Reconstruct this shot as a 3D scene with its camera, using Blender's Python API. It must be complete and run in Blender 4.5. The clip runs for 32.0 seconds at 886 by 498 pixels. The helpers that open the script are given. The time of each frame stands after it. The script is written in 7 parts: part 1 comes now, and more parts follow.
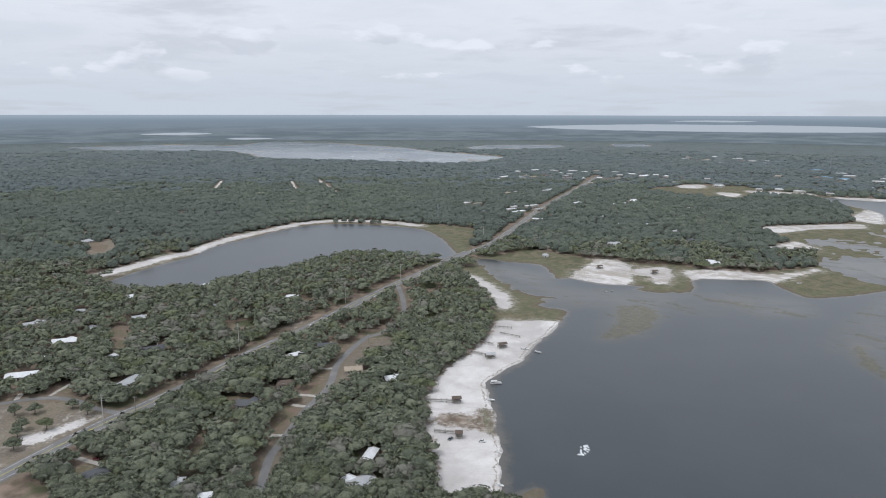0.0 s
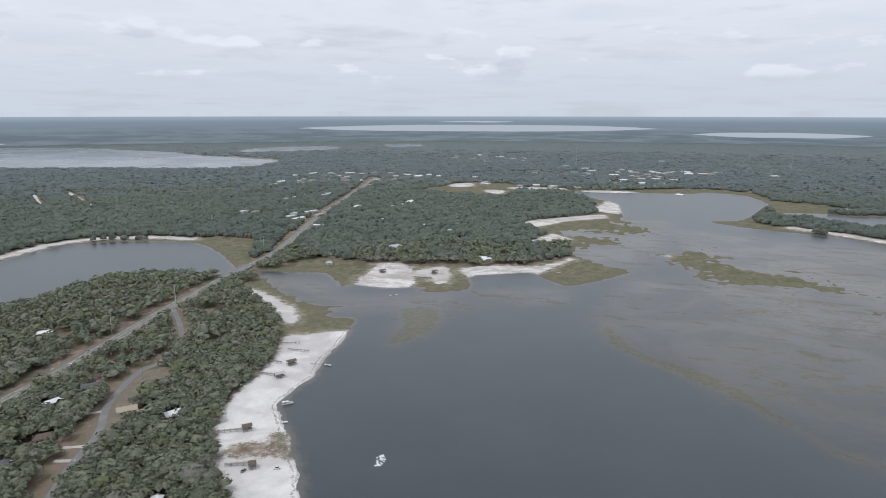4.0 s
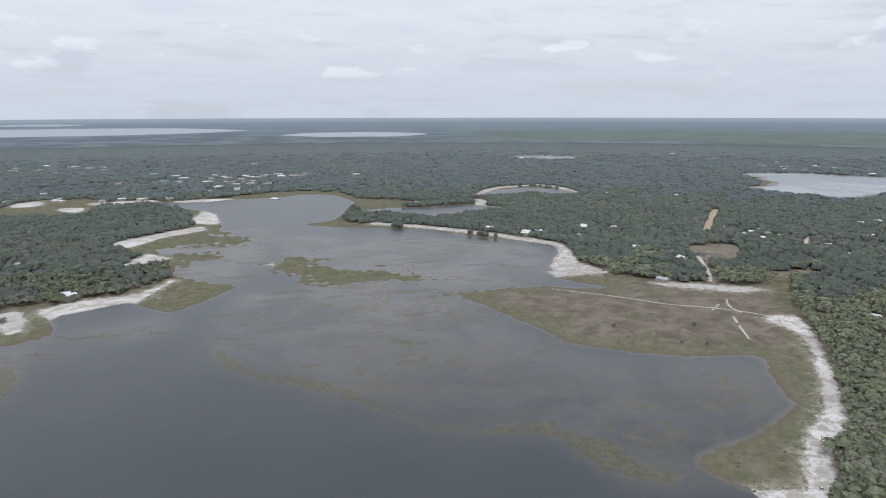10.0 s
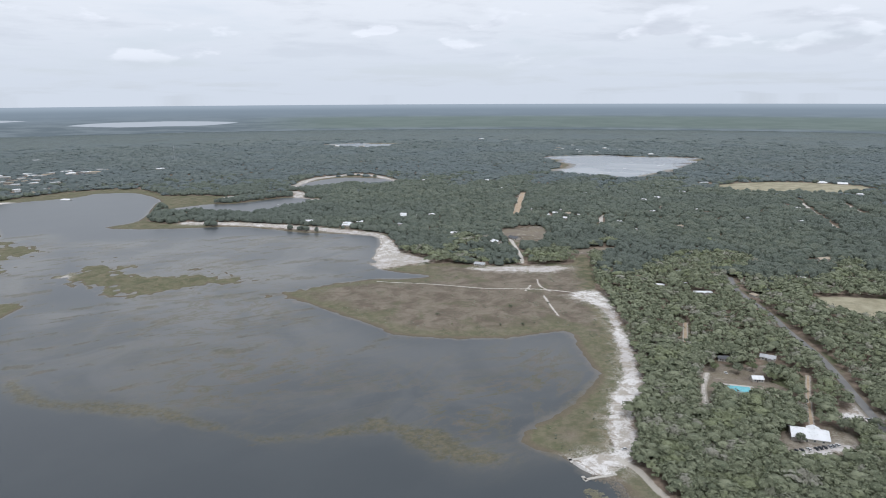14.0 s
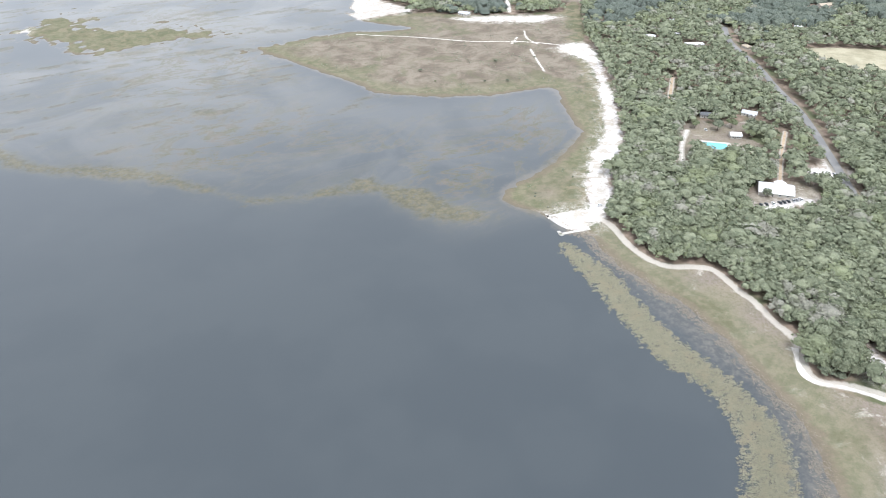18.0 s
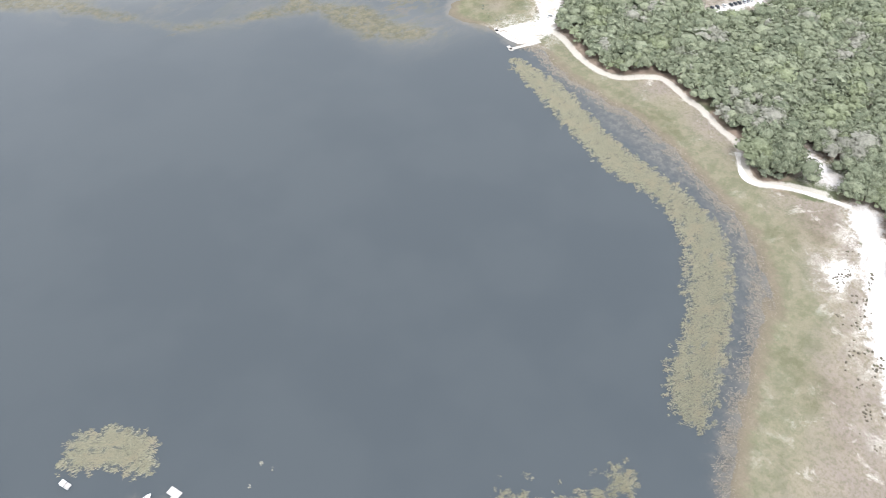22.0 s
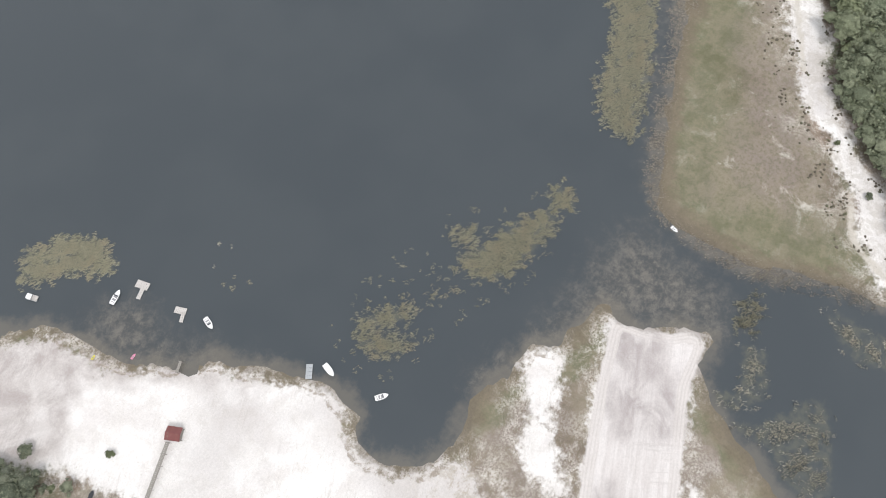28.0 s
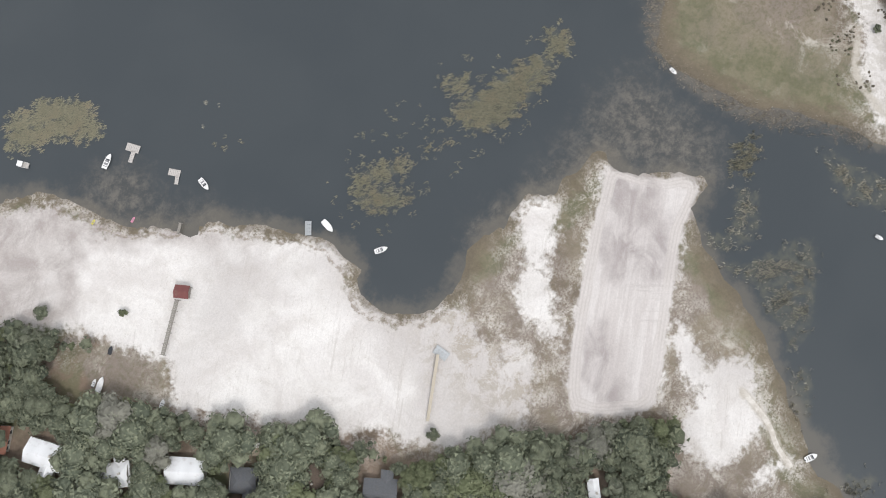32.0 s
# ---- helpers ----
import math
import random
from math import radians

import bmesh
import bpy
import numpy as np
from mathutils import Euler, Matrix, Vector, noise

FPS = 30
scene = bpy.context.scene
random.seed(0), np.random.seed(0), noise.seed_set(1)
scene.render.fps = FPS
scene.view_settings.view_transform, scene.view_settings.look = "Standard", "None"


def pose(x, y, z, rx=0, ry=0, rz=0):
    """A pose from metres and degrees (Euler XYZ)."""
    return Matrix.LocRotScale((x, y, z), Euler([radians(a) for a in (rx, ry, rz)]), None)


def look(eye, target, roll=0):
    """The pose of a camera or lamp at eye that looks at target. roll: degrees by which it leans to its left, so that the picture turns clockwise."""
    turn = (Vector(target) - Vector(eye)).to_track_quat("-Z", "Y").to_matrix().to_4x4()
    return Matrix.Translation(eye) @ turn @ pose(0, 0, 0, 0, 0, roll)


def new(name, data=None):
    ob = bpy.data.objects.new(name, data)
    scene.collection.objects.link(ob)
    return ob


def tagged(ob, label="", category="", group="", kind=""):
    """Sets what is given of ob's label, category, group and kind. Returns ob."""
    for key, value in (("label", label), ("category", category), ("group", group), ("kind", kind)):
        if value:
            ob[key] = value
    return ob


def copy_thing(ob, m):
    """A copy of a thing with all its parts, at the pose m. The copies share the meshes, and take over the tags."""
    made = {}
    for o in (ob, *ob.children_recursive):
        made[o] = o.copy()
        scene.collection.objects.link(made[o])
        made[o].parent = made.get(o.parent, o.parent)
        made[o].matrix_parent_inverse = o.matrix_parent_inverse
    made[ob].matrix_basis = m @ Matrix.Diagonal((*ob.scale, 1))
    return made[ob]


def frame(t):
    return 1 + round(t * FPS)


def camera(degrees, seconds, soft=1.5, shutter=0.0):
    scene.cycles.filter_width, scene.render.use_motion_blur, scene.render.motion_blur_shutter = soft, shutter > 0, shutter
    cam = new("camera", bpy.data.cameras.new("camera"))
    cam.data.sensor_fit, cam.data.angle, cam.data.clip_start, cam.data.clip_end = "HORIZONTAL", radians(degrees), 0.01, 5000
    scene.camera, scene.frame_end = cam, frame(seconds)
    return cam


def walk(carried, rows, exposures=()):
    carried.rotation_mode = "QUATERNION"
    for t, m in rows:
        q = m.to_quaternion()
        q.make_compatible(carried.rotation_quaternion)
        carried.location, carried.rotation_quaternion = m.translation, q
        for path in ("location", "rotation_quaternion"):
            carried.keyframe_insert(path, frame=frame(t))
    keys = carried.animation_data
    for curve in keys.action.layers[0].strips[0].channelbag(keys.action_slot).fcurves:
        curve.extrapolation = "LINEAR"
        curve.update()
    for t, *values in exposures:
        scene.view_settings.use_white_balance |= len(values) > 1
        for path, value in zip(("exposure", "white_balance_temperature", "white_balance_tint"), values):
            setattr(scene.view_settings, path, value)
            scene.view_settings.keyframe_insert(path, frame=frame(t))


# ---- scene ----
# The camera hovers over a lake and turns to the right, then tilts down.
cam = camera(66.8, 32.0, soft=1.0)
PATH = [
    (0, (127.023, -15.217, 198.223), (125.945, -13.581, 197.824), 0.1),
    (0.5, (126.773, -14.513, 198.954), (125.737, -12.849, 198.557), 0.0),
    (1, (126.557, -13.995, 200.022), (125.567, -12.303, 199.625), 0.1),
    (1.5, (126.213, -13.771, 201.332), (125.282, -12.046, 200.935), 0.1),
    (2, (125.938, -13.666, 202.704), (125.074, -11.907, 202.306), 0.1),
    (2.5, (125.83, -13.582, 204.034), (125.041, -11.788, 203.637), 0.1),
    (3, (125.863, -13.55, 205.308), (125.16, -11.72, 204.911), 0.0),
    (3.5, (126.048, -13.641, 206.603), (125.443, -11.776, 206.205), -0.0),
    (5.5, (127.128, -15.377, 216.055), (126.973, -13.424, 215.652), 0.1),
    (6, (127.183, -15.386, 217.495), (127.13, -13.428, 217.093), 0.1),
    (6.5, (127.094, -15.237, 218.99), (127.14, -13.279, 218.587), 0.1),
    (7, (127.228, -15.049, 220.577), (127.363, -13.095, 220.175), 0.0),
    (7.5, (127.632, -14.775, 222.048), (127.845, -12.828, 221.645), -0.0),
    (8, (128.111, -14.65, 223.386), (128.404, -12.713, 222.983), -0.0),
    (8.5, (128.485, -14.842, 224.669), (128.864, -12.921, 224.266), 0.0),
    (9, (128.724, -14.874, 225.987), (129.189, -12.971, 225.584), -0.0),
    (9.5, (128.925, -14.735, 227.309), (129.472, -12.854, 226.905), -0.1),
    (10, (129.117, -14.68, 228.604), (129.749, -12.826, 228.2), -0.1),
    (10.5, (129.276, -14.65, 229.852), (129.993, -12.828, 229.448), -0.1),
    (11, (129.391, -14.554, 231.167), (130.191, -12.767, 230.763), -0.1),
    (11.5, (129.251, -14.462, 232.514), (130.134, -12.714, 232.108), -0.1),
    (12, (128.867, -14.043, 233.894), (129.837, -12.342, 233.488), -0.0),
    (12.5, (128.617, -13.634, 235.237), (129.648, -11.969, 234.831), -0.0),
    (13, (128.739, -13.506, 236.493), (129.798, -11.859, 236.087), -0.0),
    (13.5, (128.93, -13.502, 237.682), (130.016, -11.873, 237.276), -0.0),
    (15.5, (128.626, -14.216, 245.233), (129.704, -12.696, 244.508), -0.3),
    (16, (129.094, -13.823, 246.095), (130.149, -12.34, 245.265), -0.3),
    (16.5, (129.772, -13.645, 246.853), (130.8, -12.205, 245.921), -0.4),
    (17, (130.406, -13.536, 247.598), (131.411, -12.127, 246.596), -0.4),
    (17.5, (130.804, -13.461, 248.22), (131.788, -12.081, 247.158), -0.4),
    (18, (130.806, -13.433, 248.636), (131.768, -12.083, 247.517), -0.4),
    (18.5, (130.588, -13.291, 248.886), (131.528, -11.974, 247.711), -0.4),
    (19, (130.281, -12.817, 248.989), (131.198, -11.535, 247.758), -0.3),
    (19.5, (130.107, -12.361, 249.054), (131.0, -11.115, 247.77), -0.3),
    (20, (129.957, -12.078, 249.105), (130.825, -10.867, 247.771), -0.3),
    (20.5, (129.639, -12.137, 249.153), (130.503, -10.976, 247.772), -0.4),
    (21, (129.378, -11.966, 249.134), (130.246, -10.863, 247.709), -0.3),
    (21.5, (129.057, -11.622, 249.074), (129.924, -10.578, 247.606), -0.2),
    (22, (128.621, -11.358, 248.996), (129.484, -10.37, 247.486), -0.1),
    (22.5, (128.606, -11.328, 248.936), (129.458, -10.396, 247.386), -0.1),
    (23, (128.641, -11.484, 248.844), (129.478, -10.603, 247.255), -0.1),
    (23.5, (128.508, -11.62, 248.792), (129.328, -10.791, 247.167), -0.2),
    (24, (128.409, -11.614, 248.744), (129.21, -10.837, 247.084), -0.2),
    (24.5, (128.203, -11.549, 248.666), (128.981, -10.822, 246.973), -0.2),
    (25, (128.155, -11.471, 248.544), (128.906, -10.79, 246.82), -0.2),
    (25.5, (128.171, -11.547, 248.577), (128.892, -10.912, 246.822), -0.2),
    (27.5, (129.181, -11.722, 248.394), (129.75, -11.256, 246.534), -0.9),
    (28, (129.183, -11.854, 248.382), (129.711, -11.429, 246.501), -1.0),
    (28.5, (129.002, -11.987, 248.396), (129.488, -11.6, 246.495), -1.0),
    (29, (128.964, -11.985, 248.227), (129.408, -11.632, 246.31), -1.2),
    (29.5, (129.021, -12.017, 248.154), (129.424, -11.697, 246.221), -1.4),
    (30, (128.978, -12.166, 248.142), (129.341, -11.879, 246.197), -1.6),
    (30.5, (128.925, -12.268, 248.103), (129.246, -12.013, 246.145), -2.0),
    (31, (128.842, -12.379, 248.17), (129.122, -12.153, 246.203), -2.6),
    (31.5, (128.802, -12.459, 248.149), (129.042, -12.262, 246.173), -3.3),
    (32, (128.86, -12.634, 248.105), (129.06, -12.467, 246.122), -4.0),
]
EXPOSURES = [(0,0.09,5960,11.8),(13.5,0.10,5960,11.8),(15.5,0.92,5900,11.2),(16.5,1.18,5900,11.2),(18,1.29,5910,11.2),(20,1.40,5960,11.4),(23.5,1.50,6060,11.8),(25.5,1.31,6080,12),(27.5,0.78,6270,11.7),(28.5,0.60,6280,12),(30,0.48,6300,12),(32,0.46,6300,12)]
walk(cam, [(t, look(eye, target, roll)) for t, eye, target, roll in PATH], EXPOSURES)

# Light: a bright overcast noon sky with a weak, wide sun high behind thin cloud.
SUN_HEIGHT, SUN_TURN = 62.0, 200.0
world = bpy.data.worlds.new("overcast_sky")
scene.world = world
world.use_nodes = True


class Graph:
    """A short hand for building node trees."""

    def __init__(self, tree):
        self.tree = tree

    def add(self, kind, **settings):
        n = self.tree.nodes.new(kind)
        for key, value in settings.items():
            setattr(n, key, value)
        return n

    def put(self, socket, value):
        if hasattr(value, "is_linked"):
            self.tree.links.new(value, socket)
        elif isinstance(value, (tuple, list)) and len(value) == 3 and socket.type == "RGBA":
            socket.default_value = (*value, 1)
        else:
            socket.default_value = value

    def calc(self, op, a, b=0.0, c=0.0, clamp=False):
        n = self.add("ShaderNodeMath", operation=op, use_clamp=clamp)
        for socket, value in zip(n.inputs, (a, b, c)):
            self.put(socket, value)
        return n.outputs[0]

    def mix(self, factor, a, b):
        n = self.add("ShaderNodeMix", data_type="RGBA")
        self.put(n.inputs["Factor"], factor)
        self.put(n.inputs[6], a)
        self.put(n.inputs[7], b)
        return n.outputs[2]

    def ramp(self, value, low, high, a=0.0, b=1.0):
        n = self.add("ShaderNodeMapRange", interpolation_type="SMOOTHSTEP")
        for socket, v in zip(n.inputs, (value, low, high, a, b)):
            self.put(socket, v)
        return n.outputs[0]

    def where(self):
        return self.add("ShaderNodeTexCoord").outputs["Object"]

    def scaled(self, vector, x, y, z, turn=0.0, lift=0.0):
        n = self.add("ShaderNodeMapping")
        self.put(n.inputs["Vector"], vector)
        n.inputs["Scale"].default_value = (x, y, z)
        n.inputs["Rotation"].default_value = (0, 0, radians(turn))
        n.inputs["Location"].default_value = (0, 0, lift)
        return n.outputs[0]

    def grain(self, size, detail=4.0, rough=0.55, vector=None, bend=0.0):
        """Noise of about that many metres, around 0.5."""
        n = self.add("ShaderNodeTexNoise")
        self.put(n.inputs["Vector"], vector if vector is not None else self.where())
        n.inputs["Scale"].default_value = 1.0 / size
        n.inputs["Detail"].default_value = detail
        n.inputs["Roughness"].default_value = rough
        n.inputs["Distortion"].default_value = bend
        return n.outputs[0]

    def spots(self, size, vector=None):
        n = self.add("ShaderNodeTexVoronoi")
        self.put(n.inputs["Vector"], vector if vector is not None else self.where())
        n.inputs["Scale"].default_value = 1.0 / size
        return n.outputs["Distance"]

    def field(self, name):
        return self.add("ShaderNodeAttribute", attribute_name=name).outputs["Fac"]

    def bump(self, height, strength, distance):
        n = self.add("ShaderNodeBump")
        n.inputs["Strength"].default_value, n.inputs["Distance"].default_value = strength, distance
        self.put(n.inputs["Height"], height)
        return n.outputs[0]


def sky(tree):
    g = Graph(tree)
    tree.nodes.clear()
    air = g.add("ShaderNodeTexSky", sky_type="NISHITA", sun_disc=False)
    air.sun_elevation, air.sun_rotation = radians(SUN_HEIGHT), radians(SUN_TURN)
    blue = g.add("ShaderNodeMix", data_type="RGBA", blend_type="MULTIPLY")
    blue.inputs["Factor"].default_value = 1.0
    g.put(blue.inputs[6], air.outputs[0])
    blue.inputs[7].default_value = (0.085, 0.085, 0.085, 1)
    way = g.add("ShaderNodeTexCoord").outputs["Generated"]
    part = g.add("ShaderNodeSeparateXYZ")
    g.put(part.inputs[0], way)
    up = g.calc("MAXIMUM", part.outputs[2], 0.0)
    # The cloud layer is a flat sheet, so it closes up towards the horizon.
    deep = g.calc("DIVIDE", 1.0, g.calc("ADD", up, 0.085))
    sheet = g.add("ShaderNodeCombineXYZ")
    g.put(sheet.inputs[0], g.calc("MULTIPLY", part.outputs[0], deep))
    g.put(sheet.inputs[1], g.calc("MULTIPLY", part.outputs[1], deep))
    wide = g.grain(2.0, 5, 0.55, sheet.outputs[0], 0.3)
    fine = g.grain(0.8, 6, 0.6, sheet.outputs[0], 0.2)
    veil = g.ramp(g.calc("ADD", g.calc("MULTIPLY", wide, 0.7), g.calc("MULTIPLY", fine, 0.3)), 0.36, 0.52)
    cover = g.calc("ADD", 0.84, g.calc("MULTIPLY", veil, 0.15))
    bank = g.ramp(g.calc("ADD", g.calc("MULTIPLY", wide, 0.5), g.calc("MULTIPLY", fine, 0.5)), 0.50, 0.62)
    white = g.mix(g.calc("MULTIPLY", bank, 0.85), (0.750, 0.757, 0.757), (0.588, 0.60, 0.612))
    low = g.ramp(up, 0.0, 0.16)
    white = g.mix(low, (0.602, 0.63, 0.655), white)
    # Small heaped clouds stand low over the land.
    puff_at = g.scaled(way, 9.0, 9.0, 27.0)
    puff = g.grain(1.1, 6, 0.5, puff_at)
    belt = g.calc("MULTIPLY", g.ramp(up, 0.03, 0.06), g.ramp(up, 0.15, 0.09))
    heap = g.calc("MULTIPLY", g.ramp(puff, 0.565, 0.625), belt)
    above = g.ramp(g.grain(1.1, 6, 0.5, g.scaled(way, 9.0, 9.0, 27.0, 0, 0.45)), 0.50, 0.64)
    tone = g.mix(above, (0.88, 0.88, 0.885), (0.55, 0.565, 0.59))
    white = g.mix(g.calc("MULTIPLY", heap, 0.5), white, tone)
    colour = g.mix(cover, blue.outputs[2], white)
    out = g.add("ShaderNodeBackground")
    g.put(out.inputs[0], colour)
    out.inputs[1].default_value = 1.0
    g.put(g.add("ShaderNodeOutputWorld").inputs[0], out.outputs[0])


sky(world.node_tree)
sun = new("sun", bpy.data.lights.new("sun", "SUN"))
sun.data.energy, sun.data.angle, sun.data.color = 1.1, radians(14), (1.0, 0.96, 0.9)
sun.matrix_world = look((0, 0, 0), Vector((-math.sin(radians(SUN_TURN)) * math.cos(radians(SUN_HEIGHT)), -math.cos(radians(SUN_TURN)) * math.cos(radians(SUN_HEIGHT)), -math.sin(radians(SUN_HEIGHT)))))


# Materials
def surface(name, build, rough=0.9, **settings):
    """A material whose build(g, shader) wires the colour and relief."""
    m = bpy.data.materials.new(name)
    m.use_nodes = True
    g = Graph(m.node_tree)
    shader = m.node_tree.nodes["Principled BSDF"]
    shader.inputs["Roughness"].default_value = rough
    for key, value in settings.items():
        shader.inputs[key.replace("_", " ")].default_value = value
    build(g, shader)
    return m


def ground_look(g, s):
    def edge(field, wobble, fine, soft):
        v = g.calc("ADD", g.field(field), g.calc("MULTIPLY", g.calc("SUBTRACT", g.grain(18, 5, 0.6), 0.5), wobble))
        v = g.calc("ADD", v, g.calc("MULTIPLY", g.calc("SUBTRACT", g.grain(2.2, 3, 0.6), 0.5), fine))
        return g.ramp(v, -soft, soft)

    # Woodland floor
    floor = g.mix(g.ramp(g.grain(9, 5), 0.35, 0.65), (0.155, 0.122, 0.092), (0.285, 0.222, 0.172))
    floor = g.mix(g.ramp(g.grain(35, 3), 0.50, 0.64), floor, (0.105, 0.115, 0.062))
    # Dry lake-bed grass: straw, red-brown and olive in drifts
    straw = g.mix(g.ramp(g.grain(26, 6, 0.65, bend=0.6), 0.38, 0.62), (0.248, 0.213, 0.163), (0.226, 0.190, 0.160))
    bare = g.ramp(g.field("point"), -6, 6)
    straw = g.mix(g.calc("MULTIPLY", g.ramp(g.grain(60, 5, 0.6), 0.5, 0.68), g.calc("SUBTRACT", 1.0, g.calc("MULTIPLY", bare, 0.5))), straw, (0.13, 0.10, 0.075))
    straw = g.mix(g.calc("MULTIPLY", g.ramp(g.grain(14, 6, 0.7, bend=0.5), 0.55, 0.7), 0.85), straw, (0.52, 0.485, 0.43))
    straw = g.mix(g.calc("MULTIPLY", g.ramp(g.grain(1.6, 4, 0.7), 0.42, 0.66), g.calc("SUBTRACT", 0.45, g.calc("MULTIPLY", bare, 0.25))), straw, (0.10, 0.10, 0.05))
    marsh = g.ramp(g.calc("ADD", g.field("olive"), g.calc("MULTIPLY", g.calc("SUBTRACT", g.grain(12, 5, 0.6), 0.5), 16)), -3, 4)
    straw = g.mix(g.calc("MULTIPLY", marsh, 0.85), straw, g.mix(g.ramp(g.grain(16, 8, 0.72, bend=0.7), 0.40, 0.60), (0.092, 0.102, 0.052), (0.190, 0.168, 0.108)))
    heath = g.ramp(g.calc("ADD", g.field("heath"), g.calc("MULTIPLY", g.calc("SUBTRACT", g.grain(48, 6, 0.65), 0.5), 80)), 8, 30)
    moor = g.mix(g.ramp(g.grain(24, 7, 0.72, bend=0.6), 0.38, 0.62), (0.142, 0.112, 0.092), (0.250, 0.212, 0.172))
    moor = g.mix(g.calc("MULTIPLY", g.ramp(g.grain(65, 5, 0.6, bend=0.6), 0.52, 0.66), 0.7), moor, (0.120, 0.122, 0.070))
    moor = g.mix(g.calc("MULTIPLY", g.ramp(g.grain(3.0, 5, 0.75), 0.55, 0.68), 0.6), moor, (0.095, 0.095, 0.055))
    straw = g.mix(g.calc("MULTIPLY", heath, 0.78), straw, moor)
    green = g.mix(g.ramp(g.grain(8, 6, 0.7), 0.4, 0.62), (0.122, 0.128, 0.072), (0.188, 0.174, 0.115))
    shore = g.field("lake")
    near = g.calc("ADD", shore, g.calc("MULTIPLY", g.calc("SUBTRACT", g.grain(30, 5, 0.6), 0.5), 46))
    wide = g.calc("ADD", g.calc("MULTIPLY", g.ramp(near, -36, -12), g.calc("SUBTRACT", 1.0, bare)), g.calc("MULTIPLY", g.ramp(near, -14, -7), bare))
    straw = g.mix(g.calc("MULTIPLY", wide, 0.75), straw, green)
    fringe = g.calc("ADD", shore, g.calc("MULTIPLY", g.calc("SUBTRACT", g.grain(5, 6, 0.72, g.scaled(g.where(), 1, 0.4, 1, 60)), 0.5), 18))
    straw = g.mix(g.calc("MULTIPLY", g.ramp(fringe, -8, -3), 0.7), straw, g.mix(g.grain(1.2, 4, 0.7), (0.115, 0.092, 0.068), (0.205, 0.168, 0.125)))
    colour = g.mix(edge("dry", 16, 4, 1.2), floor, straw)
    # Mown hay fields
    hay = g.mix(g.ramp(g.grain(30, 6, 0.65), 0.38, 0.62), (0.285, 0.262, 0.178), (0.40, 0.365, 0.262))
    colour = g.mix(edge("field", 6, 3, 1.5), colour, hay)
    # Bare red-brown yards with a little grass
    soil = g.mix(g.ramp(g.grain(12, 5, 0.65), 0.42, 0.6), (0.215, 0.160, 0.123), (0.160, 0.146, 0.092))
    soil = g.mix(g.calc("MULTIPLY", g.ramp(g.grain(4, 6, 0.7), 0.55, 0.68), 0.7), soil, (0.33, 0.28, 0.23))
    colour = g.mix(edge("yard", 5, 4, 1.2), colour, soil)
    # White sand with grey damp patches, tracks and thin weed
    sand = g.mix(g.ramp(g.grain(22, 6, 0.6, bend=0.8), 0.36, 0.66), (0.75, 0.73, 0.705), (0.63, 0.60, 0.577))
    sand = g.mix(g.calc("MULTIPLY", g.ramp(g.grain(5, 6, 0.7, g.scaled(g.where(), 1, 0.3, 1, 35)), 0.54, 0.74), 0.32), sand, (0.47, 0.43, 0.385))
    sand = g.mix(g.calc("MULTIPLY", g.ramp(g.grain(0.9, 3, 0.7), 0.6, 0.78), 0.5), sand, (0.33, 0.29, 0.22))
    # Blown sand speckles the grass beside it
    blown = g.ramp(g.calc("ADD", g.field("sand"), g.calc("MULTIPLY", g.calc("SUBTRACT", g.grain(24, 5, 0.6), 0.5), 40)), -16, 3)
    speck = g.calc("MULTIPLY", g.ramp(g.grain(9, 9, 0.80, bend=0.5), 0.42, 0.60), g.ramp(g.grain(0.8, 4, 0.7), 0.36, 0.56))
    colour = g.mix(g.calc("MULTIPLY", blown, g.calc("MULTIPLY", speck, 0.85)), colour, (0.56, 0.525, 0.475))
    sand = g.mix(g.calc("MULTIPLY", g.ramp(g.grain(85, 4, 0.5, bend=0.5), 0.44, 0.60), 0.65), sand, (0.48, 0.45, 0.432))
    lines = g.grain(1.3, 5, 0.7, g.scaled(g.scaled(g.where(), 1, 1, 1, -27), 0.06, 1.0, 1), 1.2)
    sand = g.mix(g.calc("MULTIPLY", g.calc("MULTIPLY", g.ramp(lines, 0.53, 0.66), g.ramp(g.grain(30, 4), 0.42, 0.6)), 0.4), sand, (0.44, 0.405, 0.37))
    lies = g.add("ShaderNodeSeparateXYZ")
    g.put(lies.inputs[0], g.where())
    grown = g.calc("MULTIPLY", g.ramp(g.grain(10, 8, 0.76, bend=0.5), 0.46, 0.57), g.calc("MAXIMUM", g.ramp(lies.outputs[0], 235, 300, 0.10, 0.38), g.calc("MULTIPLY", g.ramp(lies.outputs[0], 350, 400), g.ramp(lies.outputs[1], 90, 290, 0.0, 0.85))))
    grown = g.calc("MAXIMUM", grown, g.calc("MULTIPLY", g.ramp(g.grain(8, 9, 0.8, bend=0.4), 0.47, 0.56), g.calc("MULTIPLY", g.calc("MULTIPLY", g.ramp(lies.outputs[0], 98, 132, 0.0, 0.75), g.ramp(lies.outputs[0], 156, 140)), g.ramp(lies.outputs[1], 6, -14))))
    grown = g.calc("MAXIMUM", grown, g.calc("MULTIPLY", g.ramp(g.grain(22, 7, 0.74, g.scaled(g.where(), 0.6, 1.2, 1), 0.5), 0.47, 0.57), g.ramp(lies.outputs[1], 620, 760, 0.0, 0.7)))
    sand = g.mix(grown, sand, g.mix(g.grain(1.5, 4, 0.7), (0.30, 0.26, 0.20), (0.44, 0.395, 0.34)))
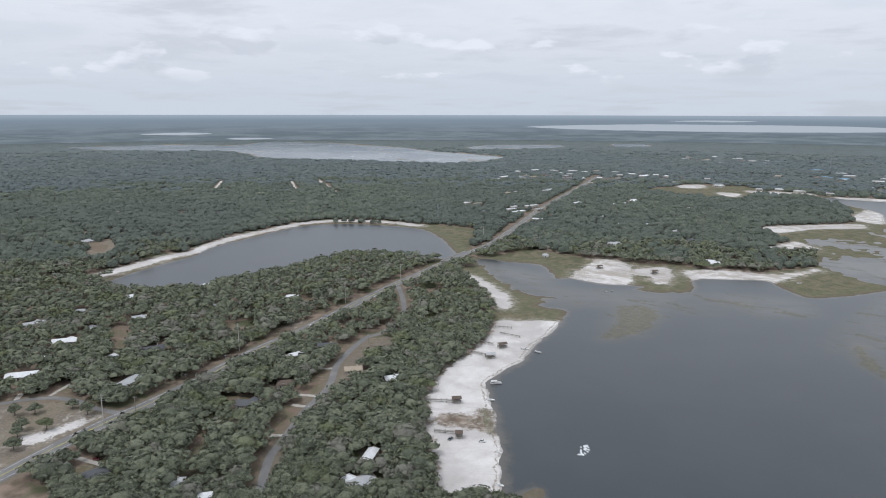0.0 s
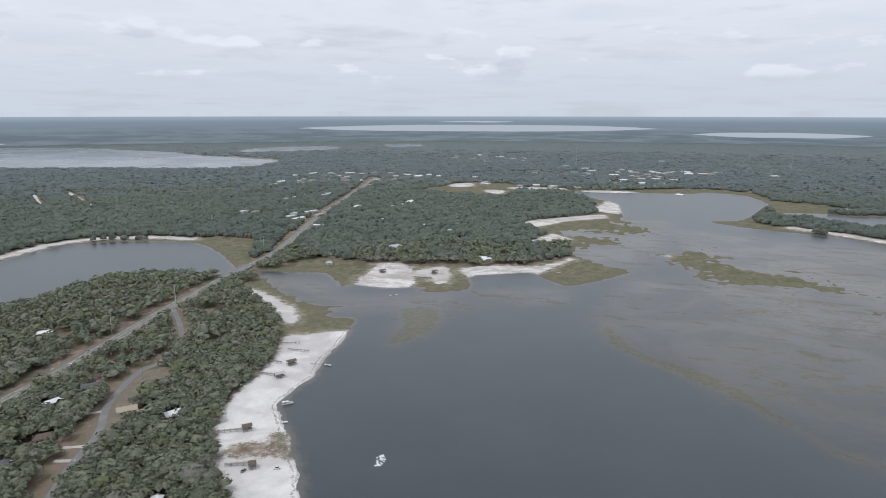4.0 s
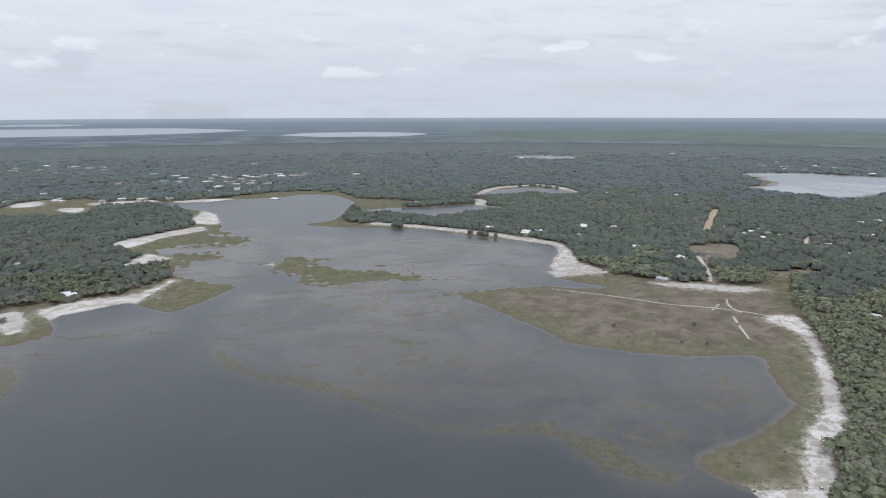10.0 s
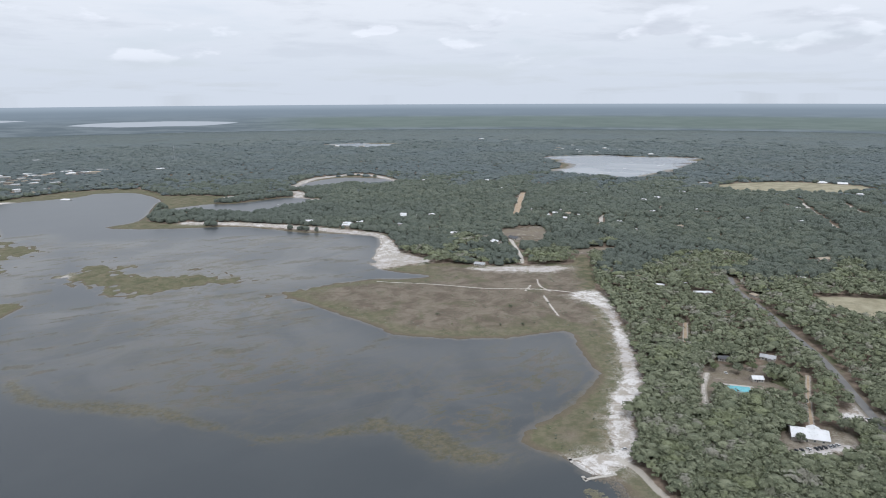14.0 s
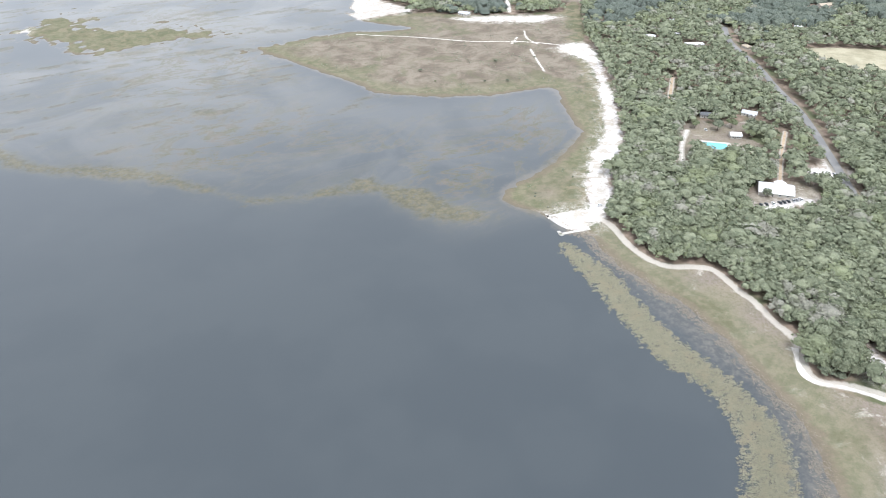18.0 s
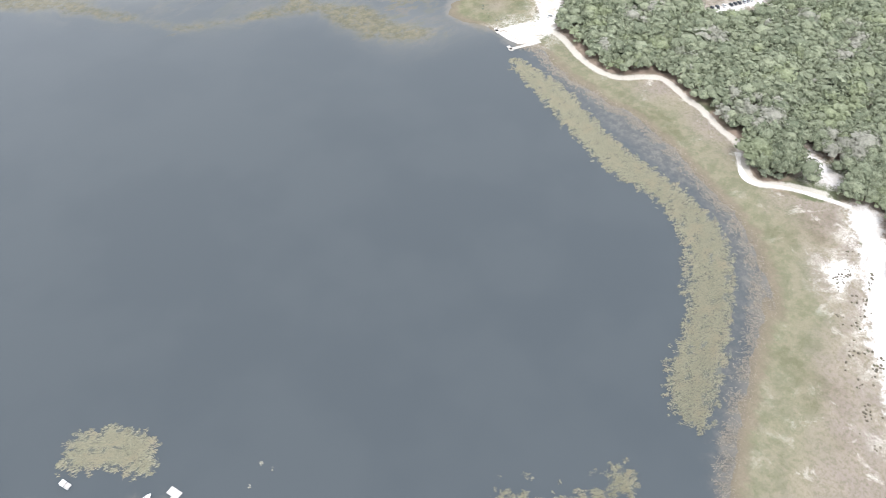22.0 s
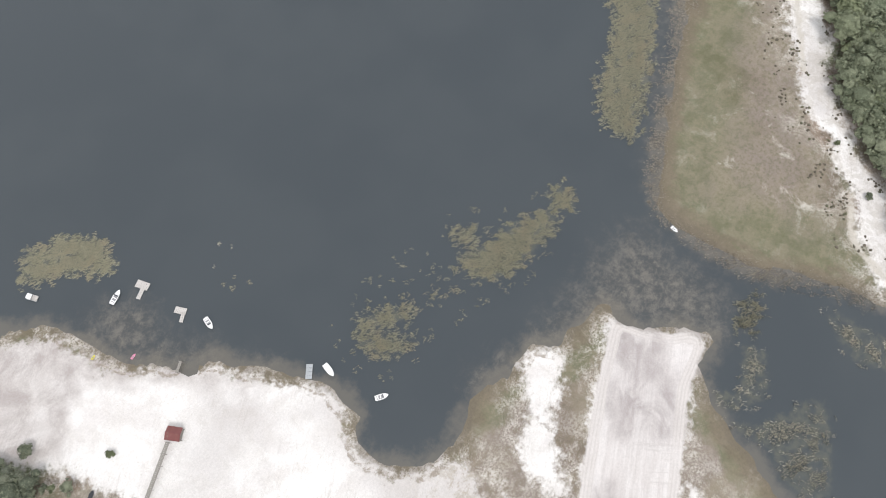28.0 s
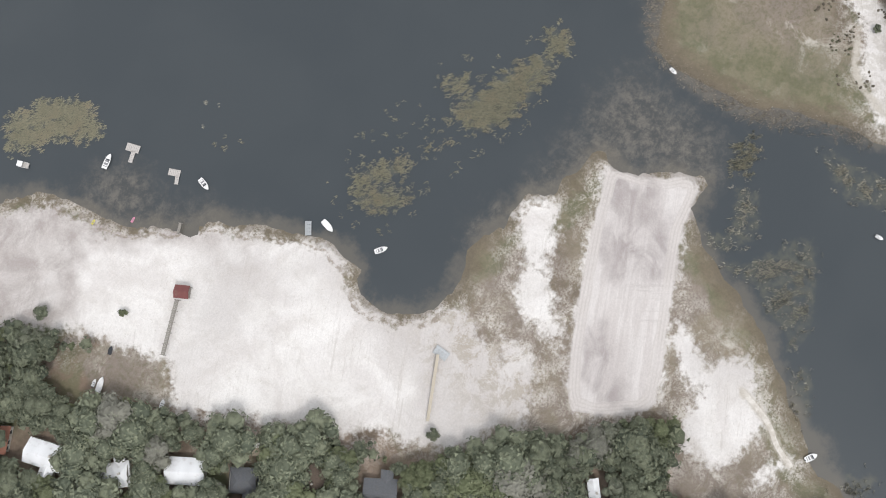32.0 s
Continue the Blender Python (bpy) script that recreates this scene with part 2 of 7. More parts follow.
    damp = g.ramp(g.calc("ADD", g.field("damp"), g.calc("MULTIPLY", g.calc("SUBTRACT", g.grain(15, 5, 0.6), 0.5), 18)), -5, 5)
    sand = g.mix(g.calc("MULTIPLY", damp, g.ramp(g.grain(14, 6, 0.65, bend=0.6), 0.34, 0.62, 0.40, 0.90)), sand, (0.35, 0.312, 0.295))
    wrack = g.calc("ABSOLUTE", g.calc("ADD", g.calc("ADD", shore, 3.6), g.calc("MULTIPLY", g.calc("SUBTRACT", g.grain(8, 5, 0.6), 0.5), 9)))
    sand = g.mix(g.calc("MULTIPLY", g.ramp(wrack, 1.1, 0.2), g.ramp(g.grain(3, 5, 0.7), 0.40, 0.56, 0.0, 0.75)), sand, (0.24, 0.20, 0.155))
    colour = g.mix(edge("sand", 16, 13, 2.6), colour, sand)
    # Raked fill
    pit = g.field("pit")
    # Passes run the length of the fill
    swept = g.scaled(g.where(), 1, 1, 1, -25.2)
    fine_rows = g.grain(1.0, 4, 0.65, g.scaled(swept, 0.012, 0.85, 1))
    broad_rows = g.grain(1.0, 4, 0.6, g.scaled(swept, 0.02, 0.22, 1), 0.6)
    raked = g.mix(g.calc("MULTIPLY", g.ramp(fine_rows, 0.42, 0.62), 0.45), (0.62, 0.588, 0.568), (0.50, 0.466, 0.445))
    raked = g.mix(g.calc("MULTIPLY", g.ramp(broad_rows, 0.44, 0.62), 0.45), raked, (0.47, 0.43, 0.41))
    # Passes across it, and darker sweeps where the fill is still damp
    cross = g.grain(1.0, 4, 0.65, g.scaled(g.scaled(g.where(), 1, 1, 1, 56), 0.02, 0.7, 1), 0.8)
    raked = g.mix(g.calc("MULTIPLY", g.ramp(cross, 0.54, 0.64), g.ramp(g.grain(24, 4), 0.48, 0.62, 0.0, 0.4)), raked, (0.44, 0.405, 0.385))
    smudge = g.ramp(g.grain(1.0, 6, 0.6, g.scaled(swept, 0.05, 0.09, 1), 0.9), 0.40, 0.66)
    raked = g.mix(g.calc("MULTIPLY", damp, g.calc("ADD", 0.30, g.calc("MULTIPLY", smudge, 0.65))), raked, g.mix(g.grain(9, 5), (0.30, 0.265, 0.258), (0.42, 0.385, 0.372)))
    ruts = g.ramp(g.calc("SINE", g.calc("MULTIPLY", pit, 5.0)), -0.2, 0.9, 0.0, 0.4)
    rim = g.mix(ruts, (0.555, 0.52, 0.495), (0.43, 0.39, 0.362))
    raked = g.mix(g.calc("MULTIPLY", g.ramp(g.calc("ADD", pit, g.calc("MULTIPLY", g.calc("SUBTRACT", g.grain(9, 4), 0.5), 2.2)), 4.6, 4.0), g.ramp(g.grain(18, 4), 0.34, 0.6, 0.35, 0.9)), raked, rim)
    colour = g.mix(g.ramp(g.calc("ADD", pit, g.calc("MULTIPLY", g.calc("SUBTRACT", g.grain(6, 4), 0.5), 4)), -0.5, 0.8), colour, raked)
    # Worn tracks of pale sand
    colour = g.mix(g.calc("MULTIPLY", edge("track", 2.0, 2.4, 0.8), 0.85), colour, (0.50, 0.462, 0.405))
    # Asphalt, with a sandy verge
    colour = g.mix(g.calc("MULTIPLY", edge("verge", 5, 3, 1.5), 0.8), colour, g.mix(g.grain(3, 4), (0.15, 0.126, 0.09), (0.25, 0.215, 0.165)))
    tar = g.mix(g.grain(4, 5, 0.65), (0.17, 0.17, 0.17), (0.235, 0.23, 0.225))
    colour = g.mix(g.ramp(g.field("road"), -0.25, 0.25), colour, tar)
    # Wet, weed-stained margin
    wet = g.calc("ADD", shore, g.calc("MULTIPLY", g.calc("SUBTRACT", g.grain(7, 5, 0.65), 0.5), 7))
    colour = g.mix(g.calc("MULTIPLY", g.ramp(wet, -2.2, -0.4), 0.42), colour, (0.135, 0.115, 0.09))
    fine = g.add("ShaderNodeHueSaturation")
    g.put(fine.inputs["Color"], colour)
    g.put(fine.inputs["Value"], g.ramp(g.grain(0.7, 6, 0.85), 0.32, 0.68, 0.90, 1.07))
    g.put(s.inputs["Base Color"], fine.outputs[0])
    g.put(s.inputs["Normal"], g.bump(g.grain(1.5, 5, 0.75), 0.6, 0.4))
    s.inputs["Specular IOR Level"].default_value = 0.2


def water_look(g, s):
    deep = g.mix(g.ramp(g.grain(70, 3), 0.4, 0.6), (0.039, 0.048, 0.0545), (0.044, 0.053, 0.059))
    # Weed seen through shallow water
    inside = g.ramp(g.field("shallow"), -25, 40)
    veins = g.calc("ABSOLUTE", g.calc("SUBTRACT", g.grain(75, 7, 0.68, g.scaled(g.where(), 0.6, 1.25, 1, -25), 1.6), 0.5))
    blots = g.ramp(g.grain(42, 9, 0.78, g.scaled(g.where(), 0.8, 1.3, 1, -35), 1.0), 0.53, 0.63)
    pools = g.ramp(g.grain(170, 3, 0.5), 0.40, 0.55)
    # Pale silt plus painted sky reflection, stronger northwards, with drifts of weed here and there
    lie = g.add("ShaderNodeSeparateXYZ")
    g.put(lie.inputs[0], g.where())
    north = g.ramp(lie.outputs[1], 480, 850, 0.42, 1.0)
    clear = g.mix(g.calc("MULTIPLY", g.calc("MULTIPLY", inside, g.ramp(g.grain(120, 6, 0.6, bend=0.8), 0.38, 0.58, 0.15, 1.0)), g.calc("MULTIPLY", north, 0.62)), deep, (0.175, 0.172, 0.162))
    drift = g.ramp(g.grain(230, 4, 0.55), 0.47, 0.60)
    weedy = g.calc("MULTIPLY", g.calc("MAXIMUM", g.calc("MULTIPLY", g.ramp(veins, 0.045, 0.010), 0.75), g.calc("MULTIPLY", blots, 0.9)), g.calc("ADD", 0.28, g.calc("MULTIPLY", drift, 0.72)))
    murk = g.calc("MULTIPLY", inside, g.calc("ADD", g.calc("MULTIPLY", pools, 0.06), weedy))
    deep = g.mix(g.calc("MULTIPLY", murk, 0.85, clamp=True), clear, g.mix(g.ramp(g.grain(14, 7, 0.72), 0.38, 0.62), (0.118, 0.112, 0.062), (0.165, 0.140, 0.112)))
    bars = g.calc("ADD", g.field("bars"), g.calc("MULTIPLY", g.calc("SUBTRACT", g.grain(14, 8, 0.78, g.scaled(g.where(), 0.45, 1.2, 1, -15), 0.6), 0.5), 4.6))
    deep = g.mix(g.ramp(bars, -1.1, 0.5, 0.0, 0.62), deep, g.mix(g.ramp(g.grain(9, 7, 0.72), 0.38, 0.62), (0.092, 0.090, 0.048), (0.165, 0.140, 0.102)))
    weed = g.calc("ADD", g.field("mat"), g.calc("MULTIPLY", g.calc("SUBTRACT", g.grain(24, 9, 0.76, bend=0.7), 0.5), 34))
    mats = g.calc("MULTIPLY", g.ramp(weed, -4, 11), g.ramp(g.grain(5, 6, 0.75), 0.36, 0.52, 0.35, 1.0))
    deep = g.mix(g.calc("MULTIPLY", mats, 0.72), deep, g.mix(g.ramp(g.grain(6, 7, 0.75), 0.38, 0.62), (0.104, 0.098, 0.052), (0.182, 0.156, 0.098)))
    silt = g.calc("ADD", g.field("silt"), g.calc("MULTIPLY", g.calc("SUBTRACT", g.grain(9, 7, 0.7, bend=0.8), 0.5), 30))
    deep = g.mix(g.calc("MULTIPLY", g.ramp(silt, -8, 14), 0.65), deep, g.mix(g.ramp(g.grain(5.0, 10, 0.82, bend=0.15), 0.42, 0.62), (0.064, 0.064, 0.060), (0.190, 0.170, 0.142)))
    bed = g.calc("ADD", g.field("reedbed"), g.calc("MULTIPLY", g.calc("SUBTRACT", g.grain(3.5, 6, 0.7), 0.5), 9))
    deep = g.mix(g.calc("MULTIPLY", g.ramp(bed, -1.0, 2.5), 0.45), deep, (0.15, 0.145, 0.098))
    # The bottom shows close to the bank
    bank = g.calc("ADD", g.field("lake"), g.calc("MULTIPLY", g.calc("SUBTRACT", g.grain(14, 7, 0.7), 0.5), 22))
    deep = g.mix(g.calc("MULTIPLY", g.ramp(bank, 7.0, 0.0), 0.5), deep, (0.165, 0.145, 0.115))
    # Weed that breaks the surface takes its gloss away.
    matted = g.calc("MAXIMUM", mats, g.calc("MAXIMUM", g.calc("MULTIPLY", murk, 0.9), g.ramp(bars, -1.1, 0.5, 0.0, 0.8)), clamp=True)
    g.put(s.inputs["Specular IOR Level"], g.ramp(matted, 0.05, 0.9, 0.5, 0.12))
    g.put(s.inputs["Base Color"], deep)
    s.inputs["IOR"].default_value = 1.45
    ripple = g.calc("ADD", g.grain(1.1, 3, 0.6, g.scaled(g.where(), 1, 0.45, 1, 25)), g.calc("MULTIPLY", g.grain(24, 3), 1.2))
    g.put(s.inputs["Normal"], g.bump(ripple, 0.25, 0.08))


def leaf_look(low, high, dull, fresh=(0.150, 0.170, 0.075)):
    def build(g, s):
        own = g.add("ShaderNodeNewGeometry").outputs["Random Per Island"]
        tint = g.field("tint")
        leaf = g.mix(own, low, high)
        leaf = g.mix(g.ramp(tint, 0.26, 0.06, 0.0, 0.6), leaf, fresh)
        leaf = g.mix(g.ramp(tint, 0.80, 0.97, 0.0, 0.9), leaf, dull)
        # Dark pockets painted in for the shaded gaps between leaves.
        leaf = g.mix(g.calc("MULTIPLY", g.ramp(g.grain(1.3, 6, 0.8), 0.48, 0.62), 0.32), leaf, tuple(0.6 * c for c in low))
        # Light speckle painted in for sunlit leaf tips.
        leaf = g.mix(g.calc("MULTIPLY", g.ramp(g.grain(0.8, 5, 0.8, g.scaled(g.where(), 1, 1, 1, 0, 7.0)), 0.53, 0.64), 0.5), leaf, tuple(1.45 * c for c in high))
        g.put(s.inputs["Base Color"], leaf)
        g.put(s.inputs["Normal"], g.bump(g.grain(0.9, 6, 0.8), 1.0, 0.9))
        s.inputs["Specular IOR Level"].default_value = 0.2
    return build


GROUND = surface("ground_cover", ground_look, 0.95)
WATER = surface("lake_water", water_look, 0.28)
LEAF = surface("oak_leaf", leaf_look((0.098, 0.114, 0.082), (0.232, 0.250, 0.170), (0.240, 0.232, 0.200)), 0.8)
DRY_LEAF = surface("dry_scrub_leaf", leaf_look((0.120, 0.105, 0.080), (0.190, 0.165, 0.128), (0.170, 0.165, 0.105), (0.130, 0.140, 0.085)), 0.9)
# Brighter copy of the oak leaf, making up for crowns that shade themselves.
BRIGHT_LEAF = surface("brightened_oak_leaf", leaf_look((0.126, 0.146, 0.094), (0.272, 0.293, 0.194), (0.320, 0.308, 0.262), (0.240, 0.268, 0.146)), 0.8)


# Far canopy: distance haze is painted into the leaf colour, cooler farther off.
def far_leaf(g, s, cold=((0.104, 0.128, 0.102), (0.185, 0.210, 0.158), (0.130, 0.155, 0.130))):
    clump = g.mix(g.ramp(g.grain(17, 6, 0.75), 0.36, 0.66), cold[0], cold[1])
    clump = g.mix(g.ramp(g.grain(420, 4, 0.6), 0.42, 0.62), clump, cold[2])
    # Dark mottling painted in for the shadow lines between stands.
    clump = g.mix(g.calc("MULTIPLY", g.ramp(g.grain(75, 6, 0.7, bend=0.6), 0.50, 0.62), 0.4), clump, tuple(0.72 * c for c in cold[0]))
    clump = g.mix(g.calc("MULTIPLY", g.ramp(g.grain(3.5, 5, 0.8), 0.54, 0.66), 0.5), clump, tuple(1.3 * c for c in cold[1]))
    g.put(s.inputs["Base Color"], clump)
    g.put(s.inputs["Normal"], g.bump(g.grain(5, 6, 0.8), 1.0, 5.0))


def pale_water(g, s):
    rim = g.ramp(g.calc("ADD", g.field("lake"), g.calc("MULTIPLY", g.calc("SUBTRACT", g.grain(110, 7, 0.68), 0.5), 130)), 30, 8)
    flats = g.ramp(g.grain(260, 8, 0.66, g.scaled(g.where(), 0.45, 1.3, 1), 1.2), 0.60, 0.635)
    mud = g.calc("MAXIMUM", rim, flats)
    earth = g.mix(g.ramp(g.grain(80, 6, 0.65), 0.4, 0.6), (0.215, 0.185, 0.160), (0.300, 0.275, 0.225))
    # Silt grey, with reflected sky painted into the base colour.
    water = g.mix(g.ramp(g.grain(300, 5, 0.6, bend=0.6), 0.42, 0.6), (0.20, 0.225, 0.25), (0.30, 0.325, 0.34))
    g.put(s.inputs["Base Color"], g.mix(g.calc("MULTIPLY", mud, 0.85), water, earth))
    g.put(s.inputs["Roughness"], g.ramp(mud, 0.0, 0.6, 0.22, 0.95))
    g.put(s.inputs["Normal"], g.bump(g.grain(6, 3), 0.25, 0.2))


PALE_WATER = surface("silty_sky_toned_water", pale_water, 0.5)
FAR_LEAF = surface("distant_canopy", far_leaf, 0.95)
# Strongest haze tint, for the same woods towards the horizon.
HAZE_LEAF = surface("haze_tinted_canopy", lambda g, s: far_leaf(g, s, ((0.105, 0.132, 0.128), (0.178, 0.208, 0.196), (0.138, 0.170, 0.172))), 0.95)


def bark_look(g, s):
    g.put(s.inputs["Base Color"], g.mix(g.grain(0.3, 5), (0.10, 0.08, 0.06), (0.21, 0.185, 0.155)))


BARK = surface("bark", bark_look, 0.95)


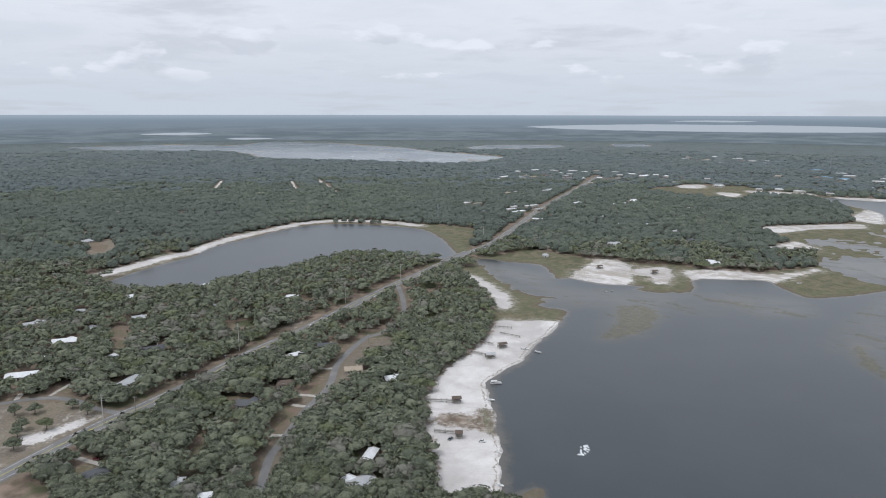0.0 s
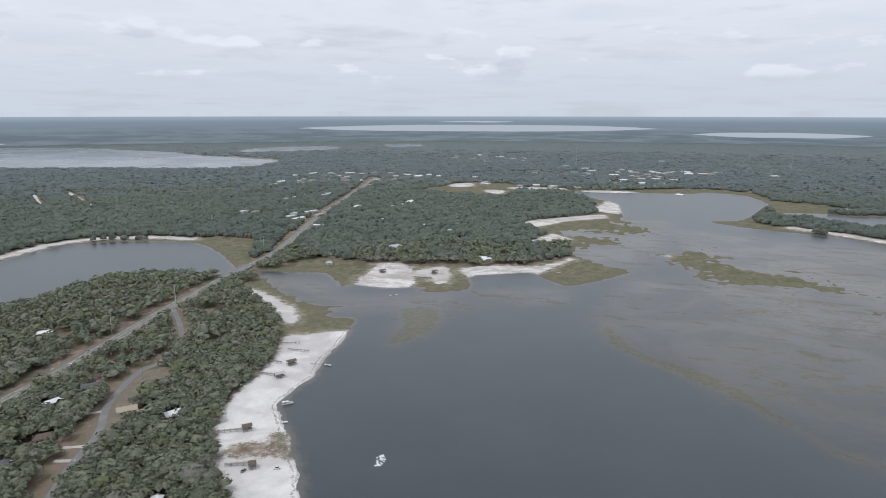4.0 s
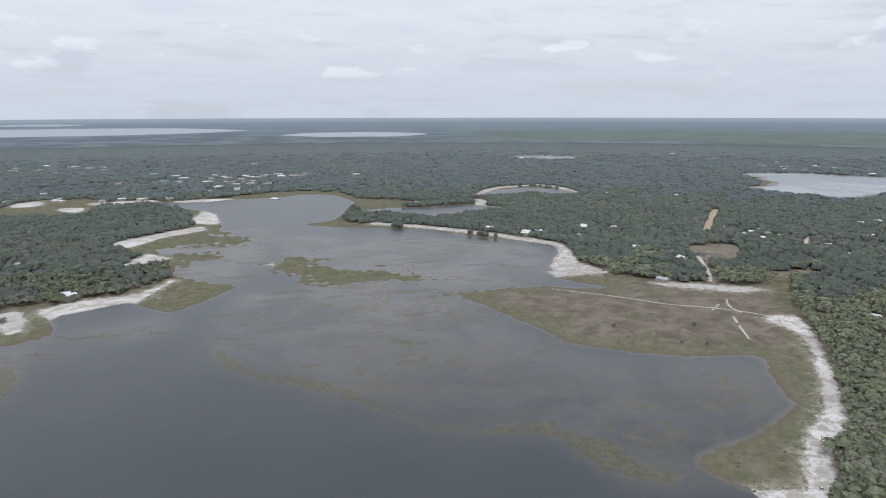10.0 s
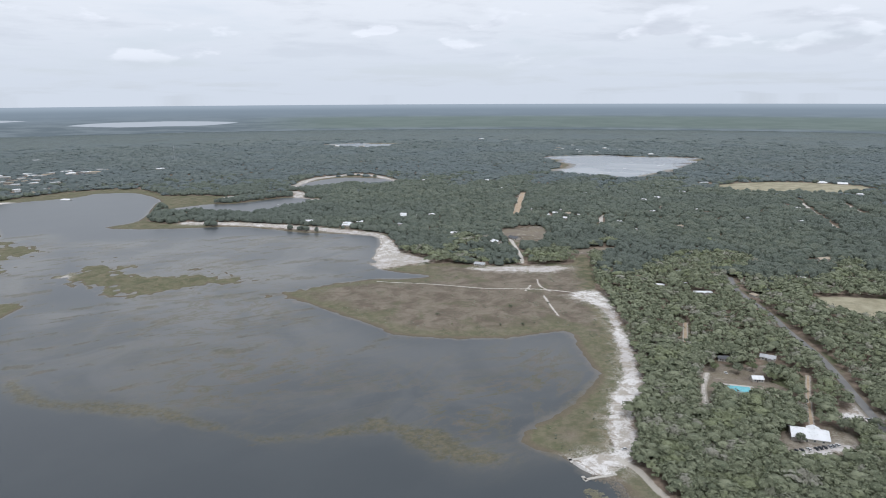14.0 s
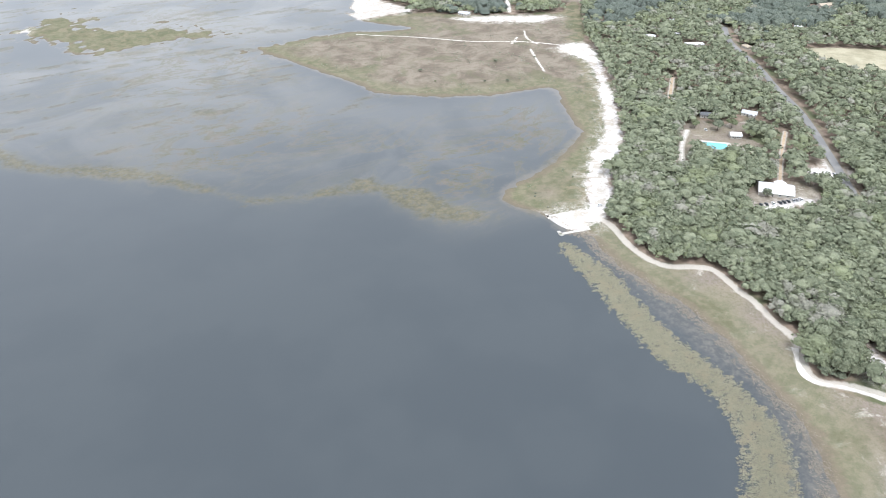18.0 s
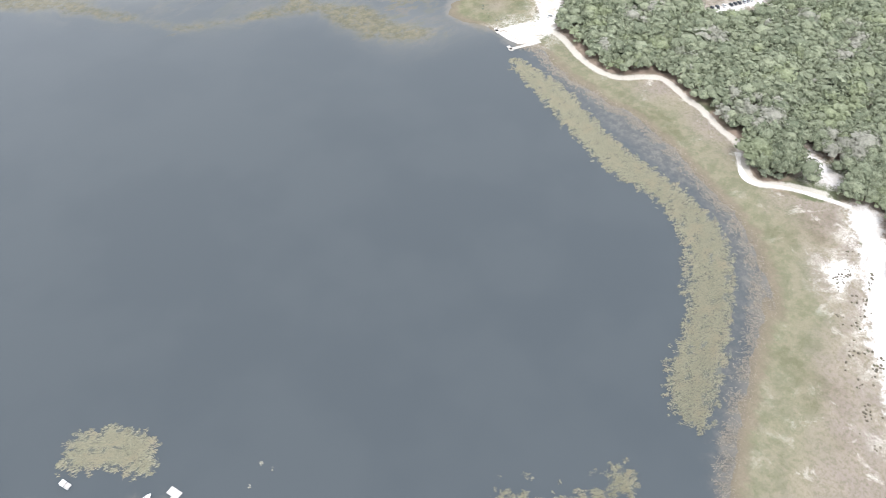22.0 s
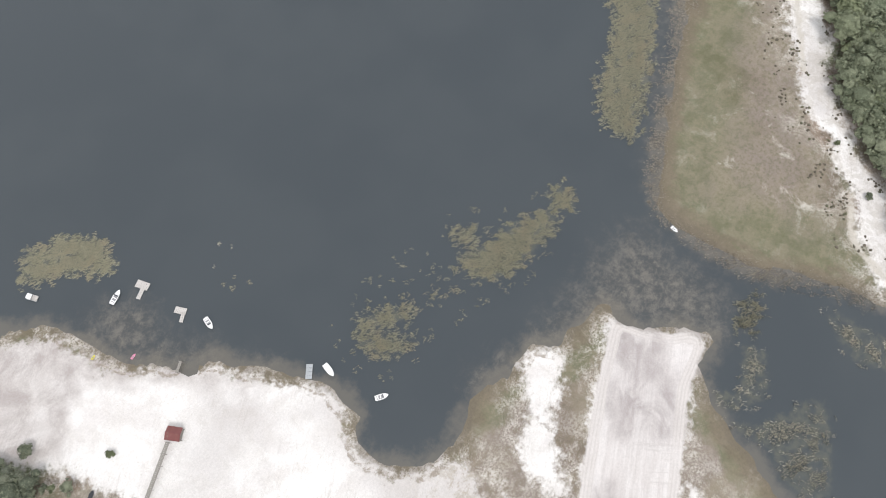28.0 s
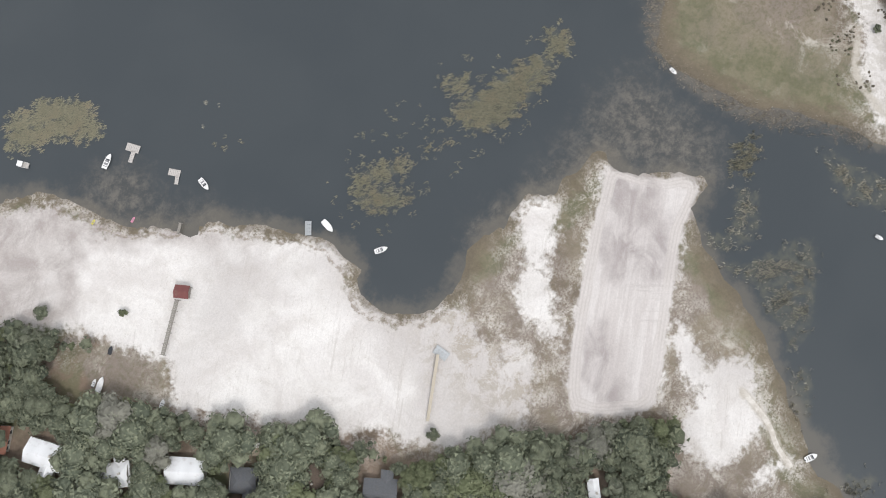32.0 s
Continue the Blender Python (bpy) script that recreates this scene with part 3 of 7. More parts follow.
# The plan: outlines of the lakes, sands, flats, shallows and reed beds, and the lines of the roads, in metres.
PLAN = {
    "lake_a": [(-22, 270), (-46, 312), (-60, 333), (-72, 351), (-86, 369), (-99, 387), (-105, 400), (-106, 415), (-105, 436), (-103, 452), (-107, 468), (-112, 491), (-113, 516), (-116, 539), (-128, 600), (-153, 602), (-165, 607), (-160, 628), (-195, 641), (-219, 654), (-249, 682), (-281, 714), (-308, 735), (-326, 756), (-329, 771), (-291, 775), (-240, 781), (-210, 743), (-195, 725), (-181, 735), (-139, 729), (-113, 741), (-94, 744)],
    "lake_b": [(-97, 726), (-77, 730), (-43, 751), (-53, 809), (-27, 832), (19, 852), (41, 831), (67, 797), (99, 822), (127, 857), (143, 893), (120, 928), (80, 973), (68, 1021), (85, 1063), (129, 1087), (129, 1120), (83, 1147), (45, 1141), (39, 1183), (52, 1217), (130, 1198), (170, 1199), (174, 1244), (131, 1338), (138, 1386), (133, 1489), (121, 1599), (54, 1696), (-5, 1776), (-8, 1823), (93, 1798), (181, 1824), (302, 1832), (354, 1873), (429, 1840), (455, 1768), (464, 1658), (438, 1599)],
    "lake_c": [(370, 1405), (304, 1367), (354, 1311), (427, 1272), (508, 1231), (547, 1176), (588, 1106), (619, 1076), (654, 1035), (677, 999), (659, 951), (623, 900), (583, 841), (571, 806), (579, 782), (596, 753), (608, 729), (602, 722), (570, 736), (540, 755), (481, 764), (434, 764), (418, 751), (421, 729), (425, 703), (436, 661), (444, 621), (453, 586), (453, 563)],
    "lake_d": [(458, 552), (480, 528), (511, 502), (540, 483), (574, 471), (599, 465), (602, 447), (579, 412), (562, 383), (549, 362), (532, 352), (514, 344), (485, 333), (457, 328), (436, 326), (421, 316), (420, 303), (425, 288), (429, 275), (427, 257), (435, 241), (429, 225), (425, 204), (425, 185), (423, 171), (424, 158), (422, 141), (418, 123), (413, 109), (408, 95), (403, 81), (399, 70), (391, 58), (385, 48), (377, 40), (368, 32), (359, 25)],
    "lake_e": [(394, 58), (378, 42), (357, 29), (336, 19), (313, 9), (292, 0), (281, -5), (290, 0), (274, -9), (267, -16), (266, -26), (266, -38), (266, -50), (268, -59), (273, -68), (278, -78), (283, -92), (284, -104), (292, -131), (294, -178), (267, -239), (188, -259), (154, -212)],
    "lake_f": [(166, -159), (168, -151), (169, -143), (171, -140), (175, -140), (177, -135), (181, -127), (186, -120), (191, -113), (196, -106), (200, -98), (202, -92), (204, -84), (207, -77), (212, -68), (216, -63), (221, -59), (227, -58), (232, -56), (229, -47), (222, -38), (217, -27), (218, -22), (218, -18), (210, -17), (203, -15), (198, -14), (192, -10), (189, -5), (182, -5), (176, -6), (170, -2), (163, -1), (158, -1), (152, -3), (146, -5), (140, -4), (134, -2)],
    "lake_g": [(127, 3), (123, 10), (121, 17), (122, 22), (125, 27), (129, 28), (130, 32), (130, 39), (130, 44), (128, 53), (124, 61), (119, 70), (115, 78), (113, 84), (106, 90), (101, 96), (94, 105), (90, 112), (88, 119), (88, 123), (88, 128), (87, 132), (83, 140), (81, 146), (76, 151), (71, 155), (45, 175), (16, 221), (-9, 286)],
    "islet": [(182, 989), (205, 1012), (237, 1065), (261, 1041), (286, 968), (315, 937), (342, 946), (390, 896), (403, 855), (353, 851), (291, 856), (240, 875), (233, 917), (209, 963)],
    "islet_b": [(257, 1084), (278, 1093), (275, 1065), (259, 1060)],
    "west_lake": [(-631, 412), (-648, 451), (-664, 518), (-675, 567), (-703, 622), (-715, 709), (-724, 766), (-726, 835), (-680, 888), (-601, 918), (-542, 922), (-487, 893), (-431, 842), (-395, 802), (-354, 759), (-375, 741), (-440, 724), (-493, 689), (-508, 614), (-510, 547), (-514, 490), (-526, 444), (-557, 415), (-607, 408)],
    "far_lake": [(-3725, 1992), (-3687, 2251), (-3603, 2568), (-3202, 2673), (-3363, 3128), (-3209, 3236), (-2851, 3284), (-2482, 3176), (-2158, 3082), (-1862, 2877), (-1593, 2827), (-1334, 2696), (-1255, 2405), (-1304, 2222), (-1523, 2144), (-1797, 2113), (-1977, 2031), (-2178, 2024), (-2498, 2202), (-2769, 2250), (-2958, 2119), (-3242, 1984)],
    "far_pond": [(-1851, 3222), (-1929, 3650), (-1598, 3881), (-1460, 3568), (-1652, 3219)],
    "far_pond_b": [(-1362, 4231), (-1159, 4279), (-1073, 3994), (-1224, 3888)],
    "inlet": [(433, 1502), (530, 1536), (593, 1510), (728, 1527), (758, 1440), (712, 1414), (617, 1376), (573, 1362), (507, 1447)],
    "pond": [(811, 1679), (921, 1801), (1020, 1821), (1080, 1761), (1098, 1659), (1055, 1618), (968, 1678), (877, 1662)],
    "east_lake": [(1962, 1953), (2167, 1910), (2258, 1759), (2346, 1644), (2366, 1547), (2152, 1439), (1954, 1357), (1812, 1320), (1687, 1300), (1654, 1423), (1630, 1569), (1767, 1646), (1884, 1809)],
    "far_pond_c": [(1547, 3090), (1692, 3143), (1890, 2962), (1658, 2834)],
    "s_west": [(-49, 252), (-70, 280), (-89, 300), (-119, 339), (-132, 365), (-141, 391), (-144, 410), (-145, 440), (-151, 469), (-159, 500), (-169, 530), (-148, 548), (-121, 566), (-105, 517), (-97, 456), (-99, 419), (-93, 391), (-57, 340), (-34, 297), (-19, 272)],
    "s_bay": [(-181, 731), (-187, 816), (-190, 856), (-145, 844), (-106, 724), (-135, 717)],
    "s_yard": [(-132, 814), (-98, 855), (-74, 782), (-86, 765), (-101, 791), (-123, 794)],
    "s_white": [(-72, 851), (-15, 883), (16, 884), (52, 922), (64, 956), (70, 944), (56, 914), (24, 841), (-25, 819), (-49, 799)],
    "s_pen_a": [(-51, 1259), (24, 1338), (98, 1396), (101, 1346), (37, 1297), (-19, 1208)],
    "s_pen_b": [(-16, 1067), (5, 1105), (19, 1148), (53, 1106), (39, 1053), (-6, 1052)],
    "s_pen_c": [(79, 1469), (108, 1651), (134, 1596), (139, 1438), (98, 1433)],
    "s_town_a": [(-351, 1897), (-300, 1945), (-277, 1855), (-329, 1835)],
    "s_town_b": [(-226, 1776), (-173, 1774), (-168, 1700), (-202, 1719)],
    "s_town_c": [(-166, 1862), (-26, 1876), (-28, 1804), (-145, 1811)],
    "s_town_d": [(34, 1836), (166, 1840), (157, 1781), (50, 1785)],
    "s_north": [(562, 805), (615, 890), (668, 963), (669, 918), (647, 863), (656, 795), (620, 794), (587, 796)],
    "s_strip": [(683, 720), (727, 700), (775, 668), (794, 648), (754, 645), (710, 679), (682, 708)],
    "s_shore": [(697, 549), (738, 545), (717, 504), (666, 442), (625, 392), (586, 352), (568, 329), (534, 306), (507, 291), (490, 272), (469, 258), (452, 249), (445, 257), (470, 275), (493, 300), (534, 331), (567, 350), (615, 398), (670, 461), (695, 505)],
    "s_dock": [(425, 275), (451, 270), (449, 262), (444, 248), (424, 254)],
    "s_cut": [(470, 76), (462, 71), (455, 60), (455, 50), (458, 39), (463, 44), (467, 57), (471, 66)],
    "s_east": [(448, 34), (438, 27), (426, 17), (410, 7), (392, -4), (372, -16), (357, -28), (345, -37), (337, -44), (336, -51), (328, -58), (318, -70), (309, -77), (301, -83), (294, -92), (290, -100), (312, -92), (327, -82), (331, -70), (340, -61), (350, -48), (363, -38), (383, -28), (395, -18), (409, -8), (431, 1), (440, 13), (453, 22)],
    "s_patch": [(405, 20), (410, 17), (404, 11), (391, 10), (394, 16)],
    "s_house": [(10, 215), (41, 172), (67, 152), (77, 143), (85, 128), (87, 110), (104, 88), (113, 79), (122, 59), (128, 43), (128, 31), (124, 29), (120, 22), (121, 9), (132, -4), (141, -8), (140, -19), (131, -30), (119, -34), (99, -38), (92, -26), (89, -18), (80, -4), (76, 8), (65, 23), (61, 33), (50, 53), (62, 65), (58, 81), (50, 98), (43, 114), (35, 124), (7, 155), (-18, 189)],
    "s_mid": [(182, -6), (191, -11), (190, -17), (179, -24), (167, -28), (160, -39), (158, -43), (152, -49), (149, -43), (151, -37), (152, -30), (166, -19), (175, -11)],
    "s_pit": [(215.5, -23.6), (203.8, -28.0), (194.2, -31.4), (179.4, -37.8), (162.2, -45.4), (149.6, -51.6), (138.0, -58.5), (133.9, -63.2), (137.2, -71.9), (147.4, -84.0), (153.5, -86.2), (170.0, -79.0), (182.9, -73.2), (199.7, -65.1), (211.6, -60.0), (225.4, -57.8), (231.0, -55.4), (231.5, -50.6), (224.8, -44.2), (220.3, -34.5), (218.2, -26.9)],
    "s_point": [(176, -95), (183, -99), (184, -107), (179, -112), (174, -118), (171, -124), (160, -119), (148, -118), (145, -105), (150, -99), (163, -95)],
    "s_ramp": [(148, -130), (159, -135), (167, -139), (166, -134), (158, -130)],
    "s_lot": [(553, 197), (578, 189), (602, 179), (598, 173), (571, 182), (553, 194)],
    "s_clear": [(-294, 158), (-299, 166), (-294, 180), (-294, 196), (-287, 194), (-285, 183), (-283, 173), (-284, 161)],
    "s_islet": [(194, 1006), (205, 1016), (205, 999), (195, 990)],
    "c_patch": [(-88, 351), (-80, 358), (-66, 343), (-58, 331), (-69, 326), (-79, 336)],
    "c_patch_b": [(-103, 330), (-88, 343), (-78, 335), (-77, 325), (-94, 319)],
    "c_patch_c": [(114, 81), (116, 76), (114, 74), (112, 78)],
    "d_marsh": [(413, 758), (489, 782), (558, 790), (585, 793), (653, 776), (699, 730), (803, 662), (851, 693), (830, 677), (867, 682), (740, 544), (673, 460), (618, 396), (561, 340), (501, 305), (446, 256), (439, 243), (419, 249), (418, 276), (416, 284), (413, 321), (470, 342), (531, 360), (575, 424), (558, 453), (497, 483), (447, 533), (441, 541), (429, 645)],
    "d_east": [(444, 248), (454, 239), (443, 201), (462, 172), (458, 137), (446, 99), (426, 74), (440, 45), (447, 33), (411, 7), (346, -35), (320, -68), (317, -70), (297, -97), (294, -115), (280, -114), (280, -90), (272, -69), (267, -47), (266, -22), (275, 0), (272, -6), (302, 11), (314, 8), (376, 44), (366, 33), (379, 46), (399, 79), (413, 123), (419, 172), (427, 230)],
    "d_tip": [(14, 900), (58, 954), (62, 1007), (40, 1096), (10, 1150), (-37, 1239), (76, 1387), (84, 1518), (54, 1696), (135, 1697), (186, 1338), (189, 1183), (138, 1072), (86, 1041), (104, 960), (157, 896), (99, 796), (68, 779), (24, 841)],
    "d_flats": [(-313, 693), (-300, 721), (-243, 670), (-140, 624), (-119, 589), (-118, 558), (-167, 527), (-198, 572), (-243, 624)],
    "d_north": [(-316, 780), (-286, 860), (-203, 847), (-149, 850), (-95, 869), (-61, 861), (-40, 773), (-89, 729), (-190, 705), (-283, 752)],
    "d_bank": [(-604, 939), (-534, 963), (-452, 962), (-396, 865), (-348, 750), (-392, 790), (-469, 874)],
    "d_westgrass": [(-651, 431), (-689, 502), (-673, 525), (-660, 551), (-639, 454)],
    "d_town": [(-395, 1747), (-302, 1920), (-210, 1960), (-148, 1882), (-152, 1639), (-346, 1678)],
    "d_townshore": [(-11, 1766), (167, 1879), (313, 1939), (456, 1903), (481, 1700), (427, 1738), (282, 1774), (94, 1729)],
    "d_flat": [(478, 1725), (622, 1607), (530, 1536), (451, 1526)],
    "d_spit": [(296, 1354), (370, 1405), (395, 1344), (468, 1297), (433, 1250), (338, 1287)],
    "d_house": [(140, -9), (159, 0), (179, -6), (219, -18), (235, -55), (218, -62), (207, -79), (193, -113), (173, -142), (165, -161), (129, -111), (144, -102), (151, -93), (141, -80), (128, -67), (103, -45), (86, -20), (131, -2)],
    "d_housegrass": [(54, 86), (62, 65), (50, 53), (46, 55), (38, 77), (40, 88), (49, 90)],
    "d_field": [(1758, 1052), (1939, 990), (2030, 820), (1910, 765), (1769, 845), (1669, 960)],
    "d_field_b": [(934, 372), (1000, 307), (968, 268), (914, 268), (893, 306), (893, 338)],
    "s_westb": [(-305, 679), (-273, 672), (-215, 628), (-182, 582), (-192, 574), (-222, 612), (-262, 648)],
    "d_lawn": [(864, 711), (920, 712), (953, 686), (891, 685), (861, 691)],
    "d_lawn_b": [(885, 909), (971, 898), (884, 796), (844, 806), (853, 854)],
    "d_clear": [(-371, 166), (-348, 192), (-316, 210), (-279, 210), (-268, 207), (-265, 175), (-262, 157), (-264, 133), (-276, 122)],
    "d_poolyard": [(555, 264), (579, 285), (627, 315), (660, 318), (654, 304), (694, 287), (682, 276), (659, 281), (655, 257), (640, 246), (631, 256), (612, 254), (600, 268), (592, 280)],
    "d_lot": [(579, 215), (619, 198), (613, 179), (584, 167), (548, 192)],
    "d_yard_a": [(-192, 307), (-225, 364), (-242, 416), (-227, 436), (-205, 408), (-205, 372), (-185, 330), (-181, 303)],
    "d_yard_b": [(-136, 194), (-163, 243), (-199, 303), (-194, 312), (-175, 281), (-157, 247), (-126, 200)],
    "d_yard_c": [(-327, 389), (-325, 430), (-310, 430), (-307, 383)],
    "d_yard_d": [(47, 93), (49, 79), (40, 74), (34, 82)],
    "d_west": [(-812, 485), (-888, 564), (-834, 545), (-779, 508), (-769, 469)],
    "y_a": [(-248, 264), (-241, 275), (-206, 283), (-207, 269), (-231, 258)],
    "y_b": [(-211, 219), (-211, 234), (-188, 209), (-178, 190), (-183, 187)],
    "y_c": [(-209, 240), (-203, 247), (-189, 232), (-198, 231)],
    "y_d": [(-201, 279), (-181, 287), (-164, 252), (-175, 245), (-142, 211), (-140, 199), (-162, 224), (-178, 248)],
    "y_e": [(-217, 324), (-220, 354), (-195, 323), (-191, 304), (-201, 304)],
    "y_f": [(-233, 292), (-228, 304), (-214, 291), (-218, 282)],
    "y_g": [(-257, 395), (-238, 397), (-237, 377)],
    "y_h": [(-381, 481), (-377, 498), (-345, 460), (-381, 467)],
    "y_i": [(-243, 159), (-229, 168), (-222, 153), (-231, 148)],
    "y_j": [(-360, 208), (-358, 224), (-331, 207), (-342, 198)],
    "y_k": [(-878, 530), (-842, 537), (-795, 501), (-828, 504)],
    "y_l": [(-462, 312), (-445, 325), (-390, 288), (-390, 274)],
    "y_m": [(-383, 316), (-378, 324), (-358, 308), (-363, 301)],
    "y_n": [(35, 101), (43, 95), (37, 82), (29, 84), (25, 93)],
    "y_o": [(55, 44), (59, 36), (49, 30), (43, 36)],
    "y_p": [(57, 24), (62, 20), (54, 12), (50, 16)],
    "q_left": [(8, 214), (41, 172), (73, 157), (82, 142), (85, 125), (70, 114), (52, 106), (35, 124), (7, 155), (-18, 189)],
    "q_shore": [(72, 156), (87, 127), (104, 91), (121, 64), (116, 63), (99, 87), (77, 118), (66, 134)],
    "q_pit": [(214, -26), (218, -29), (222, -42), (212, -47), (205, -60), (196, -66), (188, -62), (180, -50), (184, -40), (200, -32)],
    "q_pit_b": [(150, -54), (158, -50), (166, -54), (160, -70), (148, -76), (142, -70)],
    "q_point": [(214, -59), (199, -89), (181, -119), (184, -121), (203, -88), (219, -63)],
    "h_main": [(108, 640), (156, 880), (238, 860), (226, 1147), (257, 1255), (608, 1052), (602, 874), (539, 785), (419, 743), (425, 636), (445, 548), (451, 540), (506, 495), (597, 447), (537, 356), (428, 321), (427, 285), (399, 287), (358, 305), (347, 374), (287, 398), (240, 453), (193, 521), (125, 621)],
    "h_band": [(117, 634), (128, 647), (154, 584), (210, 535), (239, 485), (259, 438), (276, 422), (308, 411), (358, 404), (361, 383), (386, 360), (387, 329), (401, 304), (370, 305), (348, 346), (348, 376), (295, 402), (263, 421), (235, 464), (197, 513), (153, 556), (124, 591)],
    "h_mat": [(349, 406), (358, 394), (374, 363), (378, 326), (405, 294), (372, 304), (359, 327), (346, 351), (348, 390), (327, 402), (285, 410), (261, 428), (226, 495), (230, 502), (255, 449), (287, 417), (330, 408)],
    "h_wedge": [(420, 317), (454, 325), (547, 363), (516, 330), (433, 281), (420, 294)],
    "h_bay": [(-71, 540), (-81, 604), (-95, 653), (-58, 666), (-39, 610), (-48, 561)],
    "h_channel": [(-317, 750), (-269, 741), (-219, 737), (-168, 688), (-53, 735), (55, 780), (63, 711), (-140, 624), (-179, 651), (-228, 664)],
    "h_pen": [(30, 1251), (199, 1371), (220, 1203), (177, 979), (149, 882), (72, 968)],
    "h_tip": [(191, -3), (215, -5), (249, -7), (253, -31), (249, -56), (232, -60), (215, -28), (200, -15), (175, -6), (164, -2), (167, 6)],
    "h_cove": [(88, 133), (101, 133), (111, 124), (112, 111), (108, 102), (118, 83), (124, 66), (113, 79), (87, 113)],
    "h_near": [(433, 239), (426, 173), (413, 112), (392, 57), (368, 32), (349, 19), (338, 27), (363, 50), (392, 84), (401, 140), (423, 221)],
    "h_near_b": [(329, 22), (282, -6), (266, -22), (266, -48), (274, -68), (270, -70), (261, -51), (260, -23), (272, -5), (325, 28)],
    "r_belt": [(413, 244), (404, 228), (397, 201), (388, 175), (382, 152), (377, 132), (379, 108), (375, 92), (364, 77), (353, 66), (336, 55), (365, 75), (343, 57), (319, 44), (298, 36), (287, 26), (285, 14), (295, 14), (331, 30), (364, 49), (359, 46), (379, 62), (388, 78), (393, 98), (395, 117), (398, 146), (405, 172), (413, 198), (416, 225)],
    "r_a": [(89, 165), (99, 172), (105, 167), (109, 168), (119, 153), (113, 140), (108, 144), (102, 153), (95, 158)],
    "r_b": [(198, 35), (213, 31), (222, 29), (237, 21), (233, 15), (219, 16), (204, 19), (198, 25)],
    "r_c": [(245, 24), (251, 19), (245, 14), (240, 19)],
    "r_d": [(209, 44), (214, 40), (210, 37), (206, 41)],
    "r_e": [(155, 51), (163, 48), (173, 39), (169, 38), (155, 47)],
    "r_f": [(150, 46), (156, 42), (163, 31), (155, 33), (150, 40)],
    "r_g": [(166, 53), (179, 49), (185, 48), (183, 43), (172, 46)],
    "r_h": [(180, 40), (193, 32), (189, 25), (180, 31), (168, 30), (163, 33), (175, 34)],
    "r_i": [(208, -76), (218, -86), (232, -94), (238, -103), (217, -115), (205, -119), (195, -115), (202, -111), (203, -101), (209, -93)],
    "r_j": [(268, -85), (272, -95), (273, -109), (272, -119), (262, -117), (257, -104), (260, -95)],
    "r_k": [(251, -60), (257, -62), (248, -69), (242, -63)],
    "r_l": [(191, -120), (197, -125), (186, -133), (179, -135), (176, -128)],
    "r_m": [(167, -149), (179, -163), (171, -166), (164, -156)],
    "r_n": [(142, 119), (147, 110), (144, 110), (140, 116)],
    "r_o": [(136, 105), (142, 98), (140, 93), (134, 100)],
    "R_highway": [(-259, 115), (-262, 133), (-270, 167), (-277, 207), (-279, 233), (-285, 278), (-293, 311), (-302, 360), (-304, 395), (-313, 449), (-325, 514), (-338, 591), (-344, 644), (-351, 699), (-357, 757), (-361, 801), (-368, 873), (-403, 1015), (-459, 1222), (-500, 1411), (-552, 1655), (-635, 2042)],
    "R_side": [(-126, 195), (-152, 226), (-163, 247), (-182, 286), (-196, 323), (-223, 365), (-243, 420), (-241, 446), (-258, 497), (-295, 546), (-328, 582)],
    "R_loop": [(-376, 169), (-364, 177), (-357, 189), (-347, 200), (-336, 206), (-323, 209), (-310, 209), (-295, 211), (-279, 215)],
    "R_east": [(929, 484), (879, 440), (828, 371), (787, 324), (741, 268), (679, 208), (625, 158)],
    "R_main": [(-638, 3938), (-449, 2862)],
    "R_town": [(-396, 2291), (-222, 2355), (-87, 2440), (45, 2449)],
    "T_marsh": [(537, 741), (592, 682), (633, 631), (679, 595), (707, 560), (723, 533)],
    "T_marsh_b": [(714, 625), (696, 599), (691, 575)],
    "T_marsh_c": [(671, 565), (648, 527), (632, 499)],
    "T_marsh_d": [(666, 593), (690, 610)],
    "T_path": [(455, 258), (455, 240), (447, 219), (444, 202), (447, 186), (463, 172), (466, 162), (460, 142), (459, 133), (451, 113), (448, 101), (438, 91), (430, 83), (428, 74), (438, 63), (446, 47)],
    "T_pathb": [(441, 96), (429, 86), (426, 76), (435, 63), (442, 47), (447, 33)],
    "T_pathc": [(391, -8), (375, -18), (358, -29)],
    "T_pathd": [(318, -71), (301, -80), (296, -90), (294, -98)],
    "T_orange": [(1230, 1250), (1010, 1017)],
    "T_lane": [(1065, 837), (1144, 906), (1152, 871), (1202, 817), (1283, 750), (1321, 740)],
    "T_lane_b": [(1681, 804), (1499, 661), (1372, 557)],
    "T_lane_c": [(1704, 712), (1570, 600)],
    "T_drive": [(851, 844), (789, 746), (756, 704)],
    "T_pool": [(628, 310), (596, 291), (568, 268)],
    "T_red": [(726, 404), (663, 358)],
    "T_far_a": [(-1299, 1460), (-986, 1213)],
    "T_far_b": [(-1313, 1370), (-1134, 1214)],
    "T_far_c": [(-1309, 1096), (-1479, 1257)],
    "T_ramp": [(163, -138), (166, -130), (171, -123), (174, -114), (175, -109)],
    "s_midb": [(137, -28), (143, -29), (140, -40), (132, -47), (120, -50), (115, -44)],
    "s_side": [(181, -77), (184, -78), (175, -92), (164, -99), (158, -100), (166, -92)],
    "s_dockside": [(110, 13), (121, 6), (131, -2), (138, -7), (137, -21), (133, -36), (125, -50), (114, -50), (100, -34), (90, -17), (84, -1)],
    "r_p": [(236, -67), (241, -73), (236, -80), (223, -84), (218, -78)],
    "r_q": [(217, -67), (222, -76), (216, -80), (211, -70)],
    "T_yard_a": [(-176, 247), (-167, 253)],
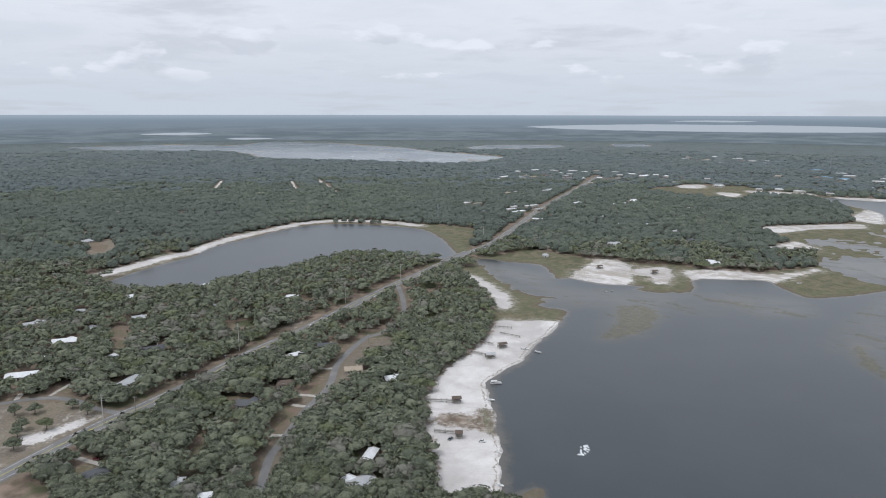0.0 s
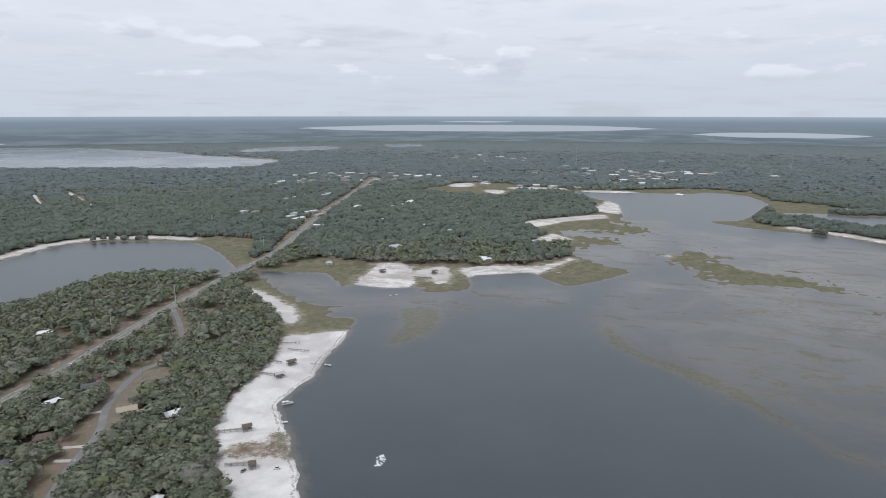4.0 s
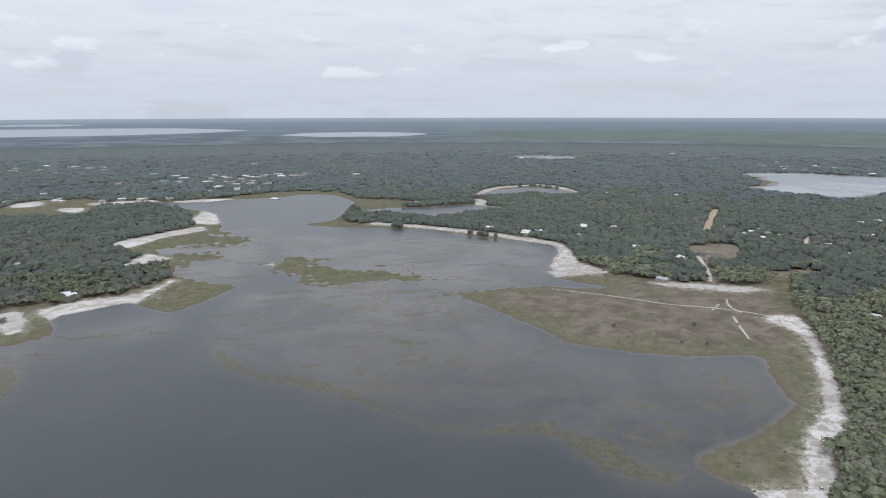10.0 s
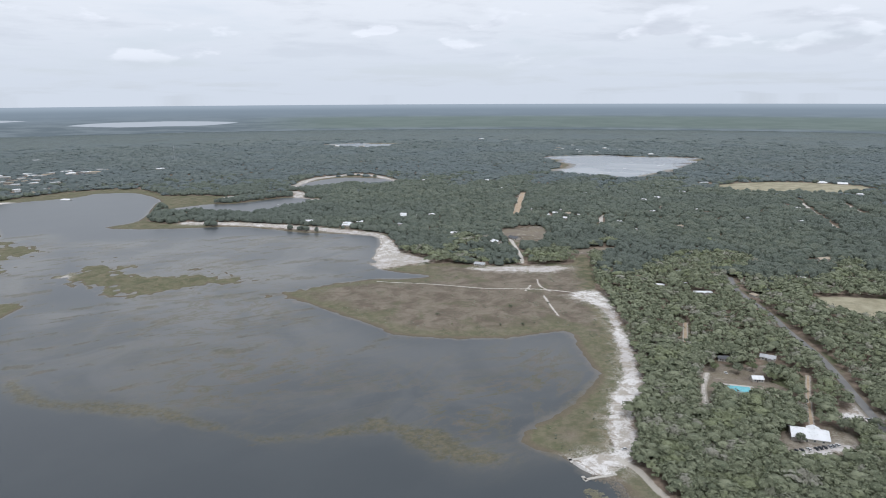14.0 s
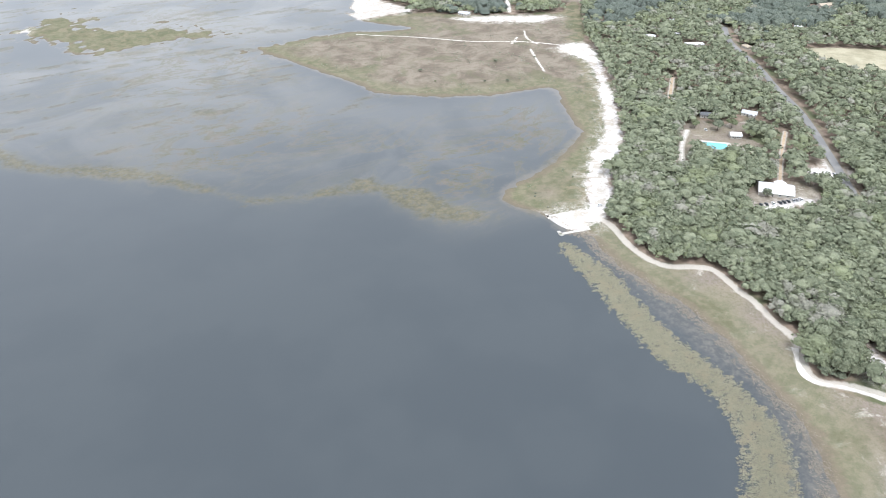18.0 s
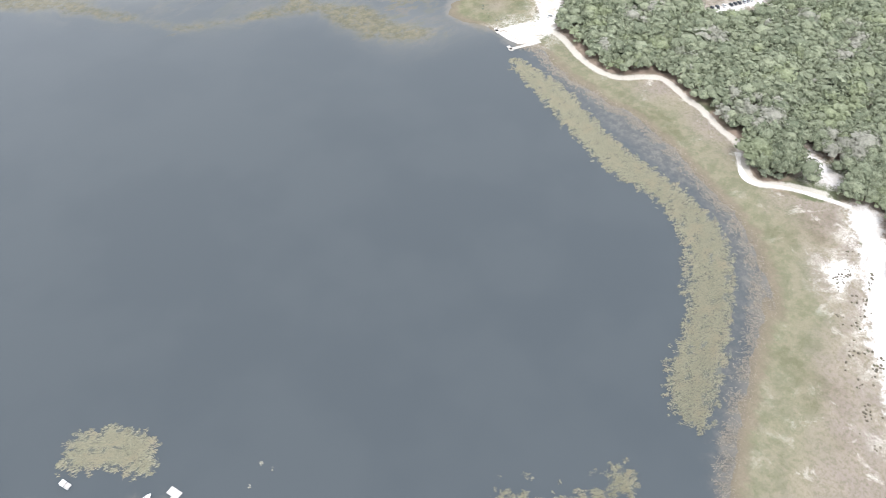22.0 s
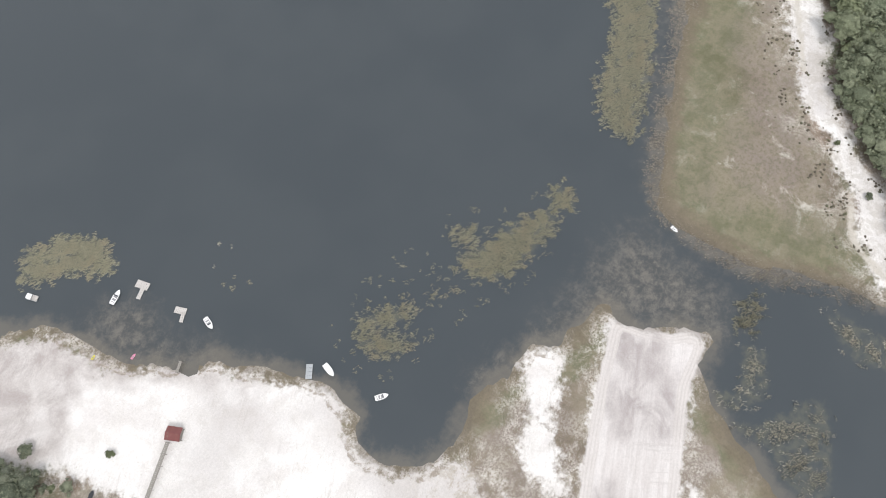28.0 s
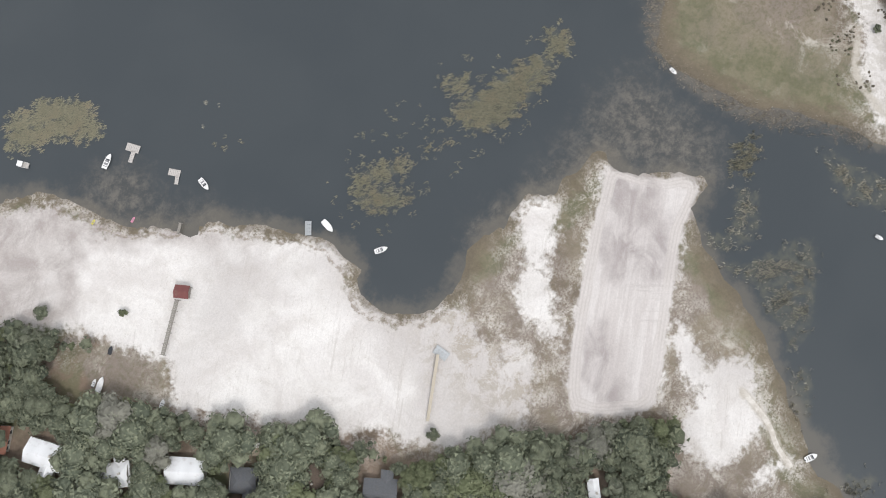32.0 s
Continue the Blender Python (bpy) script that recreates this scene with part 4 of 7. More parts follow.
    "T_yard_b": [(-196, 287), (-184, 291)],
    "T_yard_c": [(-204, 302), (-192, 307)],
    "T_yard_d": [(-226, 347), (-217, 353)],
    "T_yard_e": [(-349, 203), (-358, 222)],
    "T_yard_f": [(-361, 186), (-370, 194)],
    "T_yard_g": [(-253, 166), (-234, 169), (-218, 173)],
    "s_lot_b": [(642, 208), (663, 185), (648, 180), (630, 191), (636, 198)],
    "s_verge": [(672, 210), (664, 197), (663, 185), (657, 186), (659, 198)],
    "T_pool_b": [(695, 257), (650, 233), (604, 206)],
    "B_north": [(437, 1319), (516, 1256), (558, 1205), (603, 1144), (655, 1062), (680, 1014), (668, 954)],
    "B_inlet": [(608, 1611), (773, 1604), (745, 1502), (768, 1447)],
    "B_pond": [(813, 1704), (924, 1830), (1040, 1863), (1080, 1869), (1109, 1799), (1100, 1658)],
    "B_westbeach": [(-666, 415), (-677, 470), (-692, 538), (-692, 580), (-721, 637), (-739, 730), (-741, 782), (-744, 853), (-701, 912), (-620, 943), (-559, 946)],
}


HOME = Vector((128, -13, 0))


def rounded(points, steps=4, closed=True):
    """A smooth line through the points."""
    p = np.array(points, float)
    n = len(p)
    ends = [(p[(i - 1) % n], p[i], p[(i + 1) % n], p[(i + 2) % n]) if closed else (p[max(i - 1, 0)], p[i], p[i + 1], p[min(i + 2, n - 1)]) for i in range(n if closed else n - 1)]
    u = np.arange(steps)[:, None] / steps
    run = [0.5 * (2 * b + (c - a) * u + (2 * a - 5 * b + 4 * c - d) * u**2 + (3 * b - a - 3 * c + d) * u**3) for a, b, c, d in ends]
    out = np.concatenate(run)
    return out if closed else np.vstack([out, p[-1]])


def reach(line, x, y, closed=True, far=70.0):
    """The distance in metres of the places (x, y) from a line; inside a closed one it is positive."""
    best = np.full(x.shape, far)
    close = (x > line[:, 0].min() - far) & (x < line[:, 0].max() + far) & (y > line[:, 1].min() - far) & (y < line[:, 1].max() + far)
    if not close.any():
        return -best
    px, py = x[close], y[close]
    near = np.full(px.shape, far * far)
    odd = np.zeros(px.shape, bool)
    ends = np.roll(line, -1, axis=0) if closed else line[1:]
    for (ax, ay), (bx, by) in zip(line if closed else line[:-1], ends):
        dx, dy = bx - ax, by - ay
        u = np.clip(((px - ax) * dx + (py - ay) * dy) / max(dx * dx + dy * dy, 1e-9), 0, 1)
        near = np.minimum(near, (px - ax - u * dx) ** 2 + (py - ay - u * dy) ** 2)
        if closed:
            odd ^= ((ay > py) != (by > py)) & (px < dx * (py - ay) / (dy if abs(dy) > 1e-9 else 1e-9) + ax)
    d = np.sqrt(near)
    out = -best
    out[close] = np.where(odd, d, -d) if closed else -d
    return out


LAKE = sum((PLAN["lake_" + k] for k in "abcdefg"), [])
LAKES = {"lake": rounded(LAKE, 3), **{k: rounded(PLAN[k]) for k in ("west_lake", "far_lake", "far_pond", "far_pond_b", "inlet", "pond", "east_lake", "far_pond_c")}}
ISLETS = [rounded(PLAN[k]) for k in ("islet", "islet_b")]
WIDTH = {"T_yard_a": 1.8, "T_yard_b": 1.6, "T_yard_c": 1.4, "T_yard_d": 1.6, "R_highway": 6.5, "R_side": 2.6, "R_loop": 2.5, "R_east": 3.0, "R_main": 8.0, "R_town": 6.0, "T_path": 2.4, "T_pathb": 1.6, "T_pathc": 1.2, "T_pathd": 1.4, "T_orange": 7.0, "T_lane": 3.5, "T_lane_b": 4.0, "T_lane_c": 4.0, "T_far_a": 5.0, "T_far_b": 5.0, "T_far_c": 6.0, "B_north": 13.0, "B_inlet": 12.0, "B_pond": 12.0, "B_westbeach": 11.0, "T_drive": 3.5, "T_pool": 2.5, "T_pool_b": 2.0, "T_red": 2.5}


def group_reach(first, x, y, far=70.0):
    best = np.full(x.shape, -far)
    for key, points in PLAN.items():
        if key.startswith(first):
            if first[0] in "RTB":
                best = np.maximum(best, reach(rounded(points, 4, False), x, y, False, far) + WIDTH.get(key, 1.6))
            else:
                best = np.maximum(best, reach(np.array(points, float) if key == "s_pit" else rounded(points, 3), x, y, True, far))
    return best


def lake_reach(x, y):
    best = np.full(x.shape, -70.0)
    for line in LAKES.values():
        best = np.maximum(best, reach(line, x, y))
    for line in ISLETS:
        best = np.minimum(best, -reach(line, x, y))
    return best


def steps_between(*stops):
    """Coordinates from stop to stop; each stop is (place, spacing up to the next)."""
    out = []
    for (a, step), (b, _) in zip(stops, stops[1:]):
        out += list(np.linspace(a, b, max(2, round((b - a) / step) + 1))[:-1])
    return np.array(out + [stops[-1][0]])


GX = steps_between((-4900, 120), (-3600, 45), (-1500, 18), (-760, 7), (-420, 4.4), (-60, 2.7), (480, 4.4), (760, 9), (1200, 20), (2500, 60), (4900, 60))
GY = steps_between((-4900, 300), (-700, 40), (-180, 2.7), (280, 4.2), (700, 5.6), (1150, 9), (1600, 15), (2300, 30), (3600, 60), (5000, 60))
MX, MY = np.meshgrid(GX, GY)
SHAPE = MX.shape
FX, FY = MX.ravel(), MY.ravel()
FIELDS = {"lake": lake_reach(FX, FY), "sand": np.maximum(group_reach("s_", FX, FY), group_reach("B_", FX, FY) - 1.0), "dry": group_reach("d_", FX, FY), "road": group_reach("R_", FX, FY), "track": group_reach("T_", FX, FY), "pit": reach(np.array(PLAN["s_pit"], float), FX, FY)}
FIELDS["yard"], FIELDS["damp"] = group_reach("y_", FX, FY), group_reach("q_", FX, FY)
FIELDS["point"] = reach(rounded(PLAN["d_house"]), FX, FY)
FIELDS["heath"] = reach(rounded(PLAN["d_marsh"]), FX, FY)
FIELDS["olive"] = np.full(FX.shape, -70.0)
for key in ("d_marsh", "d_tip", "d_flats", "d_north", "d_bank", "d_spit", "d_townshore", "d_flat", "d_town", "islet", "islet_b"):
    FIELDS["olive"] = np.maximum(FIELDS["olive"], reach(rounded(PLAN[key]), FX, FY) + 3)
FIELDS["field"] = group_reach("d_field", FX, FY)
FIELDS["verge"] = FIELDS["road"] + 3.0
FIELDS["dry"] = np.maximum(FIELDS["dry"], np.minimum(FIELDS["lake"] + 9.0, 9.0))
for islet in ISLETS:
    FIELDS["dry"] = np.maximum(FIELDS["dry"], reach(islet, FX, FY) + 6)
FIELDS["silt"] = np.full(FX.shape, -70.0)
for key in ("h_tip", "h_cove", "h_near", "h_near_b"):
    FIELDS["silt"] = np.maximum(FIELDS["silt"], reach(rounded(PLAN[key]), FX, FY))
FIELDS["mat"] = np.full(FX.shape, -70.0)
for key in ("h_band", "h_mat", "h_wedge", "h_bay"):
    FIELDS["mat"] = np.maximum(FIELDS["mat"], reach(rounded(PLAN[key]), FX, FY))
FIELDS["shallow"] = np.full(FX.shape, -70.0)
FIELDS["reedbed"] = np.full(FX.shape, -70.0)
for key in ("r_belt", "r_a", "r_b", "r_c", "r_d", "r_e", "r_f"):
    FIELDS["reedbed"] = np.maximum(FIELDS["reedbed"], reach(rounded(PLAN[key]), FX, FY))
for key in ("r_i", "r_j", "r_l", "r_m", "r_p", "r_q"):
    FIELDS["reedbed"] = np.maximum(FIELDS["reedbed"], np.minimum(reach(rounded(PLAN[key]), FX, FY) - 1.0, 0.7))
for key in ("c_patch", "c_patch_b", "c_patch_c"):
    FIELDS["sand"] = np.minimum(FIELDS["sand"], -reach(rounded(PLAN[key]), FX, FY))
for key in ("h_main", "h_channel", "h_pen", "h_bay"):
    FIELDS["shallow"] = np.maximum(FIELDS["shallow"], reach(rounded(PLAN[key]), FX, FY))
FIELDS["shallow"] = np.maximum(FIELDS["shallow"], reach(LAKES["far_lake"], FX, FY) * 1.2)
FIELDS["shallow"] = np.maximum(FIELDS["shallow"], reach(LAKES["east_lake"], FX, FY) * 0.6)


def ripple_sum(x, y, size, seed):
    """A cheap smooth unevenness between -1 and 1."""
    r = np.random.RandomState(seed)
    out = 0
    for _ in range(6):
        a, p, k = r.uniform(0, 6.283), r.uniform(0, 6.283), r.uniform(0.6, 1.6) * 6.283 / size
        out = out + np.sin(k * (x * np.cos(a) + y * np.sin(a)) + p)
    return out / 3.0


# Towards the north the banks break up into shoals and weedy flats.
BREAK = np.clip((np.maximum(FIELDS["shallow"], reach(ISLETS[0], FX, FY) + 25) + 12) / 40, 0, 1) * np.clip((FY - 430) / 160, 0, 1) * np.clip((1500 - FY) / 200, 0, 1)
BREAK *= np.clip((60 - np.abs(FIELDS["lake"])) / 35, 0, 1)
SHOAL = 0.7 * ripple_sum(FX * 0.55 + FY * 0.15, FY, 105, 31) + 0.8 * ripple_sum(FX * 0.6, FY, 46, 32) + 0.6 * ripple_sum(FX, FY, 21, 33) + 0.5 * ripple_sum(FX * 0.5, FY, 13, 34)
FIELDS["lake"] = FIELDS["lake"] - BREAK * (20.0 * SHOAL - 3.0)
# The shores of the far lakes run in and out.
RAGGED = np.clip((np.hypot(FX, FY) - 1900) / 500, 0, 1) * np.clip((70 - np.abs(FIELDS["lake"])) / 30, 0, 1)
FIELDS["lake"] = FIELDS["lake"] + RAGGED * (26 * ripple_sum(FX * 0.5, FY, 260, 71) + 16 * ripple_sum(FX * 0.6, FY, 110, 72))
# Long low bars of mud and weed lie in the shallows.
BARS = ripple_sum(FX * 0.28 + FY * 0.12, FY, 48, 41) + 0.8 * ripple_sum(FX * 0.45 - FY * 0.1, FY, 21, 42) + 0.45 * ripple_sum(FX, FY, 15, 43) + 0.35 * ripple_sum(FX, FY, 8.5, 45) + 0.3 * ripple_sum(FX, FY, 190, 44)
BARS -= 1.05 + np.clip((FIELDS["lake"] - 60) / 150, 0, 0.8) + np.clip((700 - FY) / 200, 0, 1.5)
FIELDS["bars"] = np.where(FIELDS["shallow"] > -10, BARS, -9.0)


def land_height(x, y, lake):
    rise = np.where(lake < 0, 0.10 + np.minimum(-lake, 40) * 0.03, -np.minimum(lake * 0.07, 2.5))
    return rise + 0.10 * ripple_sum(x, y, 16, 3) + 0.10 * ripple_sum(x, y, 43, 4)


def sheet(name, keep, z, material, fields=()):
    """A sheet on the plan's grid: the cells for which keep is true, at heights z."""
    ny, nx = SHAPE
    index = np.arange(ny * nx).reshape(SHAPE)
    quads = np.stack([index[:-1, :-1], index[:-1, 1:], index[1:, 1:], index[1:, :-1]], -1).reshape(-1, 4)
    quads = quads[keep[quads].any(1)]
    used, quads = np.unique(quads, return_inverse=True)
    quads = quads.reshape(-1, 4)
    mesh = bpy.data.meshes.new(name)
    fill(mesh, np.stack([FX[used], FY[used], z[used]], -1), quads)
    for f in fields:
        a = mesh.attributes.new(f, "FLOAT", "POINT")
        a.data.foreach_set("value", FIELDS[f][used].astype(np.float32))
    mesh.polygons.foreach_set("use_smooth", np.ones(len(quads), bool))
    mesh.materials.append(material)
    return new(name, mesh)


def fill(mesh, verts, faces):
    """Fills a mesh from arrays; all faces have the same number of corners."""
    n, k = faces.shape
    mesh.vertices.add(len(verts))
    mesh.vertices.foreach_set("co", np.asarray(verts, np.float32).ravel())
    mesh.loops.add(n * k)
    mesh.loops.foreach_set("vertex_index", faces.astype(np.int32).ravel())
    mesh.polygons.add(n)
    mesh.polygons.foreach_set("loop_start", np.arange(0, n * k, k, dtype=np.int32))
    mesh.polygons.foreach_set("loop_total", np.full(n, k, np.int32))
    mesh.update(calc_edges=True)


LAND = land_height(FX, FY, FIELDS["lake"])
tagged(sheet("ground", np.ones(FX.shape, bool), LAND, GROUND, ("lake", "sand", "dry", "road", "track", "pit", "verge", "heath", "olive", "yard", "damp", "point", "field")), "pale sand, dry grass and leaf litter round the lakes", "ground", kind="structure")
for key, line in LAKES.items():
    own = reach(line, FX, FY)
    for islet in ISLETS:
        own = np.minimum(own, -reach(islet, FX, FY) + 30)
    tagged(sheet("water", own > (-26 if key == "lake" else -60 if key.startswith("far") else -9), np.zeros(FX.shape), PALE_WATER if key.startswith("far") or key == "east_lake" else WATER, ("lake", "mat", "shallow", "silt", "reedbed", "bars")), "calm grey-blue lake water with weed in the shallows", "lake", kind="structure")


# Woods
def shaped(verts, seed, amount, size):
    """Lumps pushed in and out of a ball."""
    noise.seed_set(seed)
    return np.array([Vector(v) * (1 + amount * noise.fractal(Vector(v) * size + Vector((seed, 0, 0)), 0.8, 2.0, 3)) for v in verts])


def ball(level):
    bm = bmesh.new()
    bmesh.ops.create_icosphere(bm, subdivisions=level, radius=1.0)
    v = np.array([p.co for p in bm.verts])
    f = np.array([[p.index for p in q.verts] for q in bm.faces])
    bm.free()
    return v, f


def dome(seed):
    """A plain lumpy crown for woods far off."""
    r = np.random.RandomState(seed)
    a = np.arange(5) * 1.25664
    rim = np.stack([np.cos(a), np.sin(a), np.full(5, 0.1)], -1) * r.uniform(0.8, 1.15, (5, 1))
    mid = np.stack([np.cos(a + 0.4), np.sin(a + 0.4), np.zeros(5)], -1) * r.uniform(0.55, 0.95, (5, 1)) + np.stack([np.zeros(5), np.zeros(5), r.uniform(0.75, 1.15, 5)], -1)
    verts = np.vstack([rim, mid, [[r.uniform(-0.2, 0.2), r.uniform(-0.2, 0.2), 1.45]]])
    faces = []
    for i in range(5):
        j = (i + 1) % 5
        faces += [(i, j, 5 + i), (j, 5 + j, 5 + i), (5 + i, 5 + j, 10)]
    return verts, np.array(faces)


def lobed(seed, lobes, sprays, trunk, leaf=1.0, fine=False):
    """A crown of about one metre radius on z = 0, heaped from leafy lobes of uneven size under loose sprays of leaves. Returns corners and triangles."""
    r = np.random.RandomState(seed)
    verts, faces, base, heads = [], [], 0, []
    for n in range(lobes + 1):
        turn = n * 2.4 + r.uniform(-0.6, 0.6)
        out = 0.0 if n == 0 else r.uniform(0.35, 0.8)
        size = r.uniform(0.5, 0.66) if n == 0 else r.uniform(0.24, 0.52)
        at = np.array((out * math.cos(turn), out * math.sin(turn), r.uniform(0.82, 1.08) - 0.28 * out + (0.05 if n == 0 else 0)))
        heads.append((at, size))
        if fine:
            v, f = ball(1)
            f = f[v[f][:, :, 2].mean(1) > -0.6]
            v = shaped(v, seed * 7 + n, 0.45, 2.1)
        else:
            v, f = dome(seed * 7 + n)
            v = v - (0, 0, 0.6)
        verts.append(v * (size, size, size * 0.70) * 0.94 + at)
        faces.append(f + base)
        base += len(v)
    weight = np.array([size * size for _, size in heads])
    which = r.choice(len(heads), sprays, p=weight / weight.sum())
    for n in range(sprays):
        at, size = heads[which[n]]
        d = r.normal(size=3)
        d[2] = abs(d[2]) - 0.2
        d /= np.linalg.norm(d)
        spot = at + d * size * r.uniform(0.92, 1.12) * (1, 1, 0.76)
        lean = d + r.normal(size=3) * 0.26
        a = np.cross(lean, r.normal(size=3))
        a /= np.linalg.norm(a)
        b = np.cross(lean, a)
        b /= np.linalg.norm(b)
        k = r.uniform(0.06, 0.13) * leaf
        verts.append(np.array([spot - k * a, spot + k * b * r.uniform(0.6, 1.2) + d * k * 0.3, spot + k * a * 0.9 - k * b * 0.5]))
        faces.append(np.array([[0, 1, 2]]) + base)
        base += 3
    if trunk:
        ring = np.array([(math.cos(t), math.sin(t), 0) for t in np.arange(5) * 1.2566])
        verts.append(np.vstack([ring * 0.07 + (0, 0, -0.35), ring * 0.045 + (0, 0, 0.7)]))
        side = [((i, (i + 1) % 5, 5 + i), ((i + 1) % 5, 5 + (i + 1) % 5, 5 + i)) for i in range(5)]
        faces.append(np.array(side).reshape(-1, 3) + base)
    return np.vstack(verts), np.vstack(faces)


def planted(name, spots, kinds, label, material=LEAF):
    """Many trees in one mesh. spots: x, y, z, radius, height scale, turn, tint."""
    verts, faces, tints, base = [], [], [], 0
    pick = np.arange(len(spots)) % len(kinds)
    for n, (v, f) in enumerate(kinds):
        some = spots[pick == n]
        if not len(some):
            continue
        c, s = np.cos(some[:, 5])[:, None], np.sin(some[:, 5])[:, None]
        x = (v[:, 0] * c - v[:, 1] * s) * some[:, 3:4] + some[:, 0:1]
        y = (v[:, 0] * s + v[:, 1] * c) * some[:, 3:4] + some[:, 1:2]
        z = (v[:, 2] + 0.35) * some[:, 4:5] + some[:, 2:3]
        verts.append(np.stack([x, y, z], -1).reshape(-1, 3))
        faces.append((f[None] + (np.arange(len(some)) * len(v))[:, None, None]).reshape(-1, 3) + base)
        tints.append(np.repeat(some[:, 6], len(v)))
        base += len(some) * len(v)
    mesh = bpy.data.meshes.new(name)
    fill(mesh, np.vstack(verts), np.vstack(faces))
    mesh.attributes.new("tint", "FLOAT", "POINT").data.foreach_set("value", np.concatenate(tints).astype(np.float32))
    mesh.polygons.foreach_set("use_smooth", np.full(len(mesh.polygons), kinds is not FAR_KINDS))
    mesh.materials.append(material)
    return tagged(new(name, mesh), label, "woods", kind="stuff")


def scatter(x0, x1, y0, y1, step, seed):
    r = np.random.RandomState(seed)
    x, y = np.meshgrid(np.arange(x0, x1, step), np.arange(y0, y1, step))
    x[1::2] += step / 2
    return x.ravel() + r.uniform(-0.5, 0.5, x.size) * step, y.ravel() + r.uniform(-0.5, 0.5, x.size) * step, r


GLADES = []  # (x, y, radius) kept clear for houses and yards


def wooded(x, y, margin):
    """Where trees stand: on dry ground away from sand, flats, roads and yards."""
    near = np.hypot(x - HOME.x, y - HOME.y)
    ok = (lake_reach(x, y) < -margin - 7) & (group_reach("s_", x, y) < -margin) & (group_reach("d_", x, y) < -margin * 0.5) & (group_reach("R_", x, y) < -margin * 1.3) & (group_reach("R_h", x, y) < -margin - 4.4) & (group_reach("R_e", x, y) < -margin - 2.4) & (group_reach("T_", x, y) < -margin) & (group_reach("B_", x, y) < -margin * 0.8) & (group_reach("y_", x, y) < 0.5)
    for islet in ISLETS:
        ok &= reach(islet, x, y) < -8
    for gx, gy, gr in GLADES:
        ok &= np.hypot(x - gx, y - gy) > gr
    return ok, near


def in_view(x, y):
    turn = np.degrees(np.arctan2(x - HOME.x, y - HOME.y))
    return (turn > -72) & (turn < 76)


